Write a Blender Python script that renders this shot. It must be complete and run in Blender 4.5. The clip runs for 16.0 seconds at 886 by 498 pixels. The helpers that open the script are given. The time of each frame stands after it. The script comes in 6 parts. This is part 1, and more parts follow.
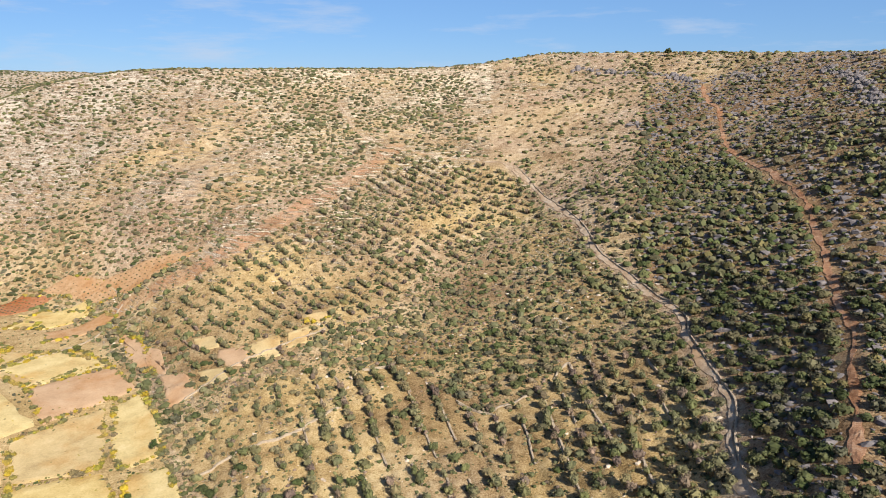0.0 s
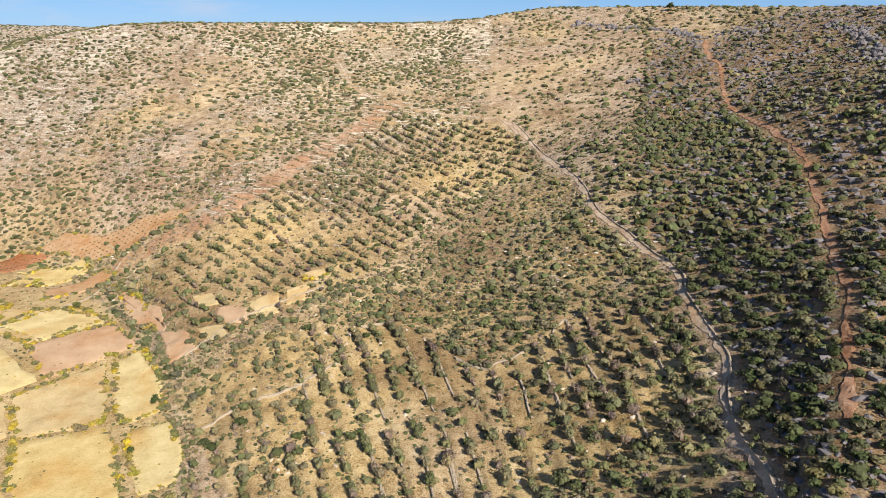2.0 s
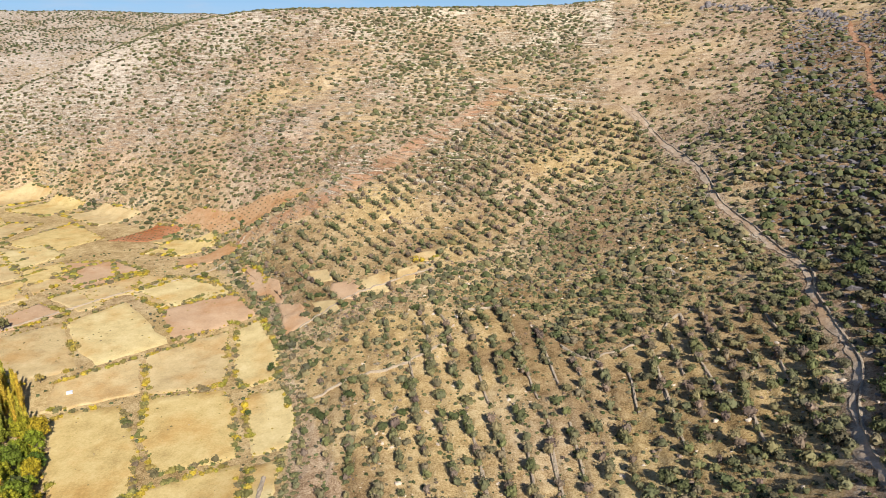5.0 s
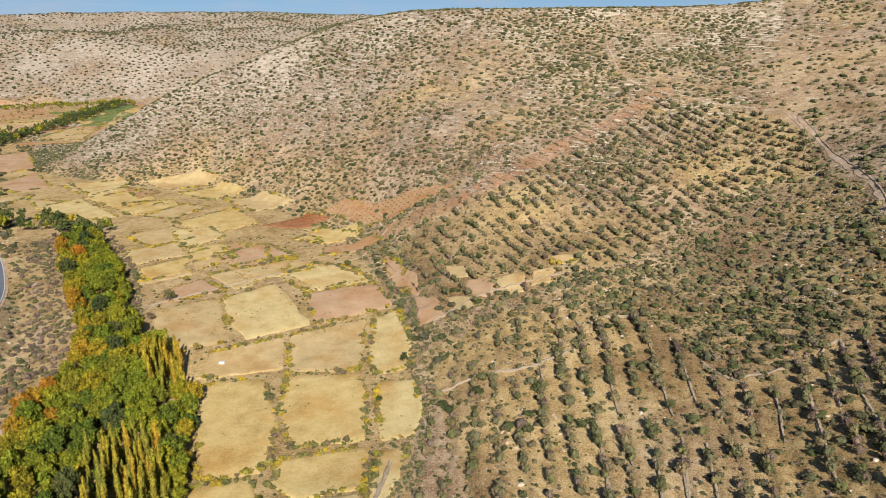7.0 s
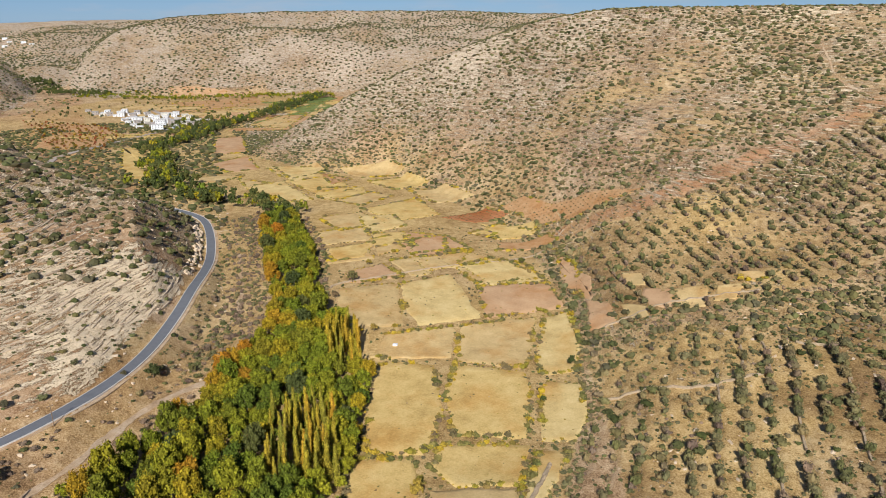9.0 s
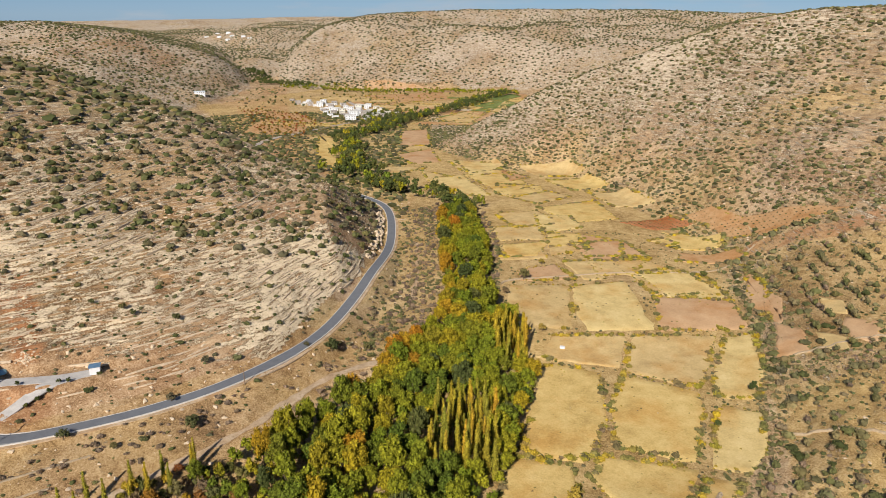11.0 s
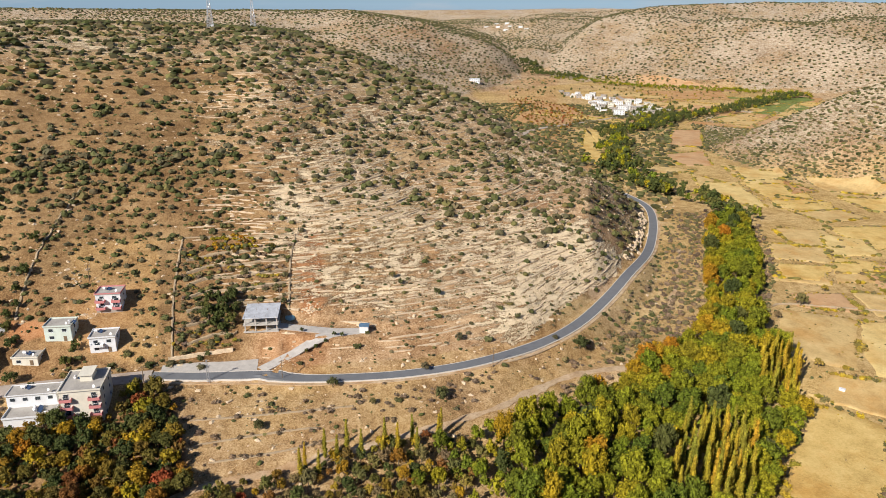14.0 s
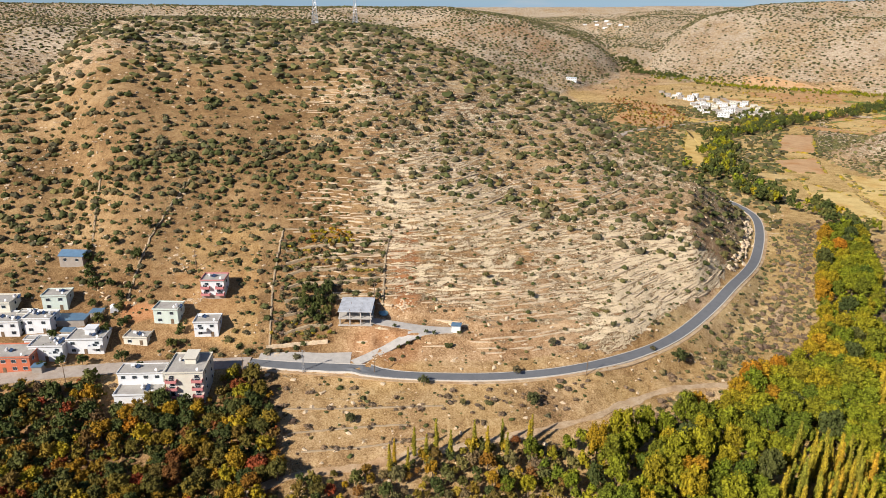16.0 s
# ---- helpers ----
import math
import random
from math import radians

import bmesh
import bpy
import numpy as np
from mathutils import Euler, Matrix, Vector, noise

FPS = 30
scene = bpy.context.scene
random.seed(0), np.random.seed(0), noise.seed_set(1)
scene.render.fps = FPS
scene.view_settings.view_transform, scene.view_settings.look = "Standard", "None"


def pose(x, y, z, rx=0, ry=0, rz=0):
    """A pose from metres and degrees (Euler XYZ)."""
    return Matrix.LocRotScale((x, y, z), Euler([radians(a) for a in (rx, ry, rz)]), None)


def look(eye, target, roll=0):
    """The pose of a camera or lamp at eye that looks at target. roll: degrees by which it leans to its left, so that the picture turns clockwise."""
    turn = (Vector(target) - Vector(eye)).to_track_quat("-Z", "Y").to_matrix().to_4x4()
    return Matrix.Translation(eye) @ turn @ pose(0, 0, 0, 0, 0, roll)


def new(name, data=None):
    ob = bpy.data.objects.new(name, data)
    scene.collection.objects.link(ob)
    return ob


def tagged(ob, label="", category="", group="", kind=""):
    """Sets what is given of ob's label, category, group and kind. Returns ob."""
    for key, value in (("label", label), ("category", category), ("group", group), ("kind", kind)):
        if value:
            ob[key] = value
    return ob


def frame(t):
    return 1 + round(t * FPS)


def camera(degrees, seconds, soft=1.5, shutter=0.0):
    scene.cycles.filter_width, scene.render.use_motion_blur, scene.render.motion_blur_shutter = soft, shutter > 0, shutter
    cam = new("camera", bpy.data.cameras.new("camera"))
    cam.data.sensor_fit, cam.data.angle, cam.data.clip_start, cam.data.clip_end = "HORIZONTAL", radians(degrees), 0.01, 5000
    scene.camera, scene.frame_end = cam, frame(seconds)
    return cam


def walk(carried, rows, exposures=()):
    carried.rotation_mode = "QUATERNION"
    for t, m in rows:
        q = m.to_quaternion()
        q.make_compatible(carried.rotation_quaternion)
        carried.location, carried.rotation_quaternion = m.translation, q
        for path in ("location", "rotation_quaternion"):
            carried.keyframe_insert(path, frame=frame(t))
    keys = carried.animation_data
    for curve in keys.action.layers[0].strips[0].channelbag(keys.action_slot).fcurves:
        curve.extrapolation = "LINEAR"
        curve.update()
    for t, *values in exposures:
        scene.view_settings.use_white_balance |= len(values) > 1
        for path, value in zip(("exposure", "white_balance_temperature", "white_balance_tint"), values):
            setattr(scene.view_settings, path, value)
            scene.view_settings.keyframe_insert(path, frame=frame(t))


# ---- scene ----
cam = camera(64.21, 16.0, soft=0.9)
PATH = [
    (0, pose(0.00, 0.00, 145.00, 76.00, 0.00, -0.00)),
    (0.5, pose(0.02, -0.05, 144.88, 75.20, -0.03, -0.04)),
    (1, pose(0.03, -0.09, 144.77, 74.40, -0.07, -0.08)),
    (1.5, pose(0.02, -0.10, 144.68, 73.66, -0.07, -0.12)),
    (2, pose(-0.00, -0.08, 144.58, 72.63, -0.11, -0.14)),
    (2.5, pose(-0.03, -0.02, 144.48, 71.78, -0.10, -0.10)),
    (3, pose(-0.04, 0.07, 144.37, 71.47, -0.07, 1.64)),
    (3.5, pose(-0.03, 0.16, 144.23, 71.46, 0.03, 3.62)),
    (4, pose(-0.02, 0.25, 144.05, 71.49, 0.08, 5.55)),
    (4.2, pose(-0.02, 0.28, 143.97, 71.50, 0.16, 6.30)),
    (6.3, pose(-0.13, 0.45, 142.81, 71.67, 0.40, 15.48)),
    (6.5, pose(-0.22, 0.44, 142.72, 71.70, 0.38, 16.97)),
    (7, pose(-0.48, 0.38, 142.53, 71.73, 0.36, 20.66)),
    (7.5, pose(-0.79, 0.26, 142.36, 71.75, 0.33, 24.34)),
    (8, pose(-1.15, 0.07, 142.19, 71.75, 0.34, 27.99)),
    (8.5, pose(-1.58, -0.15, 142.03, 71.74, 0.28, 31.66)),
    (9, pose(-2.06, -0.38, 141.86, 71.74, 0.25, 35.31)),
    (9.2, pose(-2.27, -0.47, 141.80, 71.72, 0.22, 36.77)),
    (11.3, pose(-4.97, -1.58, 141.27, 71.59, -0.11, 51.97)),
    (11.5, pose(-5.28, -1.75, 141.24, 71.54, -0.13, 53.38)),
    (12, pose(-6.09, -2.24, 141.19, 71.46, -0.23, 56.69)),
    (12.5, pose(-6.98, -2.81, 141.17, 71.34, -0.30, 60.20)),
    (13, pose(-7.96, -3.46, 141.15, 71.21, -0.40, 63.75)),
    (13.5, pose(-9.01, -4.21, 141.15, 71.07, -0.55, 67.34)),
    (14, pose(-10.12, -5.01, 141.18, 70.92, -0.57, 70.86)),
    (14.5, pose(-11.26, -5.81, 141.22, 70.75, -0.69, 74.46)),
    (15, pose(-12.38, -6.57, 141.25, 70.68, -0.58, 77.79)),
    (15.5, pose(-13.45, -7.26, 141.28, 70.66, -0.61, 78.19)),
    (16, pose(-14.49, -7.92, 141.31, 70.63, -0.66, 78.27)),
]
# the camera's own exposure drifts down as it turns to the bright valley floor
walk(cam, PATH, [(0, 0.66, 5650, 10), (4, 0.65, 5500, 10), (6.5, 0.36, 5700, 10), (9, 0.21, 5850, 10), (11.5, 0.24, 6250, 10), (16, 0.41, 6300, 10)])

# ---- sun and sky ----
SUN_AZ, SUN_EL = 148.0, 34.0  # degrees clockwise from +y, degrees up
world = bpy.data.worlds.new("world")
scene.world = world
world.use_nodes = True
wn = world.node_tree
sky = wn.nodes.new("ShaderNodeTexSky")
sky.sky_type = "NISHITA"
sky.sun_disc = False
sky.sun_elevation = radians(SUN_EL)
sky.sun_rotation = radians(SUN_AZ)
sky.altitude = 900
sky.air_density, sky.dust_density, sky.ozone_density = 0.8, 0.0, 4.0
tone = wn.nodes.new("ShaderNodeMix")
tone.data_type, tone.blend_type = "RGBA", "MULTIPLY"
tone.inputs[0].default_value = 1.0
tone.inputs[7].default_value = (0.88, 0.98, 1.12, 1)
wn.links.new(sky.outputs[0], tone.inputs[6])
haze = wn.nodes.new("ShaderNodeMix")
haze.data_type = "RGBA"
height = wn.nodes.new("ShaderNodeSeparateXYZ")
hco = wn.nodes.new("ShaderNodeTexCoord")
wn.links.new(hco.outputs["Generated"], height.inputs[0])
thin = wn.nodes.new("ShaderNodeMapRange")
thin.inputs[1].default_value, thin.inputs[2].default_value, thin.inputs[3].default_value, thin.inputs[4].default_value = 0.08, 0.45, 0.55, 0.0
wn.links.new(height.outputs[2], thin.inputs[0])
wn.links.new(thin.outputs[0], haze.inputs[0])
haze.inputs[7].default_value = (3.7, 6.0, 9.0, 1)
wn.links.new(tone.outputs[2], haze.inputs[6])
# thin high cloud
cco = wn.nodes.new("ShaderNodeTexCoord")
cmap = wn.nodes.new("ShaderNodeMapping")
cmap.inputs["Scale"].default_value = (2.2, 2.2, 14)
cn = wn.nodes.new("ShaderNodeTexNoise")
cn.inputs["Scale"].default_value, cn.inputs["Detail"].default_value, cn.inputs["Roughness"].default_value = 2.6, 6, 0.6
cr = wn.nodes.new("ShaderNodeMapRange")
cr.inputs[1].default_value, cr.inputs[2].default_value, cr.inputs[3].default_value, cr.inputs[4].default_value = 0.52, 0.72, 0.0, 0.55
veil = wn.nodes.new("ShaderNodeMix")
veil.data_type = "RGBA"
veil.inputs[7].default_value = (8.2, 8.4, 8.8, 1)
wn.links.new(cco.outputs["Generated"], cmap.inputs[0])
wn.links.new(cmap.outputs[0], cn.inputs["Vector"])
wn.links.new(cn.outputs["Fac"], cr.inputs[0])
wn.links.new(cr.outputs[0], veil.inputs[0])
wn.links.new(haze.outputs[2], veil.inputs[6])
wn.links.new(veil.outputs[2], wn.nodes["Background"].inputs[0])
wn.nodes["Background"].inputs[1].default_value = 0.05
sun_data = bpy.data.lights.new("sun", "SUN")
sun_data.energy, sun_data.angle, sun_data.color = 5.0, radians(0.53), (1.0, 0.895, 0.765)
sun = new("sun", sun_data)
sdir = Vector((math.sin(radians(SUN_AZ)) * math.cos(radians(SUN_EL)), math.cos(radians(SUN_AZ)) * math.cos(radians(SUN_EL)), math.sin(radians(SUN_EL))))
sun.matrix_world = look(sdir * 600 + Vector((0, 0, 200)), (0, 0, 200))

# ---- noise on arrays ----


def lattice(ix, iy, seed):
    h = (ix.astype(np.int64) * 374761393 + iy.astype(np.int64) * 668265263 + seed * 2147483647) & 0xFFFFFFFF
    h = ((h ^ (h >> 13)) * 1274126177) & 0xFFFFFFFF
    return ((h ^ (h >> 16)) & 0xFFFF) / 65535.0


def vnoise(x, y, seed=0):
    ix, iy = np.floor(x), np.floor(y)
    fx, fy = x - ix, y - iy
    fx, fy = fx * fx * (3 - 2 * fx), fy * fy * (3 - 2 * fy)
    a, b = lattice(ix, iy, seed), lattice(ix + 1, iy, seed)
    c, d = lattice(ix, iy + 1, seed), lattice(ix + 1, iy + 1, seed)
    return (a + (b - a) * fx) * (1 - fy) + (c + (d - c) * fx) * fy - 0.5


def fbm(x, y, size, octaves=4, seed=0):
    total, amp = 0.0, 1.0
    for o in range(octaves):
        total = total + amp * vnoise(x / size + 17.3 * o, y / size - 9.1 * o, seed + o)
        size, amp = size / 2.0, amp * 0.5
    return total


def sstep(a, b, x):
    u = np.clip((x - a) / (b - a), 0, 1)
    return u * u * (3 - 2 * u)


# ---- relief of the valley: bearings in degrees, left of +y, about the hovering place ----
BEAR = np.arange(-180, 180.01, 0.25)


def curve(*knots):
    """A smooth closed curve over the bearings through (bearing, value) knots."""
    b, v = [k[0] for k in knots], [k[1] for k in knots]
    y = np.interp(BEAR, b, v, period=360)
    ker = np.exp(-(np.arange(-10, 11) / 4.0) ** 2)
    y = np.convolve(np.concatenate([y[-11:-1], y, y[1:11]]), ker / ker.sum(), "valid")
    return lambda th: np.interp(th, BEAR, y, period=360)


# eastern hill: foot distance, foot height, crest distance, crest elevation angle, steepness
H2_FOOT = curve((-180, 120), (-60, 60), (-33, 110), (-20, 120), (-8, 130), (0, 125), (10, 130), (18, 175), (22, 250), (26, 370), (30, 465), (35, 560), (40, 680), (44, 690), (47, 730), (50, 800), (53, 900), (110, 900), (170, 300))
H2_BASE = curve((-180, 10), (-60, 34), (-33, 40), (-26, 31), (-20, 23), (-8, 11.5), (0, 6), (10, 1), (18, 0), (26, 0), (35, -4), (47, -8), (60, -12), (110, -10), (170, 5))
H2_CREST = curve((-180, 900), (-100, 420), (-60, 430), (-33, 560), (-20, 720), (-8, 780), (0, 760), (10, 740), (18, 720), (26, 750), (35, 790), (44, 860), (50, 880), (56, 960), (170, 900))
H2_ELEV = curve((-180, -6), (-100, -8), (-60, -6), (-42, 0.2), (-33, 1.4), (-25, 1.4), (-17, 1.5), (-8, 1.5), (-3, 0.7), (0, 0.4), (3, 0.3), (10, 0.3), (20, 0.3), (24, 0.1), (28.5, -0.7), (32, -1.9), (35, -3.0), (41.5, -5.4), (44, -6.7), (47, -8.2), (50, -9.7), (54, -12), (110, -14), (170, -8))
H2_POW = curve((-180, 1.2), (-33, 1.05), (-20, 1.2), (0, 1.55), (12, 1.7), (20, 1.8), (26, 1.55), (33, 1.3), (40, 1.1), (50, 1.0), (120, 1.0))
# western hill above the road
H1_FOOT = curve((-180, 300), (30, 900), (48, 720), (52, 600), (54.5, 445), (56, 392), (58, 352), (60, 330), (65, 275), (75, 255), (85, 256), (95, 265), (105, 285), (115, 310), (140, 330))
H1_CREST = curve((-180, 900), (30, 1000), (48, 760), (52, 640), (54.5, 485), (56.4, 420), (58.4, 430), (60, 450), (62, 476), (64.5, 512), (66.3, 540), (68, 562), (70.3, 592), (74, 635), (77, 660), (85, 700), (90, 725), (98, 700), (105, 640), (110, 580), (118, 540), (140, 540))
H1_ELEV = curve((-180, -6), (30, -20), (48, -20), (53.5, -20), (54.5, -18.5), (55.6, -16.0), (57, -14.8), (58.4, -14.3), (60, -13.6), (62, -12.4), (64.5, -10.9), (66.3, -9.6), (68, -8.5), (70.3, -7.3), (74, -5.6), (78, -4.0), (85, -2.2), (90, -1.9), (98, -1.7), (103, -1.8), (105.2, -3.0), (106.6, -4.9), (108.4, -5.8), (110.4, -6.4), (114, -7.5), (125, -8), (145, -8))
# hills at the head of the valley
H3_FOOT = curve((-180, 1500), (20, 1500), (40, 1560), (50, 1620), (60, 1640), (62, 1700), (64, 1750), (66, 1560), (68, 1420), (71, 1250), (75, 1060), (80, 980), (100, 1000), (130, 1000))
H3_CREST = curve((-180, 2600), (20, 2500), (40, 2400), (50, 2350), (57, 2200), (60, 2050), (62, 1950), (65, 1850), (68, 1800), (72, 1850), (76, 1950), (80, 2100), (100, 2200), (130, 2200))
H3_ELEV = curve((-180, -0.4), (20, -0.2), (36, 0.3), (47, 0.3), (53, 0.1), (56, -0.2), (58, -0.6), (59.2, -1.1), (60.3, -1.7), (62, -3.4), (63.3, -5.4), (64.2, -5.8), (64.9, -4.8), (66, -3.8), (67.5, -3.0), (69.5, -2.4), (71.5, -1.8), (74, -1.2), (78, -0.6), (90, -0.7), (110, -0.6), (130, -0.7))
# hills beyond the gorge
H4_FOOT = curve((-180, 2600), (56, 2300), (62, 2000), (64, 1850), (66, 1950), (70, 2300), (75, 2500), (130, 2800))
H4_ELEV = curve((-180, -0.5), (50, -0.4), (56, -0.25), (62, -0.3), (65, -0.45), (69, -0.5), (73, -0.6), (80, -0.7), (130, -0.8))


def smax(a, b, k):
    h = np.clip(0.5 + 0.5 * (a - b) / k, 0, 1)
    return b + (a - b) * h + k * h * (1 - h)


def inside(poly, x, y):
    """Which of the points lie inside a plan polygon."""
    x, y = np.asarray(x, float), np.asarray(y, float)
    hit = np.zeros(x.shape, bool)
    for (x0, y0), (x1, y1) in zip(poly, poly[1:] + poly[:1]):
        if y0 != y1:
            hit ^= ((y0 > y) != (y1 > y)) & (x < (x1 - x0) * (y - y0) / (y1 - y0) + x0)
    return hit


# terraced orchards on the eastern slope
UPPER = [(-165, 396), (-172, 372), (-134, 321), (-119, 284), (-97, 291), (-70, 310), (-27, 351), (-7, 387), (16, 393), (31, 426), (58, 428), (52, 480), (40, 512), (-10, 540), (-38, 548), (-64, 512), (-88, 462), (-108, 428), (-132, 402)]
LOWER = [(-84, 190), (-96, 240), (-95, 267), (-79, 291), (-45, 287), (-20, 292), (0, 264), (15, 244), (39, 251), (50, 265), (71, 259), (84, 246), (88, 222), (84, 190), (74, 172), (30, 172), (16, 160), (-30, 130), (-74, 130)]


def relief(th, r):
    x, y = -r * np.sin(np.radians(th)), r * np.cos(np.radians(th))
    warp = fbm(x, y, 160, 3, 5)
    floor = -18 * sstep(420, 1250, r) - 3.0 * sstep(60, 30, np.abs((x + 150) * 0.75 - (y - 130) * 0.35 + 20)) * sstep(600, 300, r)
    floor = floor + fbm(x, y, 220, 3, 2) * 3.0 * sstep(150, 900, r)
    # eastern hill
    f2, c2 = H2_FOOT(th), H2_CREST(th)
    zc = 145 + c2 * np.tan(np.radians(H2_ELEV(th)))
    zb = H2_BASE(th)
    u = (r - f2) / (c2 - f2)
    up = zb + (zc - zb) * np.clip(u, 0, 1) ** H2_POW(th)
    down = np.where(th < 30, 0.012, 0.012 + 0.02 * (th - 30))
    h2 = np.where(u < 0, zb + np.minimum(r - f2, 0) * 0.06, np.where(u > 1, zc - np.minimum(down, 0.34) * (r - c2), up))
    h2 = h2 + (fbm(x, y, 120, 4, 11) * 9 * np.sin(np.pi * np.clip(u * 0.97, 0, 1)) ** 1.0) * sstep(0, 0.12, u)
    # western hill
    f1, c1 = H1_FOOT(th), H1_CREST(th)
    z1c = 145 + c1 * np.tan(np.radians(H1_ELEV(th)))
    u1 = (r - f1) / (c1 - f1)
    b1 = np.minimum(10, z1c - 4)
    up1 = b1 + (z1c - b1) * (1 - (1 - np.clip(u1, 0, 1)) ** 1.55)
    fall1 = np.interp(th, [60, 74, 82, 100, 106, 120], [0.26, 0.26, 0.03, 0.03, 0.16, 0.2])
    h1 = np.where(u1 < 0, b1 + np.minimum(r - f1, 0) * 0.19, np.where(u1 > 1, z1c - fall1 * np.maximum(r - c1 - 20, 0), up1))
    h1 = h1 + fbm(x, y, 110, 4, 23) * 7 * np.sin(np.pi * np.clip(u1, 0, 1))
    # head of the valley
    f3, c3 = H3_FOOT(th), H3_CREST(th)
    z3c = 145 + c3 * np.tan(np.radians(H3_ELEV(th)))
    u3 = (r - f3) / (c3 - f3)
    gully = fbm(x, y, 420, 4, 31)
    up3 = -18 + np.maximum(z3c + 18, -6) * np.clip(u3 + gully * 0.45 * np.sin(np.pi * np.clip(u3, 0, 1)), 0, 1.02) ** 0.85
    h3 = np.where(u3 < 0, -40.0, np.where(u3 > 1, z3c - 0.01 * (r - c3), up3))
    # hills beyond the gorge
    f4 = H4_FOOT(th)
    u4 = (r - f4) / (3700 - f4)
    z4c = 145 + 3700 * np.tan(np.radians(H4_ELEV(th)))
    h4 = np.where(u4 < 0, -40.0, -18 + (z4c + 18) * np.clip(u4 + gully * 0.35 * np.sin(np.pi * np.clip(u4, 0, 1)), 0, 1.0) ** 0.7)
    h3 = smax(h3 + fbm(x, y, 380, 3, 36) * 24 * np.sin(np.pi * np.clip(u3, 0, 1)), h4, 4.0)
    u3 = np.maximum(u3, u4)
    z = smax(smax(floor, h2, 3.0), smax(h1, h3, 4.0), 3.0)
    # ledges of bedded limestone on the western hill, low terraces on the eastern one
    w1 = sstep(0.0, 0.06, u1) * sstep(1.1, 0.9, u1) * (h1 > h2 - 2)
    lay = (z + 3.0 * warp + fbm(x, y, 30, 3, 41) * 1.6) / 3.4
    saw = lay - np.floor(lay)
    z = z + w1 * (sstep(0.55, 0.95, saw) - saw) * (0.9 + 1.1 * sstep(66, 80, th))
    lay2 = (z + fbm(x, y, 40, 3, 43) * 0.8) / 1.6
    lower = x + (0.06 + 0.22 * sstep(40, -15, x)) * (y - 230)
    lower = np.where(lower < 40, lower / 8.7, 40 / 8.7 + (lower - 40) / 6.4)
    upper = (0.74 * x + 0.67 * y) / 7.4
    on_upper = inside(UPPER, x, y)
    tilled = np.where(on_upper | inside(LOWER, x, y), 1.0, 0.0)
    lay2 = np.where(tilled > 0, np.where(on_upper, upper, lower) + fbm(x, y, 30, 2, 44) * 0.4, lay2)
    saw2 = lay2 - np.floor(lay2)
    w2 = sstep(0.02, 0.1, u) * sstep(1.05, 0.8, u) * (h2 > h1)
    orch = tilled * (h2 > h1)
    z = z + (sstep(0.45, 0.75, saw2) - saw2) * (0.35 * w2 * (orch < 0.02) + 1.2 * orch)
    rough = fbm(x, y, 9, 3, 51)
    z = z + rough * (0.5 * w1 + 0.6 * w2 + 0.12) * sstep(1500, 300, r) + fbm(x, y, 60, 4, 57) * 6 * sstep(900, 1600, r) * (u3 > 0)
    return 8 + (z - 8) * sstep(5, 110, r), lay2, orch


TH = np.concatenate([np.arange(-180, -46, 3.0), np.arange(-46, 126, 0.3), np.arange(126, 180.1, 3.0)])
RR = np.concatenate([[0.0], np.geomspace(2, 100, 24)[:-1], 100 * np.exp(np.arange(0, math.log(7.6), 0.0052)), np.geomspace(764, 4700, 130)])
TG, RG = np.meshgrid(TH, RR, indexing="ij")
ZG, ROWG, ORCHG = relief(TG, RG)


def near_line(line, x, y):
    """Distance of the points from a plan polyline."""
    x, y = np.asarray(x, float), np.asarray(y, float)
    best = np.full(x.shape, 1e9)
    for (x0, y0), (x1, y1) in zip(line, line[1:]):
        dx, dy = x1 - x0, y1 - y0
        u = np.clip(((x - x0) * dx + (y - y0) * dy) / (dx * dx + dy * dy + 1e-9), 0, 1)
        best = np.minimum(best, np.hypot(x - x0 - u * dx, y - y0 - u * dy))
    return best


def smooth_line(pts, step=3.0):
    """A rounded polyline through plan points (Catmull-Rom), resampled."""
    p = np.array([pts[0], *pts, pts[-1]], float)
    out = []
    for k in range(1, len(p) - 2):
        a, b, c, d = p[k - 1 : k + 3]
        n = max(2, int(np.hypot(*(c - b)) / step))
        for u in np.arange(n) / n:
            out.append(0.5 * (2 * b + (c - a) * u + (2 * a - 5 * b + 4 * c - d) * u**2 + (3 * b - 3 * c + d - a) * u**3))
    out.append(p[-2])
    return np.array(out)


ROAD = [(-265, -30), (-259, -14), (-254, 3), (-247, 24), (-242, 44), (-239, 65), (-239, 88), (-245, 113), (-257, 140), (-282, 174), (-311, 207), (-347, 243), (-391, 278), (-430, 303), (-455, 311), (-480, 309), (-510, 298), (-545, 290)]
STREET = [(-262, -170), (-270, -140), (-271, -119), (-272, -100), (-271, -80), (-269, -60), (-265, -30)]
ROAD_FAR = [(-545, 290), (-640, 302), (-740, 345), (-827, 396), (-882, 493), (-925, 575), (-960, 640), (-1060, 700), (-1200, 760)]
TRACK = [(-200, -30), (-207, -14), (-206, 0), (-206, 10), (-207, 25), (-208, 37), (-209, 57), (-211, 69), (-214, 87), (-220, 102), (-229, 122), (-232, 141), (-231, 156)]
DRIVE = [(-256, 9), (-262, 22), (-267, 36), (-268, 49)]
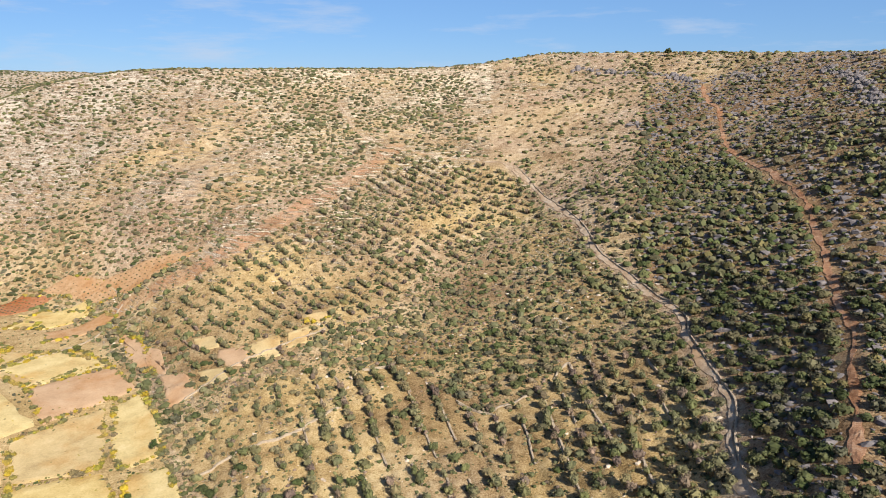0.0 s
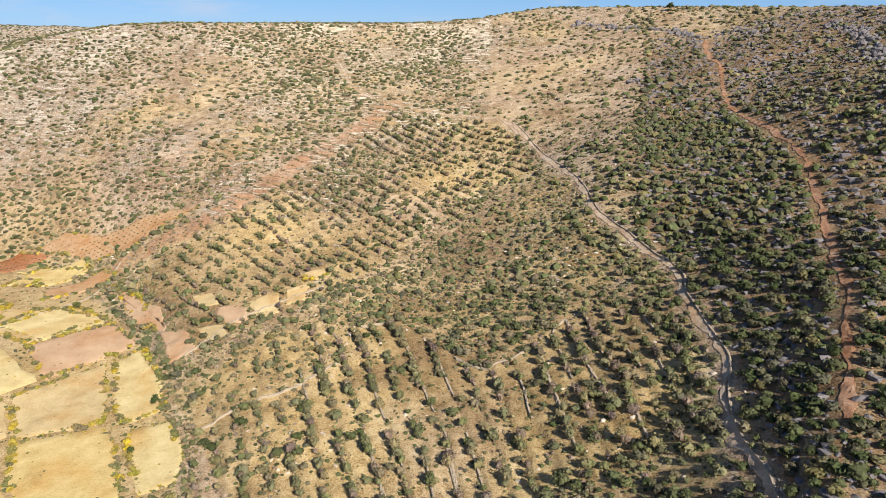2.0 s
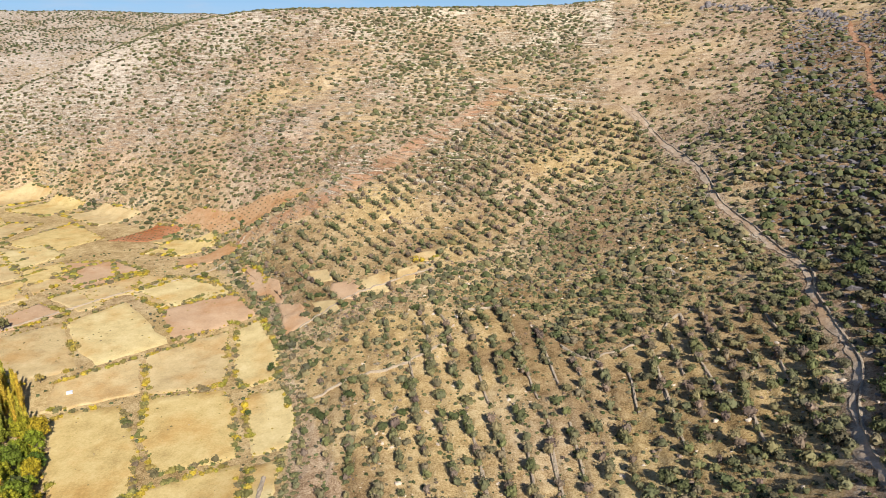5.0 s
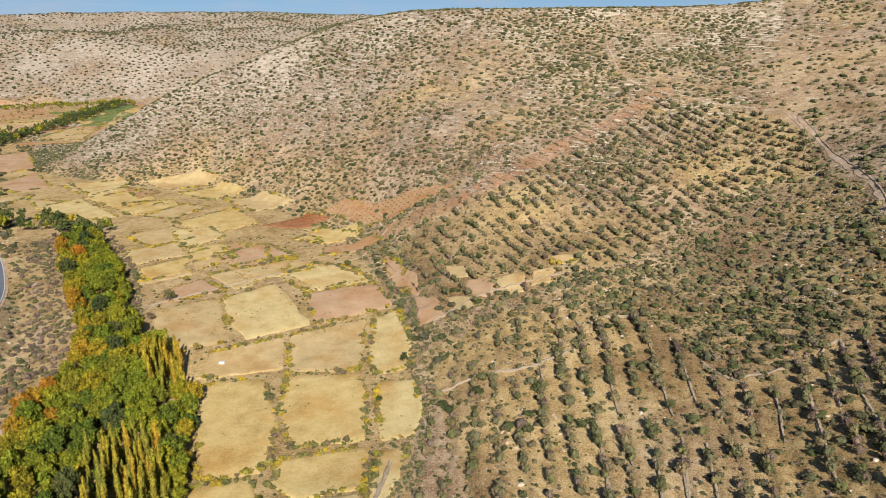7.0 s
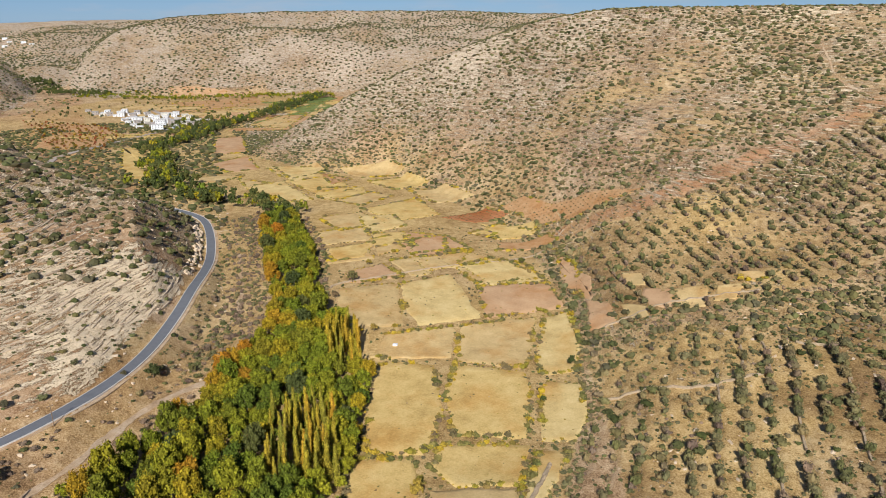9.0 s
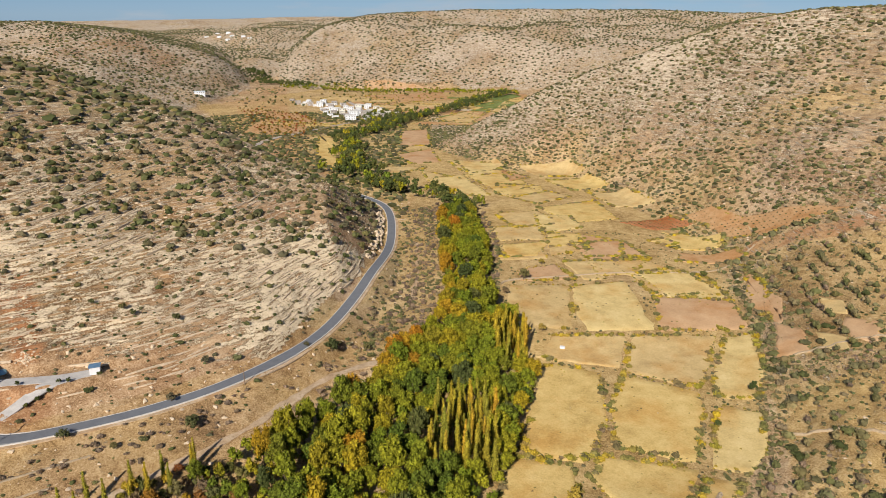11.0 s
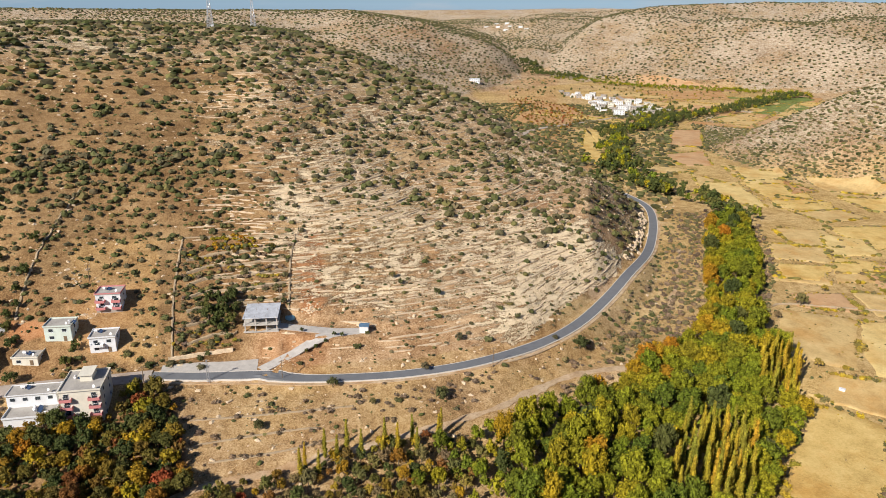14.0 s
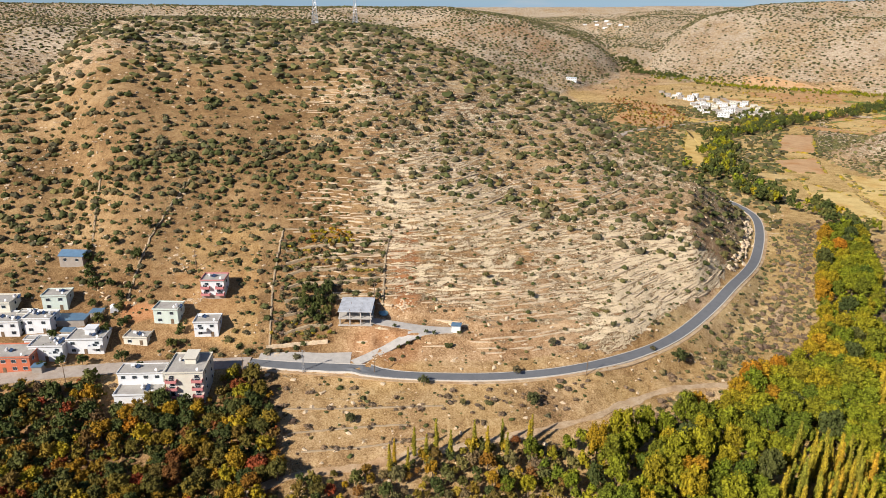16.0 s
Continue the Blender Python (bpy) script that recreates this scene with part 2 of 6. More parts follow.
def ground(x, y, layer=None):
    """Height of the terrain sheet (or another layer over it) at plan places (arrays or numbers)."""
    ZL = ZG if layer is None else layer
    x, y = np.asarray(x, float), np.asarray(y, float)
    r, th = np.hypot(x, y), np.degrees(np.arctan2(-x, y))
    i = np.clip(np.searchsorted(TH, th) - 1, 0, len(TH) - 2)
    j = np.clip(np.searchsorted(RR, r) - 1, 0, len(RR) - 2)
    a = np.clip((th - TH[i]) / (TH[i + 1] - TH[i]), 0, 1)
    b = np.clip((r - RR[j]) / (RR[j + 1] - RR[j]), 0, 1)
    return (ZL[i, j] * (1 - a) + ZL[i + 1, j] * a) * (1 - b) + (ZL[i, j + 1] * (1 - a) + ZL[i + 1, j + 1] * a) * b


def bench(line, half, slope, sink=0.0, cut=None):
    """Cuts and fills the terrain sheet to a level shelf along a road."""
    p = smooth_line(line, 4.0)
    z = ground(p[:, 0], p[:, 1])
    k = np.ones(17) / 17
    z = np.convolve(np.pad(z, 8, "edge"), k, "valid") - sink
    X, Y = -RG * np.sin(np.radians(TG)), RG * np.cos(np.radians(TG))
    lo, hi = p.min(0) - 60, p.max(0) + 60
    sel = (X > lo[0]) & (X < hi[0]) & (Y > lo[1]) & (Y < hi[1])
    xs, ys = X[sel], Y[sel]
    best, at = np.full(len(xs), 1e9), np.zeros(len(xs))
    for q, zq in zip(p, z):
        d = np.hypot(xs - q[0], ys - q[1])
        nearer = d < best
        best[nearer], at[nearer] = d[nearer], zq
    old = ZG[sel]
    reach = np.maximum(best - half, 0)
    ZG[sel] = np.clip(old, at - reach * slope, at + reach * (cut or slope))


bench(ROAD, 5.0, 0.8, cut=1.0)
bench(ROAD_FAR, 9.0, 0.4)
bench(STREET, 7.0, 0.6)
bench(TRACK, 3.0, 0.5)
bench(DRIVE, 5.0, 0.6)
bench([(-266, -27), (-264, -14), (-261, -4), (-259, 8)], 7.0, 0.6)
bench([(-284, 8), (-280, 17), (-275, 28), (-270, 40), (-268, 50)], 6.0, 1.2)


def gz(x, y):
    return float(ground(x, y))


def mesh_from(name, verts, quads, smooth=False):
    """A mesh from arrays of corners and of quads (or triangles)."""
    verts, quads = np.asarray(verts, np.float32), np.asarray(quads, np.int32)
    me = bpy.data.meshes.new(name)
    n, k = quads.shape
    me.vertices.add(len(verts))
    me.vertices.foreach_set("co", verts.ravel())
    me.loops.add(n * k)
    me.loops.foreach_set("vertex_index", quads.ravel())
    me.polygons.add(n)
    me.polygons.foreach_set("loop_start", np.arange(0, n * k, k, dtype=np.int32))
    me.polygons.foreach_set("use_smooth", np.full(n, smooth))
    me.update(calc_edges=True)
    return me


def grid_quads(nu, nv):
    i, j = np.meshgrid(np.arange(nu - 1), np.arange(nv - 1), indexing="ij")
    a = (i * nv + j).ravel()
    return np.stack([a, a + 1, a + nv + 1, a + nv], 1)

# ---- materials ----


def ramp_nodes(nt, fac, stops, mode="LINEAR"):
    r = nt.nodes.new("ShaderNodeValToRGB")
    r.color_ramp.interpolation = mode
    while len(r.color_ramp.elements) < len(stops):
        r.color_ramp.elements.new(0.5)
    for e, (p, c) in zip(r.color_ramp.elements, stops):
        e.position, e.color = p, (*c, 1)
    nt.links.new(fac, r.inputs[0])
    return r.outputs[0]


def noise_node(nt, vec, scale, detail=4, rough=0.6):
    n = nt.nodes.new("ShaderNodeTexNoise")
    n.inputs["Scale"].default_value, n.inputs["Detail"].default_value, n.inputs["Roughness"].default_value = scale, detail, rough
    nt.links.new(vec, n.inputs["Vector"])
    return n.outputs["Fac"]


def mixer(nt, fac, a, b, mode="MIX"):
    m = nt.nodes.new("ShaderNodeMix")
    m.data_type, m.blend_type = "RGBA", mode
    for val, sock in ((fac, m.inputs[0]), (a, m.inputs[6]), (b, m.inputs[7])):
        if isinstance(val, (int, float)):
            sock.default_value = val
        elif isinstance(val, tuple):
            sock.default_value = (*val, 1)
        else:
            nt.links.new(val, sock)
    return m.outputs[2]


def maths(nt, op, a, b=0.0, c=0.0):
    m = nt.nodes.new("ShaderNodeMath")
    m.operation = op
    for k, val in enumerate((a, b, c)):
        if isinstance(val, (int, float)):
            m.inputs[k].default_value = val
        else:
            nt.links.new(val, m.inputs[k])
    return m.outputs[0]


def fresh(name, rough=0.9, spec=0.2):
    m = bpy.data.materials.new(name)
    m.use_nodes = True
    nt = m.node_tree
    p = nt.nodes["Principled BSDF"]
    p.inputs["Roughness"].default_value = rough
    p.inputs["Specular IOR Level"].default_value = spec
    return m, nt, p


def place_vec(nt, stretch=(1, 1, 1)):
    pos = nt.nodes.new("ShaderNodeNewGeometry").outputs["Position"]
    if stretch == (1, 1, 1):
        return pos
    mp = nt.nodes.new("ShaderNodeMapping")
    mp.inputs["Scale"].default_value = stretch
    nt.links.new(pos, mp.inputs["Vector"])
    return mp.outputs[0]


def bumped(nt, p, fac, dist, strength=1.0):
    b = nt.nodes.new("ShaderNodeBump")
    b.inputs["Distance"].default_value, b.inputs["Strength"].default_value = dist, strength
    nt.links.new(fac, b.inputs["Height"])
    nt.links.new(b.outputs[0], p.inputs["Normal"])


def attr(nt, name, out="Fac"):
    a = nt.nodes.new("ShaderNodeAttribute")
    a.attribute_name = name
    return a.outputs[out]


def plain(name, color, rough=0.8, spec=0.3, metal=0.0, vary=0.25, scale=0.6, bump=0.0):
    """A weathered coat: colour with stains at two sizes."""
    m, nt, p = fresh(name, rough, spec)
    p.inputs["Metallic"].default_value = metal
    pos = place_vec(nt)
    n = maths(nt, "ADD", maths(nt, "MULTIPLY", noise_node(nt, pos, scale, 5), 0.6), maths(nt, "MULTIPLY", noise_node(nt, pos, scale * 7, 4), 0.4))
    dark = tuple(c * (1 - vary) for c in color)
    light = tuple(min(1, c * (1 + vary * 0.6)) for c in color)
    nt.links.new(ramp_nodes(nt, n, [(0.32, dark), (0.52, color), (0.7, light)]), p.inputs["Base Color"])
    if bump:
        bumped(nt, p, n, bump)
    return m


def soil(name, dark, mid, light, scale=0.12, rows=0.0):
    """Field ground: blotches, tufts and grain in three tones; rows: spacing of drill lines."""
    m, nt, p = fresh(name, 0.95, 0.1)
    pos = place_vec(nt)
    n = maths(nt, "ADD", maths(nt, "MULTIPLY", noise_node(nt, pos, scale, 6, 0.65), 0.55), maths(nt, "MULTIPLY", noise_node(nt, pos, 1.4, 6, 0.75), 0.45))
    col = ramp_nodes(nt, n, [(0.36, dark), (0.5, mid), (0.62, light)])
    worn = nt.nodes.new("ShaderNodeMapRange")
    worn.inputs[1].default_value, worn.inputs[2].default_value, worn.inputs[4].default_value = 0.48, 0.66, 0.75
    nt.links.new(noise_node(nt, pos, 0.045, 5, 0.6), worn.inputs[0])
    col = mixer(nt, worn.outputs[0], col, mixer(nt, 1.0, col, (0.86, 0.68, 0.48), "MULTIPLY"))
    tuft = maths(nt, "GREATER_THAN", noise_node(nt, pos, 0.9, 5, 0.7), 0.66)
    nt.links.new(mixer(nt, maths(nt, "MULTIPLY", tuft, 0.45), col, tuple(c * 0.6 for c in dark)), p.inputs["Base Color"])
    bumped(nt, p, n, 0.35)
    return m


def foliage(name, tones, rough=0.75, fleck=0.35):
    """Leaves: a tone per plant, brightness per leaf clump."""
    m, nt, p = fresh(name, rough, 0.15)
    obj = nt.nodes.new("ShaderNodeObjectInfo").outputs["Random"]
    fac = maths(nt, "FRACT", maths(nt, "ADD", obj, attr(nt, "tint")))
    col = ramp_nodes(nt, fac, [((k + 0.5) / len(tones), c) for k, c in enumerate(tones)])
    isl = nt.nodes.new("ShaderNodeNewGeometry").outputs["Random Per Island"]
    lum = maths(nt, "MULTIPLY_ADD", isl, 2 * fleck, 1 - fleck)
    comb = nt.nodes.new("ShaderNodeCombineColor")
    for k in range(3):
        nt.links.new(lum, comb.inputs[k])
    nt.links.new(mixer(nt, 1.0, col, comb.outputs[0], "MULTIPLY"), p.inputs["Base Color"])
    p.inputs["Transmission Weight"].default_value = 0.0
    return m


# hillside ground: soil, dry grass, bedded limestone, red earth, by cover
m_ground, nt, p = fresh("ground", 0.95, 0.1)
pos = place_vec(nt)
big, mid, fine = noise_node(nt, pos, 0.03, 6, 0.6), noise_node(nt, pos, 0.22, 6, 0.7), noise_node(nt, pos, 1.6, 6, 0.75)
blend = maths(nt, "ADD", maths(nt, "MULTIPLY", big, 0.22), maths(nt, "ADD", maths(nt, "MULTIPLY", mid, 0.28), maths(nt, "MULTIPLY", fine, 0.50)))
earth = ramp_nodes(nt, blend, [(0.425, (0.17, 0.105, 0.055)), (0.48, (0.36, 0.24, 0.135)), (0.53, (0.50, 0.36, 0.22)), (0.59, (0.66, 0.52, 0.35))])
grass = ramp_nodes(nt, blend, [(0.42, (0.25, 0.155, 0.055)), (0.5, (0.49, 0.335, 0.13)), (0.58, (0.67, 0.50, 0.24))])
stone = ramp_nodes(nt, maths(nt, "ADD", maths(nt, "MULTIPLY", fine, 0.6), maths(nt, "MULTIPLY", mid, 0.4)), [(0.38, (0.40, 0.295, 0.18)), (0.45, (0.64, 0.505, 0.32)), (0.56, (0.80, 0.66, 0.45))])
grey = ramp_nodes(nt, maths(nt, "ADD", maths(nt, "MULTIPLY", fine, 0.6), maths(nt, "MULTIPLY", mid, 0.4)), [(0.37, (0.12, 0.092, 0.078)), (0.48, (0.31, 0.25, 0.215)), (0.58, (0.50, 0.435, 0.385))])
red = ramp_nodes(nt, blend, [(0.38, (0.26, 0.105, 0.042)), (0.5, (0.44, 0.215, 0.095)), (0.62, (0.56, 0.34, 0.19))])
cov = nt.nodes.new("ShaderNodeSeparateColor")
nt.links.new(attr(nt, "cover", "Color"), cov.inputs[0])
c_grass, c_rock, c_red = cov.outputs[0], cov.outputs[1], cov.outputs[2]
c_grey = attr(nt, "greyness")
flat_pos = place_vec(nt, (0.10, 0.10, 1.3))
bed = noise_node(nt, flat_pos, 1.0, 6, 0.68)
bed = maths(nt, "MULTIPLY_ADD", fine, 0.4, maths(nt, "MULTIPLY", bed, 0.6))
edge = nt.nodes.new("ShaderNodeMapRange")
edge.interpolation_type = "SMOOTHSTEP"
nt.links.new(bed, edge.inputs[0])
nt.links.new(maths(nt, "SUBTRACT", 0.66, maths(nt, "MULTIPLY", c_rock, 0.235)), edge.inputs[1])
nt.links.new(maths(nt, "SUBTRACT", 0.71, maths(nt, "MULTIPLY", c_rock, 0.235)), edge.inputs[2])
base = mixer(nt, c_grass, earth, grass)
base = mixer(nt, c_red, base, red)
# brown herb litter, whose dark tone also puts shade into the ground colour
litter_shade = ramp_nodes(nt, blend, [(0.42, (0.10, 0.058, 0.026)), (0.5, (0.235, 0.142, 0.064)), (0.58, (0.38, 0.255, 0.12))])
base = mixer(nt, attr(nt, "litter_shade"), base, litter_shade)
base = mixer(nt, edge.outputs[0], base, mixer(nt, c_grey, stone, grey))
nt.links.new(base, p.inputs["Base Color"])
bumped(nt, p, maths(nt, "ADD", maths(nt, "MULTIPLY", fine, 0.5), maths(nt, "ADD", mid, edge.outputs[0])), 0.55)

m_asphalt = plain("asphalt", (0.165, 0.175, 0.19), 0.85, 0.3, vary=0.18, scale=0.3)
m_concrete = plain("concrete", (0.50, 0.475, 0.44), 0.9, vary=0.25, scale=0.4, bump=0.03)
m_kerb = plain("kerb_stone", (0.62, 0.58, 0.52), 0.9, vary=0.2)
m_gravel = soil("gravel", (0.38, 0.30, 0.21), (0.50, 0.40, 0.29), (0.60, 0.50, 0.38), 0.25)
m_street = soil("street_dust", (0.34, 0.29, 0.25), (0.43, 0.37, 0.32), (0.50, 0.44, 0.38), 0.15)
m_white = plain("white_render", (0.74, 0.76, 0.78), 0.85, vary=0.16, scale=0.35)
m_cream = plain("cream_render", (0.70, 0.67, 0.57), 0.85, vary=0.14, scale=0.35)
m_mint = plain("mint_render", (0.60, 0.68, 0.62), 0.85, vary=0.14, scale=0.35)
m_orange = plain("orange_render", (0.55, 0.17, 0.09), 0.85, vary=0.2, scale=0.35)
m_pink = plain("pink_render", (0.55, 0.22, 0.22), 0.85, vary=0.15)
m_bare = plain("bare_block", (0.36, 0.32, 0.28), 0.95, vary=0.25, bump=0.03)
m_roof = plain("roof_screed", (0.40, 0.38, 0.35), 0.9, vary=0.3, scale=0.3)
m_slab = plain("pale_slab", (0.50, 0.53, 0.58), 0.85, vary=0.35, scale=0.5)
m_bluemetal = plain("blue_sheet_metal", (0.16, 0.28, 0.42), 0.5, 0.5, 0.3, vary=0.2)
m_tank = plain("white_tank", (0.75, 0.76, 0.78), 0.4, 0.5, vary=0.08)
m_panel = plain("solar_panel", (0.03, 0.05, 0.10), 0.15, 0.6, vary=0.2)
m_glass, nt, p = fresh("window_glass", 0.08, 0.6)
p.inputs["Base Color"].default_value = (0.035, 0.045, 0.055, 1)
m_steel = plain("galvanised_steel", (0.55, 0.57, 0.60), 0.45, 0.5, 0.6, vary=0.15)
m_wood = plain("pole_wood", (0.20, 0.14, 0.09), 0.9, vary=0.3)
m_bark = plain("bark", (0.16, 0.12, 0.085), 0.95, vary=0.35, scale=2.0)
m_rock = plain("limestone", (0.63, 0.50, 0.345), 0.95, vary=0.45, scale=0.8, bump=0.1)
m_greyrock = plain("grey_limestone", (0.20, 0.17, 0.15), 0.95, vary=0.5, scale=0.8, bump=0.1)
m_path = soil("trodden_earth", (0.34, 0.24, 0.145), (0.50, 0.37, 0.235), (0.62, 0.49, 0.34), 0.25)
m_trail = soil("red_trail", (0.24, 0.115, 0.06), (0.42, 0.225, 0.115), (0.56, 0.37, 0.22), 0.3)
m_wall = plain("dry_stone", (0.40, 0.31, 0.20), 0.95, vary=0.4, scale=1.4, bump=0.1)
m_dry = [
    soil("stubble", (0.45, 0.308, 0.105), (0.625, 0.45, 0.165), (0.72, 0.55, 0.235)),
    soil("pale_stubble", (0.50, 0.36, 0.145), (0.66, 0.50, 0.21), (0.74, 0.585, 0.28)),
    soil("grey_fallow", (0.43, 0.303, 0.135), (0.575, 0.418, 0.185), (0.67, 0.506, 0.25)),
    soil("ploughed_earth", (0.44, 0.275, 0.143), (0.539, 0.347, 0.187), (0.605, 0.407, 0.231), 0.08),
    soil("red_earth", (0.27, 0.105, 0.04), (0.42, 0.18, 0.075), (0.48, 0.25, 0.12), 0.2),
    soil("orange_earth", (0.36, 0.20, 0.085), (0.50, 0.30, 0.14), (0.55, 0.37, 0.20), 0.2),
    soil("green_crop", (0.10, 0.15, 0.04), (0.17, 0.22, 0.06), (0.26, 0.27, 0.10), 0.1),
]
OAK = [(0.06, 0.07, 0.022), (0.10, 0.10, 0.038), (0.07, 0.082, 0.024), (0.125, 0.10, 0.055), (0.105, 0.115, 0.042), (0.16, 0.13, 0.045), (0.10, 0.092, 0.05)]
m_oak = foliage("oak_scrub_leaves", OAK)
m_olive = foliage("orchard_leaves", [(0.135, 0.13, 0.058), (0.175, 0.155, 0.072), (0.10, 0.104, 0.038), (0.205, 0.155, 0.088), (0.155, 0.155, 0.053), (0.24, 0.185, 0.085), (0.12, 0.122, 0.043)])
m_river = foliage("autumn_broadleaf_leaves", [(0.14, 0.172, 0.012), (0.235, 0.222, 0.012), (0.082, 0.115, 0.013), (0.31, 0.232, 0.011), (0.158, 0.195, 0.012), (0.26, 0.225, 0.012), (0.10, 0.132, 0.013), (0.20, 0.205, 0.012)], fleck=0.55)
m_amber = foliage("amber_broadleaf_leaves", [(0.33, 0.18, 0.012), (0.30, 0.23, 0.012), (0.22, 0.19, 0.014), (0.36, 0.15, 0.012), (0.34, 0.24, 0.014)], fleck=0.5)
m_green = foliage("green_broadleaf_leaves", [(0.055, 0.072, 0.019), (0.08, 0.095, 0.024), (0.065, 0.08, 0.022), (0.11, 0.112, 0.028)])
m_poplar = foliage("yellowing_poplar_leaves", [(0.26, 0.23, 0.024), (0.40, 0.28, 0.02), (0.20, 0.20, 0.025), (0.44, 0.26, 0.022), (0.32, 0.26, 0.022)], fleck=0.5)
m_autumn = foliage("autumn_fruit_tree_leaves", [(0.085, 0.085, 0.02), (0.31, 0.17, 0.012), (0.11, 0.10, 0.022), (0.36, 0.22, 0.013), (0.07, 0.075, 0.02), (0.27, 0.12, 0.014), (0.15, 0.12, 0.026), (0.28, 0.05, 0.02), (0.10, 0.095, 0.022), (0.22, 0.15, 0.016), (0.13, 0.08, 0.034)])
m_hedge = foliage("hedge_leaves", [(0.15, 0.13, 0.05), (0.40, 0.28, 0.02), (0.20, 0.17, 0.05), (0.12, 0.125, 0.035), (0.20, 0.145, 0.075), (0.42, 0.30, 0.02), (0.17, 0.12, 0.07), (0.26, 0.22, 0.03)])
m_twig = foliage("bare_twigs", [(0.19, 0.14, 0.095), (0.24, 0.165, 0.105), (0.17, 0.125, 0.075), (0.14, 0.098, 0.07)])

# ---- where things lie on the plan ----
WALL_PATH = [(50, 511), (58, 477), (64, 447), (76, 391), (78, 349), (81, 334), (86, 312), (94, 267), (91, 249), (90, 223), (89, 201), (82, 182), (78, 163), (77, 146), (74, 132), (70, 112)]
TRAIL = [(210, 584), (201, 556), (194, 505), (182, 468), (172, 425), (170, 364), (165, 323), (157, 293), (144, 254), (132, 224), (127, 206), (118, 189), (109, 171), (98, 150)]
THICKETS = [[(-80, 440), (-70, 468), (-52, 494), (-32, 483), (-43, 431), (-63, 423)], [(-138, 520), (-102, 536), (-75, 524), (-86, 486), (-116, 480)]]
STRIP = [(-38, 563), (-56, 526), (-74, 496), (-93, 469), (-110, 442), (-130, 412), (-150, 400), (-187, 395)]
UP_PATH = [(-95, 657), (-76, 604), (-62, 580), (-38, 563), (-6, 544), (40, 519), (53, 486)]
SLOPE_SCRUB = [(-97, 291), (-70, 310), (-27, 351), (-7, 387), (16, 393), (31, 426), (74, 400), (90, 312), (95, 250), (88, 180), (70, 120), (-20, 130), (-20, 240), (-85, 262)]
GARDEN = [(-340, -16), (-332, 33), (-284, 24), (-282, 5), (-271, 2), (-272, -22), (-306, -21)]
DARK_GARDEN = [(-266, -130), (-262, -85), (-249, -66), (-246, -40), (-262, -38), (-260, -27), (-246, -22), (-221, -19), (-191, -18), (-170, -49), (-175, -130)]
RIVER_WOOD = [(-389, 352), (-322, 301), (-240, 232), (-212, 221), (-181, 198), (-154, 160), (-132, 127), (-140, 95), (-178, 60), (-190, 10), (-191, -14), (-199, 18), (-197, 55), (-205, 78), (-207, 105), (-214, 140), (-228, 160), (-236, 185), (-246, 204), (-310, 256), (-397, 327)]
VALLEY = [(-20, 60), (-70, 150), (-88, 200), (-105, 240), (-120, 280), (-140, 312), (-165, 360), (-190, 400), (-240, 450), (-300, 490), (-400, 520), (-540, 520), (-700, 560), (-1000, 1080), (-1500, 1050), (-1300, 500), (-520, 330), (-430, 300), (-300, 190), (-240, 120), (-215, 40), (-190, -60), (-60, -60)]


def zones(x, y):
    x, y = np.asarray(x, float), np.asarray(y, float)
    r, th = np.hypot(x, y), np.degrees(np.arctan2(-x, y))
    u1 = (r - H1_FOOT(th)) / (H1_CREST(th) - H1_FOOT(th))
    u2 = (r - H2_FOOT(th)) / (H2_CREST(th) - H2_FOOT(th))
    u3 = (r - H3_FOOT(th)) / (H3_CREST(th) - H3_FOOT(th))
    u3 = np.where((th > 62.7) & (th < 64.7), -1.0, u3)
    return r, th, u1, u2, np.maximum(u3, (r - H4_FOOT(th)) / 1000)


GX, GY = -RG * np.sin(np.radians(TG)), RG * np.cos(np.radians(TG))
r, th, u1, u2, u3 = zones(GX, GY)
west = (th > 52) & (u1 > 0) & (r < 1300)
east = (th < 51) & ((u2 > 0.0) | (th < 5)) & (r < 1300)
plots = west * sstep(83, 90, th + 6 * fbm(GX, GY, 40, 3, 60)) * sstep(0.75, 0.45, u1 + 0.25 * fbm(GX, GY, 60, 3, 59))
in_valley = inside(VALLEY, GX, GY) & ((ZG < -6) | (r < 900))
wall_x = lambda y: np.interp(y, [q[1] for q in WALL_PATH[::-1]] + [620], [q[0] for q in WALL_PATH[::-1]] + [20])
dark_x = lambda y: np.interp(y, [112, 163, 201, 267, 316, 351, 388, 443, 515, 620], [70, 78, 89, 95, 89, 92, 103, 119, 140, 172])
right_of_wall = sstep(-4, 10, GX - dark_x(GY))
c_g = np.where(in_valley & (u3 < 0) & ((ZG < -6) | (r < 900)), 0.9, 0.25) + fbm(GX, GY, 70, 3, 61) * 0.5
c_g = np.where(east & (th > -25), 0.2 + 0.35 * sstep(0.6, 0.2, u2) + fbm(GX, GY, 50, 3, 62) * 0.7, c_g)
# added pale rock on nose and lower flank brightens slopes turned from the sun
c_r = np.where(west, 0.62 + 0.28 * sstep(0.62, 0.2, u1) * sstep(50, 54, th) + 0.25 * sstep(72, 60, th) * sstep(0.6, 0.3, u1) - 0.5 * sstep(88, 98, th) * sstep(0.45, 0.3, u1), 0.12)
c_r = np.where(east, 0.36 + 0.22 * sstep(0.35, 0.6, u2) * (th > -4) + 0.16 * sstep(20, 34, th) + -0.08 * right_of_wall * sstep(640, 520, GY) + 0.2 * sstep(0.75, 1, u2), c_r)
c_r = np.where(u3 > 0, 0.82, c_r) + fbm(GX, GY, 60, 3, 63) * 0.35
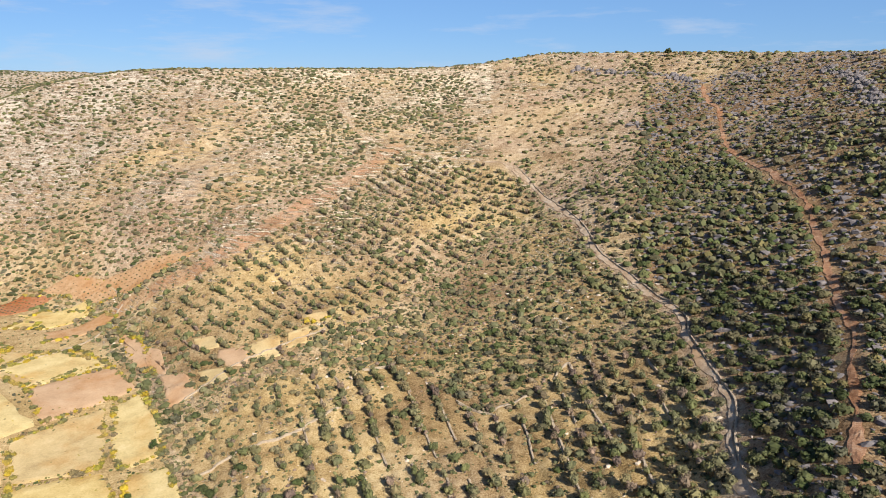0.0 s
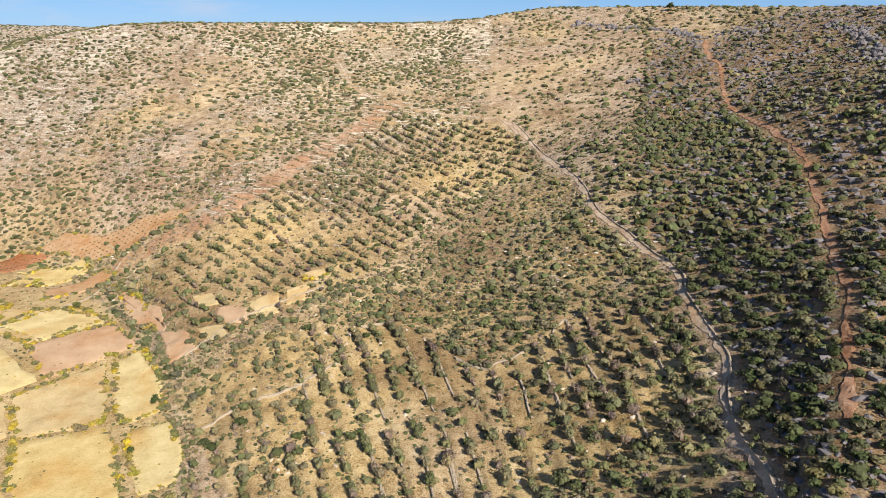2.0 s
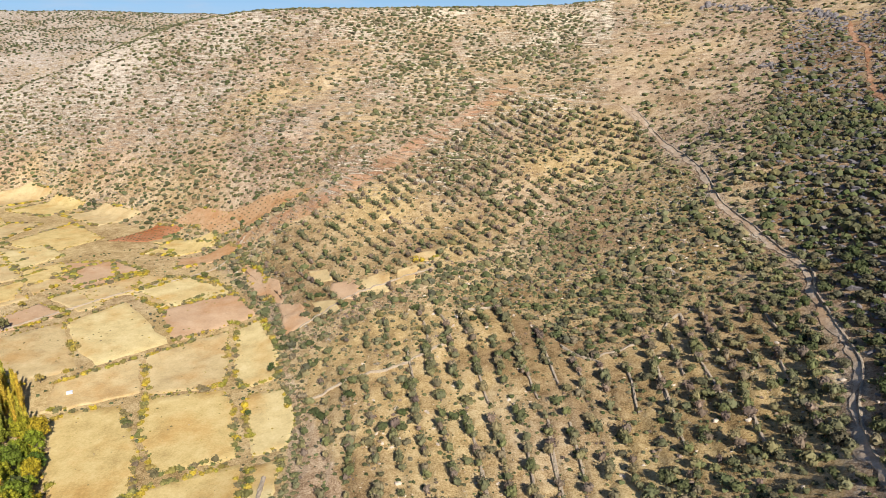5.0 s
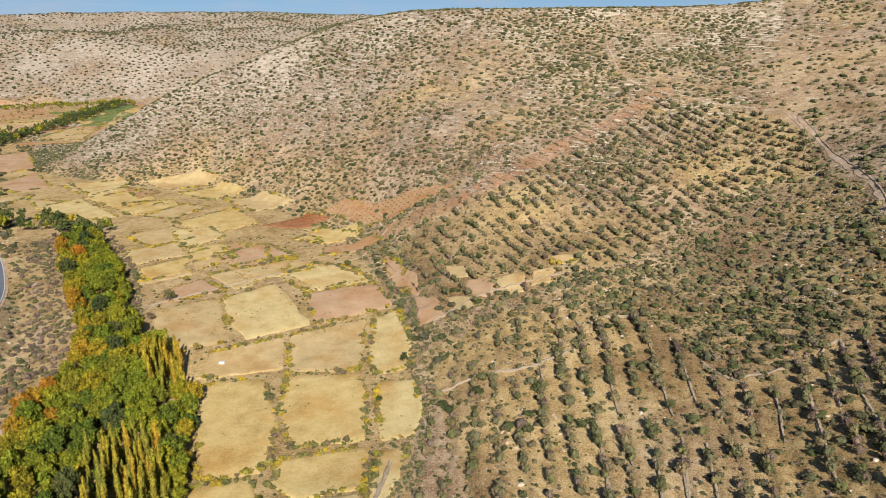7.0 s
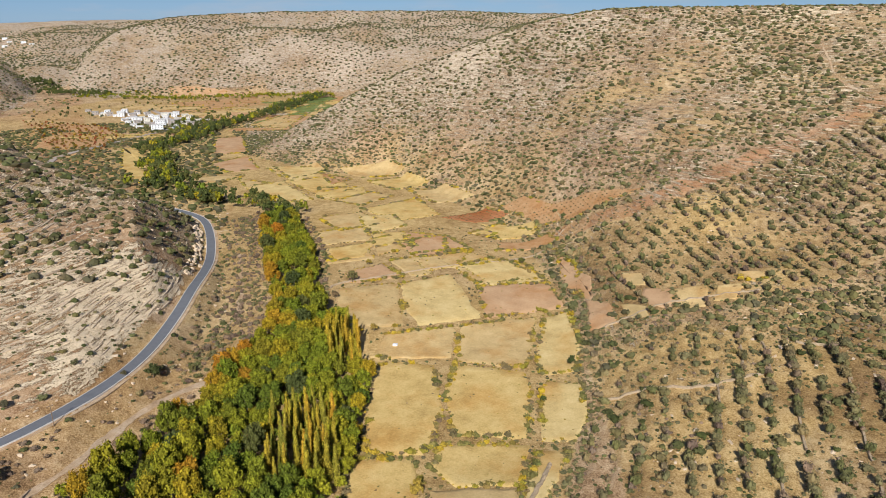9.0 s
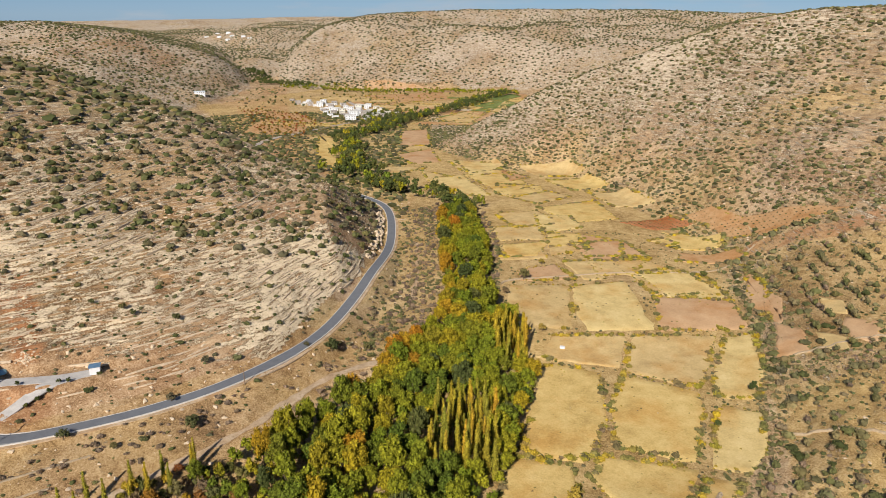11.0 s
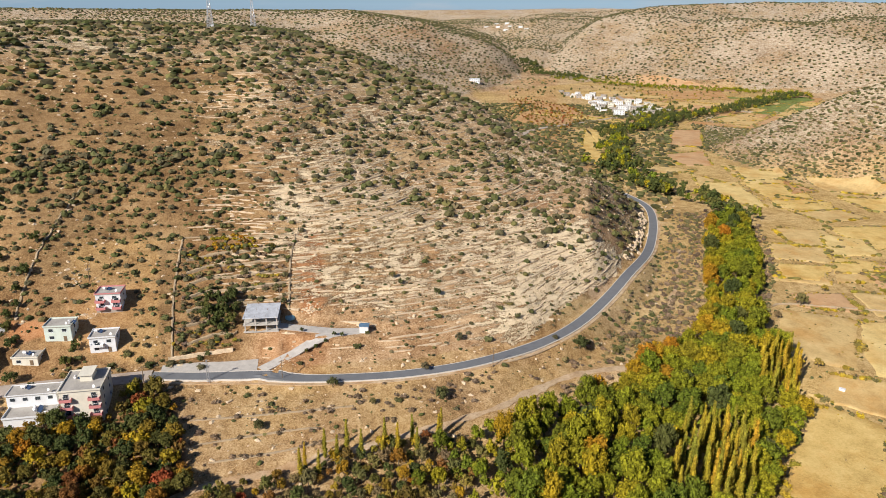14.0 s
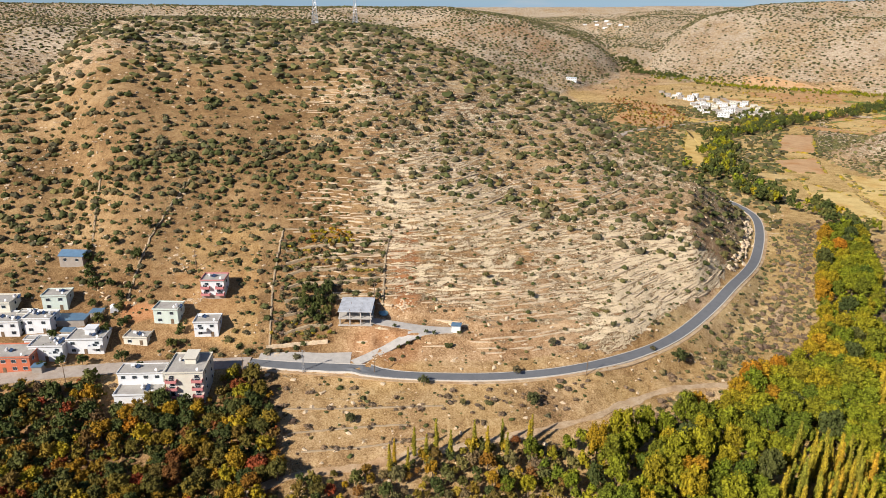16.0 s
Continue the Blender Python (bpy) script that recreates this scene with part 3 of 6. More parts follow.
c_r = c_r * (1 - 0.85 * sstep(40, 18, np.hypot((GX + 266) * 1.3, GY - 22))) * (1 - 0.5 * west * sstep(0.12, 0.02, u1) * sstep(66, 72, th))
c_r = np.where(in_valley & ~east, 0.0, c_r) + 0.55 * ((th > 54) & (u1 < 0) & (r > 205) & (r < 480) & ~in_valley) * sstep(-0.3, 0.1, fbm(GX, GY, 30, 3, 52)) * (0.35 + 0.65 * sstep(70, 62, th))
c_r = c_r * ~inside(DARK_GARDEN, GX, GY) * (1 - 0.75 * plots)
dry_plot = inside([(-348, -62), (-345, -26), (-276, -27), (-276, -40), (-290, -62)], GX, GY)
c_g = c_g + plots * (0.55 + 0.35 * dry_plot - c_g) + 0.35 * ground(GX, GY, ORCHG) * east
c_g = c_g + 0.5 * sstep(26, 8, near_line([(48, 428), (62, 390), (66, 345), (62, 300)], GX, GY) + fbm(GX, GY, 25, 3, 56) * 12)
c_g = c_g * sstep(2, 7, near_line(WALL_PATH, GX, GY) + fbm(GX, GY, 8, 2, 55) * 3)
c_g = np.where((th > 56) & (u1 < 0) & (r > 190) & (r < 330), 0.55 + 0.6 * fbm(GX, GY, 25, 3, 64), c_g)
c_red = 0.45 * sstep(2.6, 0.8, near_line(TRAIL, GX, GY) + fbm(GX, GY, 9, 2, 70) * 2.5) + 0.6 * sstep(9.5, 6.5, near_line(STRIP, GX, GY) + fbm(GX, GY, 12, 2, 68) * 4) * (0.9 + fbm(GX, GY, 14, 2, 69)) + 0.5 * inside(GARDEN, GX, GY)
c_red = c_red + 0.45 * sstep(22, 8, np.hypot(GX + 262, GY - 20)) + 0.8 * sstep(8, 4, near_line([(-331, 38), (-310, 36), (-290, 34)], GX, GY) + fbm(GX, GY, 10, 2, 53) * 5) + 0.6 * inside(DARK_GARDEN, GX, GY) + 0.5 * inside([(-304, -82), (-301, -64), (-293, -65), (-293, -81)], GX, GY)
c_red = c_red + 0.12 * ((th > 58) & (u1 < 0) & (r > 195) & (r < 300)) + plots * (0.26 + 0.3 * sstep(-0.15, 0.2, fbm(GX, GY, 60, 2, 66))) + 0.4 * right_of_wall * sstep(-0.12, 0.2, fbm(GX, GY, 40, 3, 65)) * (th < -4) * (r < 620)
c_red = c_red + 0.2 * west * (u1 < 0.65) * sstep(90, 84, th) + 0.1 * sstep(0.05, 0.4, fbm(GX, GY, 90, 3, 67)) * ~in_valley * (u3 < 0)
c_red = c_red + 0.4 * ((th > 62) & (th < 78) & (r > 800) & (r < 1900) & (u1 > 1.2)) * sstep(-0.2, 0.25, fbm(GX, GY, 160, 3, 54)) + 0.35 * inside([(-1240, 550), (-1060, 590), (-900, 540), (-800, 430), (-560, 340), (-700, 330), (-960, 430)], GX, GY)
cover = np.stack([np.clip(c_g, 0, 1), np.clip(c_r, 0, 1), np.clip(c_red, 0, 1), np.ones_like(c_g)], -1)
# right of the wall and in village plots this also paints in shade
litter_shade_cover = 0.85 * plots * (1 - 0.6 * dry_plot) * ~inside([(-304, -82), (-301, -64), (-293, -65), (-293, -81)], GX, GY) + 0.72 * inside(GARDEN, GX, GY) + 0.45 * inside(DARK_GARDEN, GX, GY) + 0.85 * right_of_wall * (th < -3) * sstep(700, 560, r) + 0.3 * ((th > 70) & (u1 < 0) & (r > 180) & (r < 300)) + (0.45 * ground(GX, GY, ORCHG) * sstep(600, 250, GY) * sstep(25, -40, GX) + 0.42 * (inside(SLOPE_SCRUB, GX, GY) & (GX < wall_x(GY)))) * east * sstep(-0.35, 0.15, fbm(GX, GY, 45, 3, 58))
litter_shade_cover = np.clip(litter_shade_cover + 0.12 * ((th > 50) & (th < 64) & (u1 < 0) & ~in_valley & (r > 230) & (r < 460)) + 0.5 * fbm(GX, GY, 22, 3, 57) * (litter_shade_cover > 0.02), 0, 0.85)
greyness = np.clip(right_of_wall * sstep(-5, -15, th) * (th < 0), 0, 1) * 0.5 + 0.5 * (u3 > 0) + 0.35 * east * sstep(8, 24, th)

# ---- the ground sheet ----
V = np.stack([GX, GY, ZG], -1).reshape(-1, 3)
ground_mesh = mesh_from("ground", V, grid_quads(len(TH), len(RR))[:, ::-1], smooth=True)
ca = ground_mesh.color_attributes.new("cover", "FLOAT_COLOR", "POINT")
ca.data.foreach_set("color", cover.reshape(-1).astype(np.float32))
la = ground_mesh.attributes.new("litter_shade", "FLOAT", "POINT")
la.data.foreach_set("value", litter_shade_cover.reshape(-1).astype(np.float32))
ga = ground_mesh.attributes.new("greyness", "FLOAT", "POINT")
ga.data.foreach_set("value", greyness.reshape(-1).astype(np.float32))
ground_ob = tagged(new("ground", ground_mesh), "dry stony valley floor and limestone hillsides with sparse grass", "ground", kind="structure")
ground_mesh.materials.append(m_ground)

# ---- building helpers ----


def part(name, me, mat, parent=None, label=""):
    """Links a mesh (or a bmesh) as one object under a thing or a part."""
    if isinstance(me, bmesh.types.BMesh):
        bm, me = me, bpy.data.meshes.new(name)
        bm.to_mesh(me)
        bm.free()
    if mat is not None and not me.materials:
        me.materials.append(mat)
    ob = new(name, me)
    if parent is not None:
        ob.parent = parent
    return tagged(ob, label)


def box(bm, x0, x1, y0, y1, z0, z1, bevel=0.0):
    m = Matrix.LocRotScale(((x0 + x1) / 2, (y0 + y1) / 2, (z0 + z1) / 2), None, (abs(x1 - x0), abs(y1 - y0), abs(z1 - z0)))
    got = bmesh.ops.create_cube(bm, size=1, matrix=m)
    if bevel:
        edges = list({e for v in got["verts"] for e in v.link_edges})
        bmesh.ops.bevel(bm, geom=edges, offset=bevel, segments=1, affect="EDGES")
    return bm


def boxes(*specs, bevel=0.0):
    bm = bmesh.new()
    for s in specs:
        box(bm, *s, bevel=bevel)
    return bm


def rod(bm, a, b, ra, rb=None, seg=6):
    a, b = Vector(a), Vector(b)
    rb = ra if rb is None else rb
    m = Matrix.Translation((a + b) / 2) @ (b - a).to_track_quat("Z", "Y").to_matrix().to_4x4()
    bmesh.ops.create_cone(bm, cap_ends=True, segments=seg, radius1=ra, radius2=rb, depth=(b - a).length, matrix=m)
    return bm


def ribbon(pts, width, lift, name, side=0.0, drape=False, worn=0.0):
    """A strip laid on the ground along a line, with side drops of the given thickness."""
    p = np.asarray(pts, float)
    d = np.gradient(p, axis=0)
    d /= np.linalg.norm(d, axis=1)[:, None] + 1e-9
    nrm = np.stack([d[:, 1], -d[:, 0]], 1)
    offs = np.linspace(-width / 2, width / 2, 5) + side
    wob = 1 + worn * 2.2 * vnoise(p[:, 0] / 6, p[:, 1] / 6, 33) + worn * 1.2 * vnoise(p[:, 0] / 2, p[:, 1] / 2, 34)
    drift = worn * 2.5 * vnoise(p[:, 0] / 11, p[:, 1] / 11, 35)
    q = p[:, None, :] + nrm[:, None, :] * (offs[None, :, None] * wob[:, None, None] + drift[:, None, None])
    zc = ground(q[..., 0], q[..., 1])
    zmid = np.maximum(zc.mean(1, keepdims=True), zc - 0.4)
    k = np.ones(5) / 5
    zs = np.convolve(np.pad(zmid.max(1), 2, "edge"), k, "valid")[:, None]
    z = zc + lift if drape else np.maximum(zs, zc - 0.1) + lift
    q3 = np.concatenate([q, z[..., None]], 2)
    lo, hi = q3[:, :1].copy(), q3[:, -1:].copy()
    lo[..., 2] -= 0.25 + lift
    hi[..., 2] -= 0.25 + lift
    q3 = np.concatenate([lo, q3, hi], 1)
    return mesh_from(name, q3.reshape(-1, 3), grid_quads(len(p), 7), smooth=False)


def ico(sub):
    bm = bmesh.new()
    bmesh.ops.create_icosphere(bm, subdivisions=sub, radius=1)
    v = np.array([q.co[:] for q in bm.verts])
    f = np.array([[q.index for q in p.verts] for p in bm.faces])
    bm.free()
    return v, f


ICO = {s: ico(s) for s in (1, 2)}
rng = np.random.default_rng(7)


def joined(parts_):
    vs, fs, n = [], [], 0
    for v, f in parts_:
        vs.append(v)
        fs.append(f + n)
        n += len(v)
    return np.concatenate(vs), np.concatenate(fs)


def blob(sub, center, radii, rough, g):
    v, f = ICO[sub]
    k = 1 + rough * (g.random(len(v)) - 0.5) * 2
    return v * k[:, None] * np.array(radii) + np.array(center), f


def cards(lobes, n, size, g, outer=(0.82, 1.08)):
    """n small leaf sprays over a set of lobes (centre, radii)."""
    w = np.array([l[1][0] * l[1][2] for l in lobes])
    pick = g.choice(len(lobes), n, p=w / w.sum())
    d = g.normal(size=(n, 3))
    d[:, 2] = d[:, 2] * 0.8 + 0.25
    d /= np.linalg.norm(d, axis=1)[:, None]
    c = np.array([l[0] for l in lobes])[pick]
    rad = np.array([l[1] for l in lobes])[pick]
    at = c + d * rad * g.uniform(*outer, (n, 1))
    nrm = d + g.normal(size=(n, 3)) * 0.45
    nrm /= np.linalg.norm(nrm, axis=1)[:, None]
    t = np.cross(nrm, g.normal(size=(n, 3)))
    t /= np.linalg.norm(t, axis=1)[:, None]
    b = np.cross(nrm, t)
    s = size * g.uniform(0.55, 1.3, (n, 1))
    bend = nrm * s * 0.25
    quad = np.stack([at - t * s - bend, at - b * s * 0.7, at + t * s - bend, at + b * s * 0.7], 1)
    i = np.arange(n)[:, None] * 4
    tri = np.concatenate([i + [0, 1, 2], i + [0, 2, 3]])
    return quad.reshape(-1, 3), tri


def shrub_proto(seed, n, tall=0.85):
    """Unit shrub: low rounded crown of a few lobes, about 2 m wide for radius 1."""
    g = np.random.default_rng(seed)
    lobes = [((0, 0, 0.45 * tall), (0.72, 0.72, 0.55 * tall))]
    for k in range(3 + seed % 2):
        a = g.random() * 6.28
        lobes.append(((0.45 * math.cos(a), 0.45 * math.sin(a), tall * g.uniform(0.3, 0.6)), (0.48, 0.48, 0.42 * tall)))
    if n == 0:
        return joined([blob(1, (0, 0, 0.42 * tall), (0.9, 0.85, 0.62 * tall), 0.38, g)])
    if n < 0:
        return joined([*[blob(1, c, np.array(r) * 0.95, 0.3, g) for c, r in lobes[:2]], cards(lobes, 12, 0.3, g, (0.7, 1.1))])
    core = [blob(1, c, np.array(r) * 0.76, 0.2, g) for c, r in lobes[:3]]
    return joined([*core, cards(lobes, n, 0.22 if n < 50 else 0.17 if n < 100 else 0.13, g, (0.72, 1.16))])


def scattered(name, protos, x, y, scale, mat, label, category, tint=None, squash=None, sink=0.12, lift=None):
    """Many plants or stones as one object."""
    n = len(x)
    if n == 0:
        return None
    z = ground(x, y) if lift is None else lift
    rot = rng.random(n) * 6.283
    which = rng.integers(0, len(protos), n)
    tint = rng.random(n) if tint is None else tint
    squash = rng.uniform(0.75, 1.15, n) if squash is None else squash
    vs, fs, ts, count = [], [], [], 0
    for k, (pv, pf) in enumerate(protos):
        idx = np.nonzero(which == k)[0]
        if len(idx) == 0:
            continue
        c, s = np.cos(rot[idx])[:, None], np.sin(rot[idx])[:, None]
        px = pv[None, :, 0] * c - pv[None, :, 1] * s
        py = pv[None, :, 0] * s + pv[None, :, 1] * c
        sc = scale[idx][:, None]
        v = np.stack([px * sc + x[idx][:, None], py * sc + y[idx][:, None], (pv[None, :, 2] * squash[idx][:, None] - sink) * sc + z[idx][:, None]], -1)
        f = pf[None] + (np.arange(len(idx)) * len(pv))[:, None, None] + count
        vs.append(v.reshape(-1, 3))
        fs.append(f.reshape(-1, 3))
        ts.append(np.repeat(tint[idx], len(pv)))
        count += len(idx) * len(pv)
    me = mesh_from(name, np.concatenate(vs), np.concatenate(fs))
    a = me.attributes.new("tint", "FLOAT", "POINT")
    a.data.foreach_set("value", np.concatenate(ts).astype(np.float32))
    me.materials.append(mat)
    return tagged(new(name, me), label, category, kind="stuff")


def strew(cell, x0, x1, y0, y1):
    """Evenly spread random plan places, one per square cell."""
    gx, gy = np.meshgrid(np.arange(x0, x1, cell), np.arange(y0, y1, cell))
    return gx.ravel() + rng.random(gx.size) * cell * 0.95, gy.ravel() + rng.random(gx.size) * cell * 0.95


# ---- roads ----
road_line = smooth_line(ROAD)
road = tagged(part("road", ribbon(road_line, 5.2, 0.35, "road"), m_asphalt), "grey asphalt valley road with pale stone kerbs", "road", kind="structure")
tagged(part("kerb", ribbon(road_line, 0.5, 0.45, "kerb", side=2.8), m_kerb), "pale concrete kerb along the valley road", "kerb", kind="structure")
tagged(part("kerb", ribbon(road_line, 0.3, 0.40, "kerb", side=-2.72), m_kerb), "pale concrete kerb along the valley road", "kerb", kind="structure")
tagged(part("road_verge", ribbon(road_line, 1.6, 0.15, "verge", side=3.9), m_path), "strip of bare gravel beside the road", "verge", kind="structure")
tagged(part("road", ribbon(smooth_line(STREET), 8.5, 0.35, "street"), m_street), "dusty pale village street", "road", kind="structure")
tagged(part("road", ribbon(smooth_line(ROAD_FAR, 8), 8.0, 0.7, "far_road"), m_street), "grey road running to the far village", "road", kind="structure")
tagged(part("track", ribbon(smooth_line(TRACK), 3.6, 0.26, "track", drape=True, worn=0.6), m_path), "pale dirt track through dry grass", "track", kind="structure")
tagged(part("driveway", ribbon(smooth_line(DRIVE), 5.0, 0.16, "driveway"), m_concrete), "pale concrete driveway up to the unfinished house", "driveway", kind="structure")
tagged(part("forecourt", ribbon(smooth_line([(-266, -27), (-264, -14), (-261, -4), (-259, 8)]), 12.5, 0.12, "forecourt"), m_concrete), "pale concrete forecourt beside the road", "forecourt", kind="structure")
tagged(part("yard", ribbon(smooth_line([(-280, 17), (-275, 28), (-270, 40), (-268, 50)]), 5.5, 0.14, "yard"), m_concrete), "concrete yard beside the unfinished house", "yard", kind="structure")
tagged(part("footpath", ribbon(smooth_line(WALL_PATH, 1.2), 2.1, 0.2, "footpath", drape=True, worn=0.8), m_path), "stony footpath climbing the hillside along a wall", "path", kind="structure")
tagged(part("footpath", ribbon(smooth_line(UP_PATH, 1.5), 1.3, 0.2, "footpath", drape=True, worn=0.8), m_path), "narrow pale path across the upper hillside", "path", kind="structure")
tagged(part("footpath", ribbon(smooth_line([(-262, 180), (-275, 205), (-310, 238), (-350, 268)]), 1.8, 0.2, "footpath", drape=True, worn=0.8), m_path), "narrow earth path above the river trees", "path", kind="structure")

tagged(part("footpath", ribbon(smooth_line(TRAIL, 1.3), 2.0, 0.2, "trail", drape=True, worn=0.9), m_trail), "worn trail of red earth down the rocky slope", "path", kind="structure")

# ---- fields ----
FIELD_EDGES = []
STUBBLE, PALE, FALLOW, PLOUGH, RED, ORANGE, GREEN = range(7)


def field(kind, pts, hedge=0.5, label="dry stubble field with a grassy edge", cat="field"):
    """A field parcel draped on the ground, its rim a little raised and worn."""
    p = np.array(pts, float)
    c = p.mean(0)
    lie = ground(p[:, 0], p[:, 1])
    if np.hypot(*c) < 700 and np.ptp(lie) > 0.15 * np.hypot(*np.ptp(p, axis=0)) and hedge and kind != ORANGE:
        return  # too steep to till
    p = c + (p - c) * 1.04
    q = []
    for a, b in zip(p, np.roll(p, -1, 0)):
        n = max(2, int(np.hypot(*(b - a)) / 5))
        for u in np.arange(n) / n:
            q.append(a + (b - a) * u)
    q = np.array(q) + rng.normal(0, 0.5, (len(q), 2))
    rings = [c + (q - c) * k for k in (1.0, 0.94, 0.8, 0.6, 0.4, 0.2, 0.02)]
    g = np.stack(rings, 1)
    z = ground(g[..., 0], g[..., 1]) + 0.28 + 0.03 * (len(FIELD_EDGES) % 7)
    z[:, 0] -= 0.55
    v = np.concatenate([g, z[..., None]], -1)
    v = np.concatenate([v, v[:1]], 0)
    me = mesh_from("field", v.reshape(-1, 3), grid_quads(len(v), len(rings))[:, ::-1], smooth=True)
    up = np.zeros(len(me.polygons) * 3)
    me.polygons.foreach_get("normal", up)
    if up.reshape(-1, 3)[:, 2].mean() < 0:
        me.flip_normals()
    tagged(part("field", me, m_dry[kind]), label, cat, kind="structure")
    FIELD_EDGES.append((pts, hedge))


field(FALLOW, [(-258, 261), (-236, 286), (-199, 244), (-203, 238), (-223, 224)])
field(PALE, [(-235, 286), (-220, 314), (-174, 274), (-193, 248), (-211, 261)], 0.4)
field(FALLOW, [(-225, 325), (-206, 353), (-173, 338), (-199, 310)], 0.6)
field(PLOUGH, [(-196, 307), (-169, 334), (-146, 310), (-172, 276)], 0.5, "freshly ploughed reddish-brown field")
field(FALLOW, [(-191, 212), (-200, 231), (-180, 258), (-164, 233), (-185, 216)], 0.4)
field(FALLOW, [(-177, 262), (-153, 292), (-134, 250), (-133, 242), (-161, 232)], 0.8)
field(STUBBLE, [(-187, 206), (-183, 214), (-166, 222), (-143, 197), (-132, 175), (-131, 167), (-147, 155)], 0.7)
field(STUBBLE, [(-159, 229), (-131, 240), (-121, 228), (-105, 197), (-128, 183), (-147, 205)], 0.8)
field(PALE, [(-150, 295), (-141, 304), (-123, 279), (-112, 252), (-123, 243), (-131, 252)], 0.8)
field(PALE, [(-119, 239), (-105, 242), (-93, 222), (-90, 204), (-99, 198), (-115, 224)], 0.8)
field(STUBBLE, [(-149, 150), (-131, 163), (-119, 151), (-114, 143), (-105, 128), (-125, 118)], 0.5)
field(STUBBLE, [(-129, 175), (-103, 193), (-92, 170), (-110, 158), (-123, 163)], 0.8)
field(PALE, [(-97, 192), (-89, 197), (-84, 178), (-80, 150), (-84, 148)], 0.7)
field(FALLOW, [(-115, 152), (-91, 168), (-86, 150), (-104, 135)], 0.6)
field(FALLOW, [(-264, 313), (-252, 332), (-230, 309), (-237, 299)])
field(PLOUGH, [(-273, 282), (-264, 306), (-240, 296), (-258, 271)], 0.7)
field(FALLOW, [(-248, 336), (-240, 353), (-218, 352), (-225, 324)], 0.7)
field(PLOUGH, [(-285, 345), (-267, 375), (-237, 360), (-262, 331)], 0.6, "bare pinkish-brown field")
field(STUBBLE, [(-309, 350), (-295, 366), (-276, 351), (-289, 327)])
field(ORANGE, [(-228, 381), (-202, 399), (-189, 388), (-220, 367)], 0.7, "bare orange earth plot")
field(STUBBLE, [(-262, 413), (-221, 418), (-212, 405), (-232, 388)])
field(RED, [(-296, 412), (-279, 447), (-252, 436), (-267, 414)], 0.2, "vineyard plot of deep red earth")
field(RED, [(-276, 452), (-261, 453), (-234, 437), (-248, 436)], 0.2, "vineyard plot of deep red earth")
field(ORANGE, [(-242, 432), (-220, 433), (-197, 411), (-214, 412)], 0.2, "young vineyard on orange earth")
field(ORANGE, [(-218, 434), (-189, 433), (-150, 423), (-190, 407)], 0.2, "young vineyard on orange earth")
field(FALLOW, [(-312, 307), (-299, 330), (-275, 310), (-291, 287)])
field(PALE, [(-506, 402), (-497, 439), (-418, 399), (-434, 370)], 0.6)
field(PLOUGH, [(-640, 466), (-646, 522), (-569, 472), (-579, 441)], 0.5)
field(FALLOW, [(-587, 382), (-577, 416), (-549, 441), (-544, 381)])
field(PLOUGH, [(-806, 601), (-799, 639), (-662, 535), (-690, 509)], 0.5)
field(STUBBLE, [(-498, 442), (-499, 491), (-431, 458), (-431, 417)], 0.8)
field(FALLOW, [(-421, 408), (-419, 446), (-372, 450), (-370, 406)], 0.8)
field(STUBBLE, [(-362, 398), (-349, 451), (-303, 418), (-317, 383)], 0.8)
field(FALLOW, [(-372, 359), (-356, 389), (-320, 377), (-333, 342)], 0.6)
field(FALLOW, [(-344, 331), (-325, 360), (-302, 339), (-319, 313)], 0.6)
field(FALLOW, [(-377, 474), (-347, 489), (-305, 469), (-328, 447)], 0.8)
field(FALLOW, [(-309, 470), (-285, 471), (-261, 456), (-282, 453)], 0.6)
field(FALLOW, [(-319, 494), (-293, 492), (-276, 477), (-301, 475)])
field(PLOUGH, [(-163, 354), (-152, 353), (-134, 325), (-140, 320)], 0.6, "bare pinkish-brown plot between fruit trees")
field(FALLOW, [(-134, 310), (-119, 310), (-110, 297), (-118, 291)], 0.4)
field(FALLOW, [(-133, 346), (-120, 349), (-112, 336), (-122, 334)], 0.3)
field(FALLOW, [(-121, 330), (-103, 313), (-109, 307), (-120, 312)], 0.3)
field(PLOUGH, [(-110, 324), (-94, 326), (-92, 313), (-100, 310)], 0.3)
field(FALLOW, [(-98, 337), (-88, 339), (-82, 319), (-87, 318)], 0.3)
field(FALLOW, [(-72, 343), (-59, 347), (-60, 337), (-67, 334)], 0.2)
field(FALLOW, [(-573, 485), (-530, 515), (-503, 504), (-510, 451)], 0.4)
field(FALLOW, [(-492, 509), (-449, 538), (-418, 525), (-447, 493)], 0.6)
field(STUBBLE, [(-430, 481), (-412, 518), (-371, 498), (-386, 468)], 0.8)
field(STUBBLE, [(-600, 360), (-700, 400), (-830, 480), (-800, 505), (-700, 440), (-600, 385)], 0.3)
field(FALLOW, [(-889, 727), (-930, 834), (-900, 860), (-800, 715)], 0.4)
field(GREEN, [(-979, 886), (-1005, 1000), (-940, 980), (-915, 900)], 0.3, "strip of green winter crop")
field(GREEN, [(-930, 850), (-900, 940), (-840, 880), (-880, 800)], 0.3, "strip of green winter crop")
field(PLOUGH, [(-1114, 775), (-960, 836), (-914, 782), (-1028, 725)], 0.5, "bare brown plot on the far valley floor")
field(GREEN, [(-909, 754), (-947, 903), (-900, 860), (-843, 720)], 0.5, "strip of green winter crop")
field(GREEN, [(-1035, 930), (-1068, 1090), (-1024, 1070), (-955, 890)], 0.5, "strip of green winter crop")
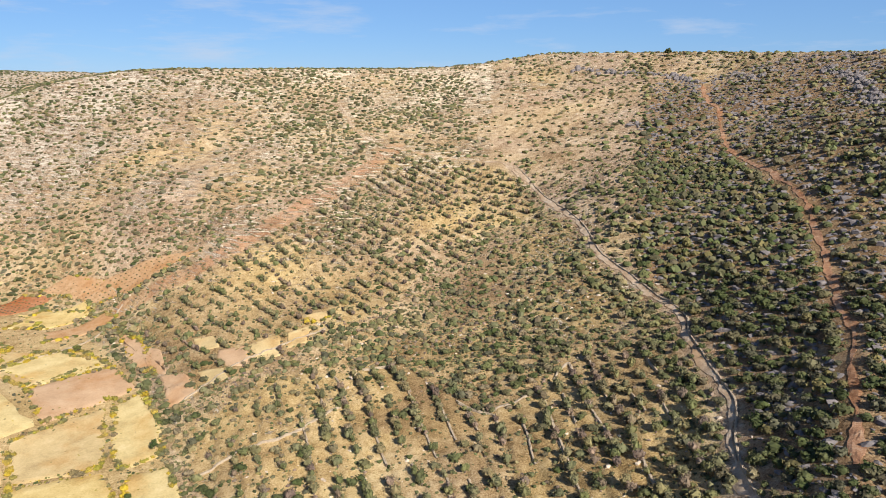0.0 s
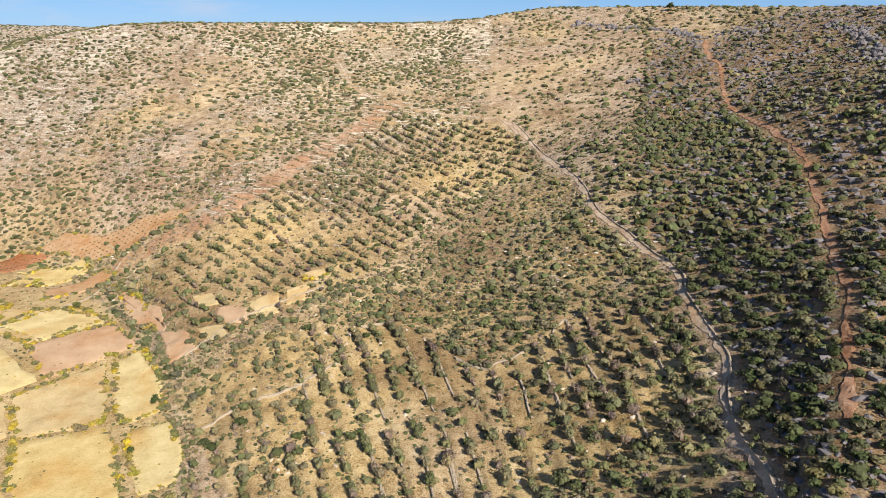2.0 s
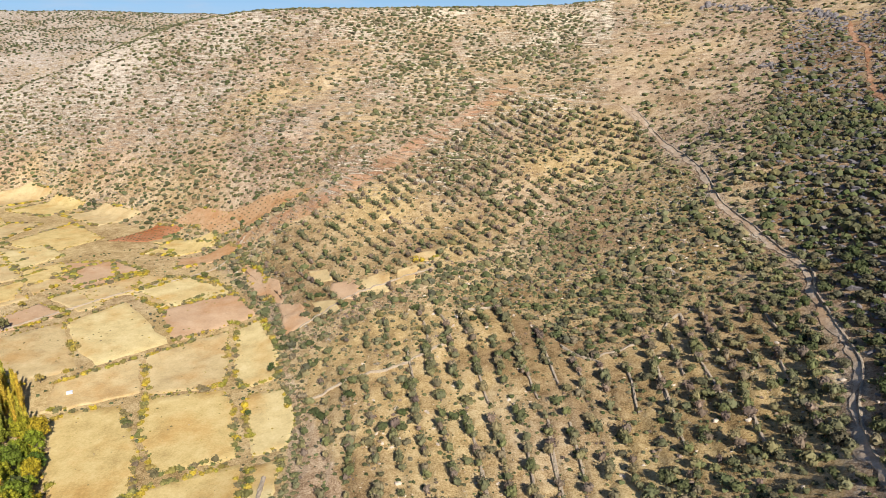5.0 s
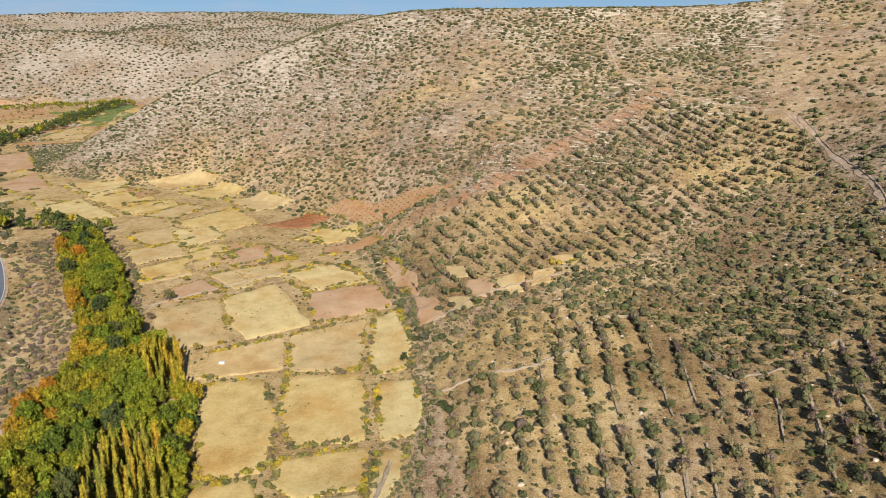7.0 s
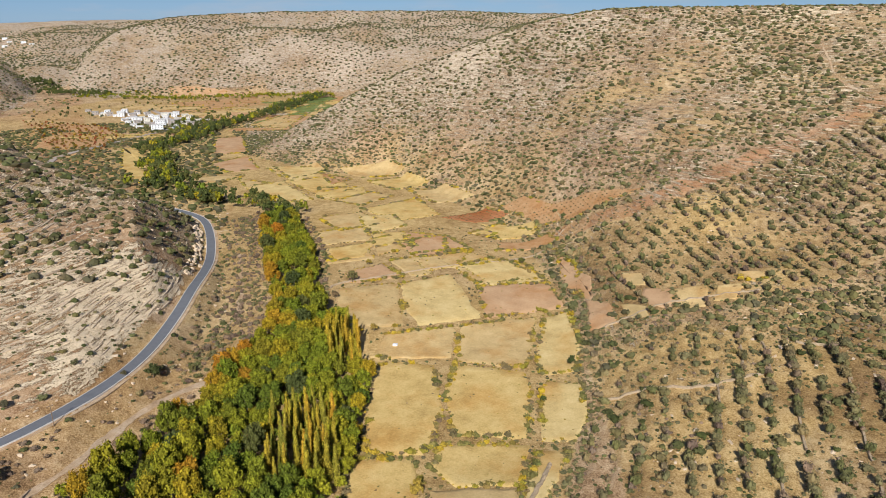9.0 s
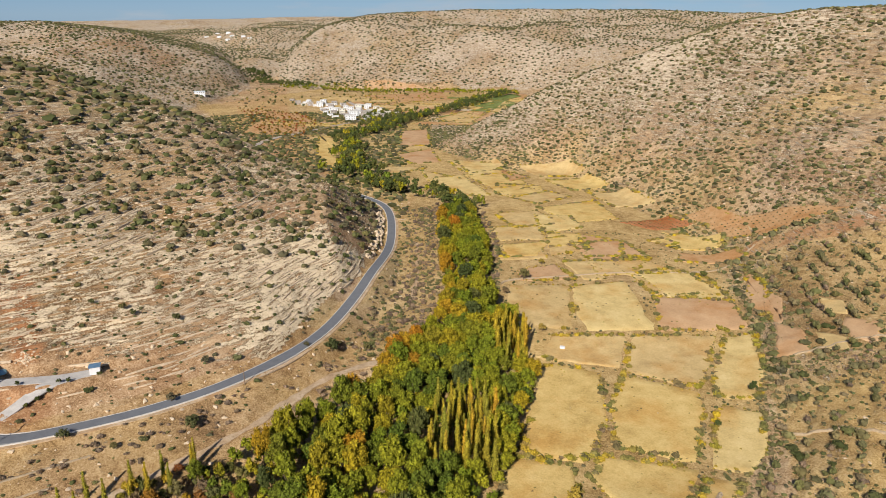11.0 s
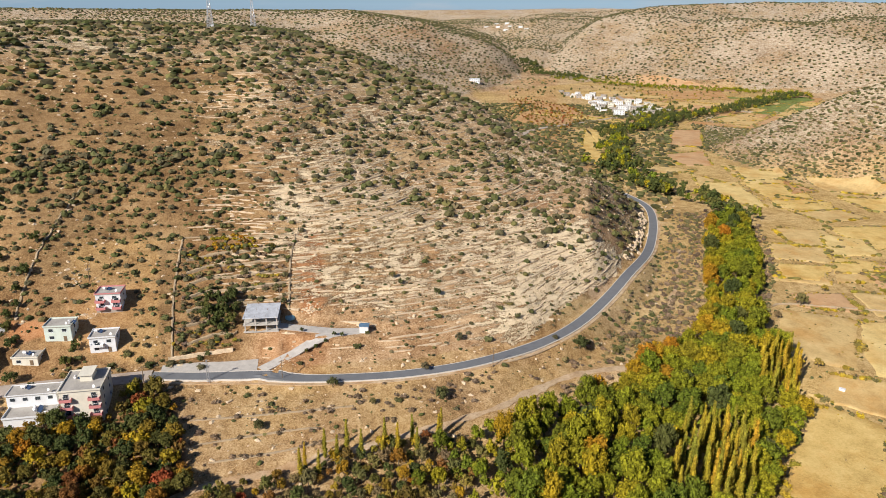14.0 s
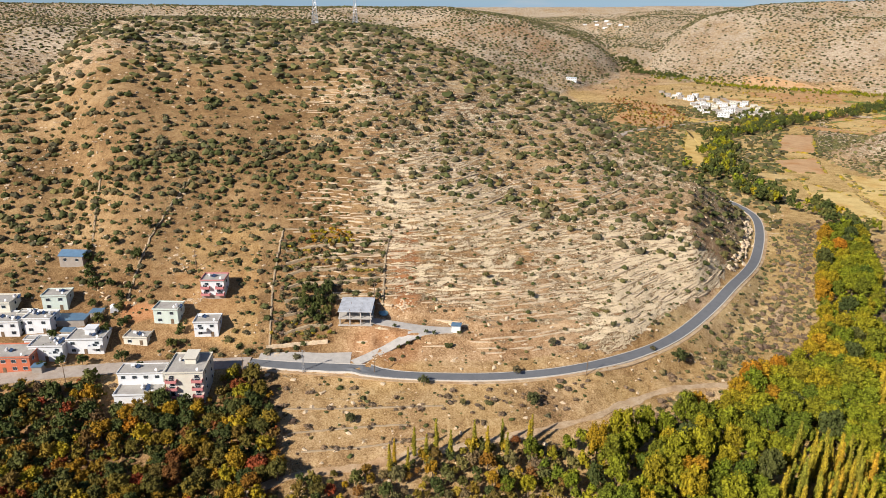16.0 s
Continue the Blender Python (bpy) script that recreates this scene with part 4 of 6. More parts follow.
field(ORANGE, [(-1255, 850), (-1194, 998), (-1072, 921), (-1107, 770)], 0.4, "bare orange earth plot on the far valley floor")
field(PLOUGH, [(-1407, 942), (-1220, 1052), (-1164, 1017), (-1321, 896)], 0.4, "bare brown plot on the far valley floor")
field(ORANGE, [(-1067, 519), (-961, 544), (-860, 470), (-945, 428)], 0.5, "orange autumn orchard plot")
field(ORANGE, [(-1200, 560), (-1069, 590), (-961, 555), (-1077, 532)], 0.5, "orange autumn orchard plot")

# smaller parcels towards the head of the near valley
field(FALLOW, [(-542, 425), (-483, 426), (-440, 416), (-424, 377), (-473, 383)], 0.5)
field(PALE, [(-564, 488), (-524, 507), (-481, 477), (-487, 443)], 0.5)
field(ORANGE, [(-503, 492), (-450, 481), (-447, 452)], 0.7, "small plot of bare orange earth between hedges")
field(STUBBLE, [(-446, 436), (-416, 459), (-397, 444), (-400, 411), (-428, 413)], 0.7)
field(PALE, [(-350, 380), (-331, 397), (-304, 380), (-312, 348)], 0.6)
field(STUBBLE, [(-311, 308), (-297, 335), (-282, 309), (-292, 292)], 0.6)
field(FALLOW, [(-301, 342), (-295, 361), (-268, 344), (-277, 316)], 0.7)
field(PLOUGH, [(-296, 365), (-267, 373), (-242, 343), (-255, 326)], 0.8, "bare pinkish-brown field between hedges")
field(FALLOW, [(-255, 326), (-241, 341), (-235, 358), (-225, 328), (-235, 309)], 0.7)
field(STUBBLE, [(-255, 389), (-251, 420), (-212, 406), (-232, 388)], 0.6)
field(PALE, [(-223, 329), (-216, 352), (-193, 353), (-167, 333), (-192, 313)], 0.7)
field(PLOUGH, [(-185, 377), (-158, 350), (-140, 318), (-157, 333)], 0.6, "bare pinkish-brown plot between fruit trees")
field(ORANGE, [(-265, 445), (-249, 451), (-205, 427), (-231, 426)], 0.2, "young vineyard on orange earth")
# small level plots at the foot of the upper orchard
field(FALLOW, [(-94, 320), (-80, 325), (-76, 308), (-84, 302)], 0, "small bare level plot between orchard terraces")
field(PLOUGH, [(-109, 319), (-96, 319), (-89, 302), (-100, 303)], 0, "small bare level plot between orchard terraces")
field(FALLOW, [(-126, 336), (-116, 334), (-108, 322), (-118, 322)], 0, "small bare level plot between orchard terraces")
field(FALLOW, [(-115, 307), (-101, 304), (-96, 292), (-106, 294)], 0, "small bare level plot between orchard terraces")
field(PLOUGH, [(-136, 314), (-121, 307), (-110, 290), (-121, 286)], 0, "small bare level plot between orchard terraces")
field(FALLOW, [(-76, 324), (-65, 332), (-66, 317), (-73, 313)], 0, "small bare level plot between orchard terraces")
field(PLOUGH, [(-160, 349), (-143, 336), (-131, 312), (-144, 321)], 0, "small bare level plot between orchard terraces")

for k in range(44):
    a = rng.uniform(40.5, 61)
    rr = rng.uniform(1080, 1500)
    c = np.array([-rr * math.sin(radians(a)), rr * math.cos(radians(a))])
    if gz(c[0], c[1]) > -12 or (-1290 < c[0] < -930 and 600 < c[1] < 740):
        continue
    along = np.array([-0.83, -0.55]) if a > 48 else np.array([-0.6, 0.8])
    across = np.array([along[1], -along[0]])
    L, W = rng.uniform(40, 90), rng.uniform(12, 26)
    field(int(rng.choice([STUBBLE, ORANGE, PLOUGH, FALLOW, ORANGE, GREEN])), [tuple(c + along * i * L + across * j * W) for i, j in ((-1, -1), (1, -1), (1, 1), (-1, 1))], 0.45, "narrow field strip on the far valley floor")

# ---- shrubs, rocks and orchard rows ----
NEAR_S = [shrub_proto(s, 52, 1.0) for s in range(1, 6)]
FINE_S = [shrub_proto(s, 170, 1.0) for s in range(1, 6)]
MID_S = [shrub_proto(s, -1) for s in range(11, 16)]
FAR_S = [shrub_proto(s, 0) for s in range(21, 26)]
STONES = []
for s in range(6):
    g = np.random.default_rng(90 + s)
    v, f = ICO[1]
    v = v * (1 + 0.35 * (g.random((len(v), 1)) - 0.5)) * [1.0, g.uniform(0.5, 0.8), g.uniform(0.35, 0.6)]
    STONES.append((np.round(v * 2.2) / 2.2 * 0.7 + v * 0.3, f))

ROADS_ALL = [(ROAD, 5.5), (STREET, 6), (TRACK, 3.5), (DRIVE, 4), (WALL_PATH, 1.9), (TRAIL, 2.4), (UP_PATH, 2.5), (STRIP, 8)]
HOMES = [(-254, -51, 10), (-257, -70, 9), (-249, -70, 9), (-282, 12, 12), (-306, -45, 10), (-292, -62, 10), (-288, -47, 10), (-336, -108, 10), (-310, -108, 10), (-288, -97, 17), (-282, -116, 14), (-299, -124, 10), (-298, -110, 9), (-301, -100, 9), (-285, -74, 9), (-262, 0, 12), (-275, 30, 9), (-308, -128, 9)]


def clear(x, y, keep_fields=False):
    """Places free of roads and houses."""
    ok = np.ones(len(x), bool)
    for line, w in ROADS_ALL:
        ok &= near_line(line, x, y) > w
    for hx, hy, w in HOMES:
        ok &= np.hypot(x - hx, y - hy) > w
    return ok


FIELD_POLYS = [p for p, _ in FIELD_EDGES]


def in_field(x, y):
    hit = np.zeros(len(x), bool)
    for p in FIELD_POLYS:
        hit |= inside(p, x, y)
    return hit


def in_view(x, y, pad=4):
    th = np.degrees(np.arctan2(-x, y))
    return (th > -36 - pad) & (th < 113 + pad)


trail_x = lambda y: np.interp(y, [q[1] for q in TRAIL[::-1]], [q[0] for q in TRAIL[::-1]])
x, y = strew(3.9, -1250, 520, -420, 860)
r, th, u1, u2, u3 = zones(x, y)
keep = in_view(x, y) & (r > 95) & (r < 1250)
x, y, r, th, u1, u2 = (a[keep] for a in (x, y, r, th, u1, u2))
orch = ground(x, y, ORCHG)
west = (th > 53) & (u1 > 0.0)
east = (th <= 52) & ((u2 > 0.0) | (th < 5))
cl = fbm(x, y, 45, 3, 71)
cell = 3.9**2
dens = np.zeros(len(x))
w = 0.021 + 0.002 * sstep(68, 60, th) * sstep(0.35, 0.6, u1) - 0.008 * sstep(70, 62, th) * sstep(0.55, 0.35, u1) + 0.014 * cl
w = w * (1 - 0.55 * sstep(0.42, 0.16, u1) * sstep(92, 80, th)) * (1 - 0.3 * sstep(88, 94, th) * sstep(0.34, 0.2, u1))
dens = np.where(west & (r < 1250), w, dens)
e = 0.043 + 0.02 * sstep(0.55, 0.25, u2) + 0.06 * cl
dark = sstep(0, 9, x - dark_x(y)) * (1 - 0.8 * sstep(-4, 14, x - trail_x(y)) * sstep(190, 260, y)) * (th < -4) * sstep(-44, -34, th) * sstep(0.85, 0.6, u2)
e = e + dark * (0.03 + 0.02 * sstep(420, 260, r)) * (0.6 + 1.6 * np.clip(fbm(x, y, 70, 2, 73) + 0.3, 0, 1))
e = np.where((x > trail_x(y) - 2) & (y > 225) & (y < 600), 0.016 + 0.03 * cl, e)
e = np.where((th < -16) & (u2 > 0.55), 0.024 + 0.03 * cl, e)
belt = ~inside(UPPER, x, y) & ~inside(LOWER, x, y) & (x > -110) & (x < wall_x(y) - 2) & (y > 170) & (y < 430)
e = np.where(orch > 0.5, 0.006 + 0.012 * sstep(0.02, 0.25, fbm(x, y, 55, 2, 74)), e)
e = np.where(belt, 0.012 + 0.03 * sstep(0.0, 0.3, fbm(x, y, 35, 2, 75)), e)
e = np.where(inside(THICKETS[0], x, y) | inside(THICKETS[1], x, y), 0.11, e)
e = np.where((x > wall_x(y)) & (x < dark_x(y)) & (y > 330), 0.022 + 0.03 * cl, e)
e = np.where((x > 28) & (x < wall_x(y) + 1) & (y < 175), 0.085 + 0.05 * cl, e)
e = np.where((x > wall_x(y) - 15) & (x < wall_x(y) - 1) & (y < 330), 0.06 + 0.06 * cl, e)
e = e + 0.02 * (r < 520) * (orch < 0.5)
dens = np.where(east, e, dens)
slope_below = (th > 53) & (u1 <= 0) & ~inside(RIVER_WOOD, x, y) & ~inside(DARK_GARDEN, x, y) & (r > 180)
dens = np.where(slope_below, 0.020 + 0.012 * (th < 62), dens)
dens = np.where(inside(GARDEN, x, y), 0.03, dens)
dens = np.where((th > 88) & (u1 > 0) & (u1 < 0.35), dens * 1.8 + 0.018, dens)
go = (rng.random(len(x)) < np.clip(dens, 0, 1) * cell) & clear(x, y) & ~in_field(x, y)
x, y, r, th, u1, u2, dark, orch = (a[go] for a in (x, y, r, th, u1, u2, dark, orch))
size = 1.25 + 2.1 * rng.random(len(x)) ** 1.5 + 0.4 * dark
size = np.where((th > 53) & (u1 < 0.25), size * np.where(u1 < 0, 0.62, 0.75), np.where((th > 53) & (u1 > 0.3), size * 1.22, size))
size = np.where((th < 53) & (r > 450) & (dark < 0.3), size * 0.82, size)
order = np.argsort(r)
single = np.zeros(len(x), bool)
single[order[:300]] = True
near = (r < 300) & ~single
midr = (r >= 300) & (r < 500)
farr = r >= 500
tints = np.clip(rng.random(len(x)) * 0.95 * (1 - 0.25 * dark), 0, 1)
lowbank = (th > 62) & (u1 < 0.0) & (rng.random(len(x)) < 0.75)
pale = (th < 50) & (dark < 0.3) & (rng.random(len(x)) < 0.6)
for protos, sel, fat, label in ((NEAR_S, near, 1.0, "oak scrub dotted over dry stony hillsides"), (MID_S, midr, 1.0, "oak scrub scattered over the upper hillsides"), (FAR_S, farr, 1.05, "small scrub along the hill crests")):
    for tone, mat, word in ((~pale & ~lowbank, m_oak, "dark olive-green "), (pale, m_olive, "grey-green and brown "), (lowbank, m_twig, "brown leafless ")):
        k = sel & tone
        scattered("shrubs", protos, x[k], y[k], size[k] * fat, mat, word + label, "shrubs", tints[k])
shrub_meshes = []
for v, f in FINE_S:
    me = mesh_from("shrub", v, f)
    me.materials.append(m_oak)
    shrub_meshes.append(me)
for k in np.nonzero(single)[0]:
    ob = new("shrub", shrub_meshes[int(rng.integers(5))])
    s = float(size[k])
    ob.matrix_basis = Matrix.LocRotScale((x[k], y[k], gz(x[k], y[k]) - 0.12 * s), Euler((0, 0, rng.random() * 6.28)), (s, s, s * rng.uniform(0.8, 1.15)))
    tagged(ob, "rounded olive-green oak shrub on a dry terraced slope", "shrub", "shrubs on the near slope")

# rows of low bushes across the orange strip
sl = smooth_line(STRIP, 7.0)
bx, by = [], []
for k in range(1, len(sl) - 1):
    d = sl[k + 1] - sl[k - 1]
    d /= np.hypot(*d)
    for j in np.arange(-8, 8.1, 1.5):
        if rng.random() < 0.7:
            bx.append(sl[k, 0] + d[1] * j + rng.normal(0, 0.5))
            by.append(sl[k, 1] - d[0] * j + rng.normal(0, 0.5))
scattered("bushes", NEAR_S, np.array(bx), np.array(by), rng.uniform(0.5, 1.2, len(bx)), m_olive, "low bushes in rows across an orange earth strip", "bushes")

# far hills
x, y = strew(12.0, -3100, 300, -1100, 2900)
r, th, u1, u2, u3 = zones(x, y)
h = ground(x, y)
keep = in_view(x, y, 2) & (u3 > 0.02) & (r > 1000) & (r < 3700) & (h > -15) & (rng.random(len(x)) < (0.8 + 1.3 * fbm(x, y, 150, 3, 77) + 0.8 * (th > 101)) * np.clip(2600 / r, 0.5, 1.6))
x, y = x[keep], y[keep]
scattered("shrubs", FAR_S, x, y, 2.3 + 2.4 * rng.random(len(x)) ** 1.5, m_oak, "distant dark scrub speckling the pale limestone hills", "shrubs")

# loose bushes on the red-tan bank round the far village
x, y = strew(15.0, -1900, -700, 300, 900)
r, th, u1, u2, u3 = zones(x, y)
go = (th > 62.5) & (th < 77) & (u1 > 1.3) & (r > 850) & (u3 < 0.03) & ~in_field(x, y) & (near_line(ROAD_FAR, x, y) > 9) & (rng.random(len(x)) < 0.22 + 0.9 * fbm(x, y, 120, 3, 78))
scattered("shrubs", FAR_S, x[go], y[go], rng.uniform(1.6, 4.2, go.sum()), m_olive, "loose grey-green bushes on a dry red bank", "shrubs")

# low dry tufts and cushion plants
x, y = strew(3.2, -480, 330, -220, 560)
r, th, u1, u2, u3 = zones(x, y)
go = in_view(x, y) & (r > 100) & (r < 480) & ~in_field(x, y) & clear(x, y) & (rng.random(len(x)) < 0.30 + 0.20 * (th < 30) + 0.25 * fbm(x, y, 30, 2, 79)) & ~inside(RIVER_WOOD, x, y)
x, y = x[go], y[go]
scattered("cushion_plants", FAR_S, x, y, 0.35 + 0.8 * rng.random(len(x)) ** 1.6, m_oak, "low brown cushion plants and dry tufts between stones", "plants")

# low scrub and grass clumps along the orchard terraces
x, y = strew(1.7, -175, 95, 118, 550)
orch = ground(x, y, ORCHG)
frac = ground(x, y, ROWG) % 1.0
go = (orch > 0.3) & (x < wall_x(y) - 2) & clear(x, y) & ~in_field(x, y) & (rng.random(len(x)) < np.where(np.abs(frac - 0.45) < 0.16, 0.42, 0.04) * (0.8 + 1.2 * fbm(x, y, 24, 2, 87)))
x, y = x[go], y[go]
brown = rng.random(len(x)) < 0.3
sz = 0.45 + 0.75 * rng.random(len(x)) ** 1.5
scattered("scrub", MID_S, x[~brown], y[~brown], sz[~brown], m_olive, "small grey-green scrub along the terrace banks", "scrub")
scattered("scrub", MID_S, x[brown], y[brown], sz[brown], m_twig, "small brown leafless scrub along the terrace banks", "scrub")

# low mixed scrub on the slope between the two orchards
x, y = strew(1.9, -110, 96, 165, 432)
belt = ~inside(UPPER, x, y) & ~inside(LOWER, x, y) & (x < wall_x(y) - 2.5) & (x > np.interp(y, [165, 282, 432], [-70, -108, -20]))
go = belt & clear(x, y) & ~in_field(x, y) & (rng.random(len(x)) < np.clip(0.5 + 0.9 * fbm(x, y, 22, 3, 83), 0.08, 0.85) * np.where((y > 330) & (x > 20), 0.55, 1.0))
x, y = x[go], y[go]
tone = rng.random(len(x)) + 0.8 * fbm(x, y, 18, 2, 84)
sz = 0.5 + 0.95 * rng.random(len(x)) ** 1.4
for lo, hi, mat, label in ((-9, 0.45, m_olive, "low grey-green scrub between the terraced orchards"), (0.45, 0.78, m_oak, "low olive-green scrub between the terraced orchards"), (0.78, 9, m_twig, "low brown leafless scrub between the terraced orchards")):
    k = (tone >= lo) & (tone < hi)
    scattered("scrub", MID_S, x[k], y[k], sz[k], mat, label, "scrub")

# weeds in the fields
x, y = strew(2.6, -330, -70, 110, 420)
go = in_field(x, y) & (rng.random(len(x)) < 0.10 + 0.28 * fbm(x, y, 18, 3, 88))
scattered("weeds", FAR_S, x[go], y[go], rng.uniform(0.22, 0.6, go.sum()), m_hedge, "small dry weeds dotted over the stubble", "weeds", sink=-0.2)

# stones on the ground
x, y = strew(2.8, -560, 420, -260, 700)
r, th, u1, u2, u3 = zones(x, y)
west = (th > 53) & (u1 > 0.0)
rocky = sstep(0, 10, x - dark_x(y)) * (th < -3)
pr = np.where(west, 0.28 + 0.5 * fbm(x, y, 35, 3, 81), np.where((th > 54) & (u1 <= 0) & (r > 195) & (r < 480), 0.16 + 0.5 * fbm(x, y, 20, 2, 80), np.where((u2 > 0) | (th < 5), 0.05 + 0.75 * rocky + 0.3 * fbm(x, y, 50, 2, 82), 0.0)))
go = in_view(x, y) & (r > 95) & (r < 640) & clear(x, y) & (rng.random(len(x)) < pr) & ~inside(GARDEN, x, y) & ~inside(RIVER_WOOD, x, y) & ~inside(DARK_GARDEN, x, y) & ~in_field(x, y)
x, y, west, rocky = x[go], y[go], west[go], rocky[go]
sz = 0.3 + (1.2 + 0.9 * rocky) * rng.random(len(x)) ** 2.5 + 0.35 * rocky
wst = rocky < 0.4
scattered("stones", STONES, x[wst], y[wst], sz[wst], m_rock, "pale limestone slabs and blocks lying on the slope", "stones", sink=0.05)
scattered("stones", STONES, x[~wst], y[~wst], sz[~wst] * 1.0, m_greyrock, "grey broken limestone boulders on the rocky slope", "stones", sink=0.05)

# bedded ledges along the contours of the western hill
g = np.random.default_rng(55)
LEDGES = []
for s in range(6):
    n = 9
    u = np.linspace(-1, 1, n)
    front = -0.22 - 0.10 * g.random(n) * (1 - np.abs(u))
    back = 0.30 + 0.15 * g.random(n)
    end = np.sqrt(np.clip(1.02 - u * u, 0.02, 1))
    rows = [np.column_stack([u, front * end - 0.05, np.full(n, -0.30)]), np.column_stack([u, front * end, 0.13 * end + 0.02 * g.random(n)]), np.column_stack([u, back * end * 0.4, 0.15 * end + 0.02 * g.random(n)]), np.column_stack([u, back * end, np.full(n, 0.06)])]
    v = np.stack(rows, 1).reshape(-1, 3)
    q = grid_quads(n, 4)
    LEDGES.append((v, np.concatenate([q[:, [0, 1, 2]], q[:, [0, 2, 3]]])))
x, y = strew(3.6, -640, -190, -60, 480)
r, th, u1, u2, u3 = zones(x, y)
go = in_view(x, y) & (th > 53) & (u1 > 0.01) & (u1 < 0.8) & (r < 620) & clear(x, y) & (rng.random(len(x)) < (0.46 * sstep(0.7, 0.25, u1) + 0.08 + 1.0 * fbm(x, y, 40, 2, 89)) * sstep(93, 86, th))
x, y = x[go], y[go]
gxs = (ground(x + 9, y) - ground(x - 9, y)) / 18
gys = (ground(x, y + 9) - ground(x, y - 9)) / 18
turn = np.arctan2(-gxs, gys) + rng.normal(0, 0.05, len(x))
turn = np.where(gxs**2 + gys**2 > 1e-6, turn, 0)
ln = 1.5 + 7.0 * rng.random(len(x)) ** 1.6
vs, fs, n0 = [], [], 0
for k in range(len(x)):
    v, f = LEDGES[k % 6]
    c, s = math.cos(turn[k]), math.sin(turn[k])
    px, py = v[:, 0] * ln[k], v[:, 1] * (0.9 + 0.10 * ln[k])
    wx, wy = x[k] + px * c - py * s, y[k] + px * s + py * c
    vs.append(np.column_stack([wx, wy, v[:, 2] * (1.5 + 0.1 * ln[k])]))
    fs.append(f + n0)
    n0 += len(v)
v = np.concatenate(vs)
centre = np.repeat(ground(x, y), [len(LEDGES[k % 6][0]) for k in range(len(x))])
v[:, 2] += centre
me = mesh_from("rock_ledges", v, np.concatenate(fs))
me.materials.append(m_rock)
tagged(new("rock_ledges", me), "pale bedded limestone ledges stepping along the hillside", "rocks", kind="stuff")

# orchard trees in terraced rows along the contours
x, y = strew(2.0, -200, 110, 120, 560)
orch = ground(x, y, ORCHG)
lay = ground(x, y, ROWG)
frac = lay - np.floor(lay)
on_upper = inside(UPPER, x, y)
gap = fbm(x, y, 16, 2, 86)
bare_bay = sstep(16, 9, np.hypot((x - 2) * 0.8, y - 224)) + sstep(12, 7, np.hypot(x + 28, y - 222))
thick = np.where(on_upper, 0.97 * sstep(-0.36, -0.16, gap), np.where(x < -52, 0.42, np.where(y > 232, 0.95, 0.62)) * (gap > -0.34) * (1 - 0.85 * np.clip(bare_bay, 0, 1)))
go = (orch > 0.35) & (np.abs(frac - 0.42) < np.where(on_upper, 0.085, 0.10)) & (x < wall_x(y) - 3) & (near_line(STRIP, x, y) > 9) & ~in_field(x, y) & clear(x, y) & (rng.random(len(x)) < thick)
x, y = x[go], y[go]
order = rng.permutation(len(x))
keep = []
grid_seen = set()
for k in order:
    c = (int(x[k] // 2.3), int(y[k] // 2.3))
    if c not in grid_seen:
        grid_seen.add(c)
        keep.append(k)
x, y = x[keep], y[keep]
r = np.hypot(x, y)
size = (1.1 + 1.0 * rng.random(len(x))) * np.where(inside(UPPER, x, y), 1.0, np.where(x > -52, 1.15, 0.95))
order = np.argsort(r)
solo, rest = order[:300], order[300:]
ORCH_S = [shrub_proto(s, 90, 1.7) for s in range(31, 35)]
dry = rng.random(len(rest)) < 0.22
scattered("orchard_trees", ORCH_S, x[rest][~dry], y[rest][~dry], size[rest][~dry], m_olive, "grey-green fruit trees in rows along dry terraces", "orchard", sink=-0.25)
scattered("orchard_trees", ORCH_S, x[rest][dry], y[rest][dry], size[rest][dry] * 0.9, m_twig, "leafless brown fruit trees in rows along dry terraces", "orchard", sink=-0.25)


def trunk_mesh(name, height, r0, limbs, seed):
    g = random.Random(seed)
    bm = bmesh.new()
    rod(bm, (0, 0, -0.4), (g.uniform(-0.1, 0.1), g.uniform(-0.1, 0.1), height * 0.5), r0, r0 * 0.75)
    for k in range(limbs):
        a = 6.28 * k / limbs + g.random()
        rod(bm, (0, 0, height * 0.42), (height * 0.26 * math.cos(a), height * 0.26 * math.sin(a), height * g.uniform(0.75, 0.95)), r0 * 0.55, r0 * 0.2, 5)
    me = bpy.data.meshes.new(name)
    bm.to_mesh(me)
    bm.free()
    me.materials.append(m_bark)
    return me


fruit_trunk = trunk_mesh("trunk", 1.5, 0.14, 3, 3)
crown_sets = {}
for nm, mat in (("olive", m_olive), ("twig", m_twig)):
    crown_sets[nm] = []
    for v, f in ORCH_S:
        me = mesh_from("crown", v + [0, 0, 0.25], f)
        me.materials.append(mat)
        crown_sets[nm].append(me)
for k in solo:
    tree = new("fruit_tree")
    s = float(size[k])
    bare = rng.random() < 0.2
    tree.matrix_basis = Matrix.LocRotScale((x[k], y[k], gz(x[k], y[k])), Euler((0, 0, rng.random() * 6.28)), (s, s, s * rng.uniform(0.85, 1.2)))
    part("trunk", fruit_trunk, None, tree)
    part("crown", crown_sets["twig" if bare else "olive"][int(rng.integers(4))], None, tree)
    tagged(tree, "leafless brown fruit tree on a dry terrace" if bare else "small grey-green fruit tree on a dry terrace", "fruit tree", "orchard trees in rows")

# ---- trees of the valley ----


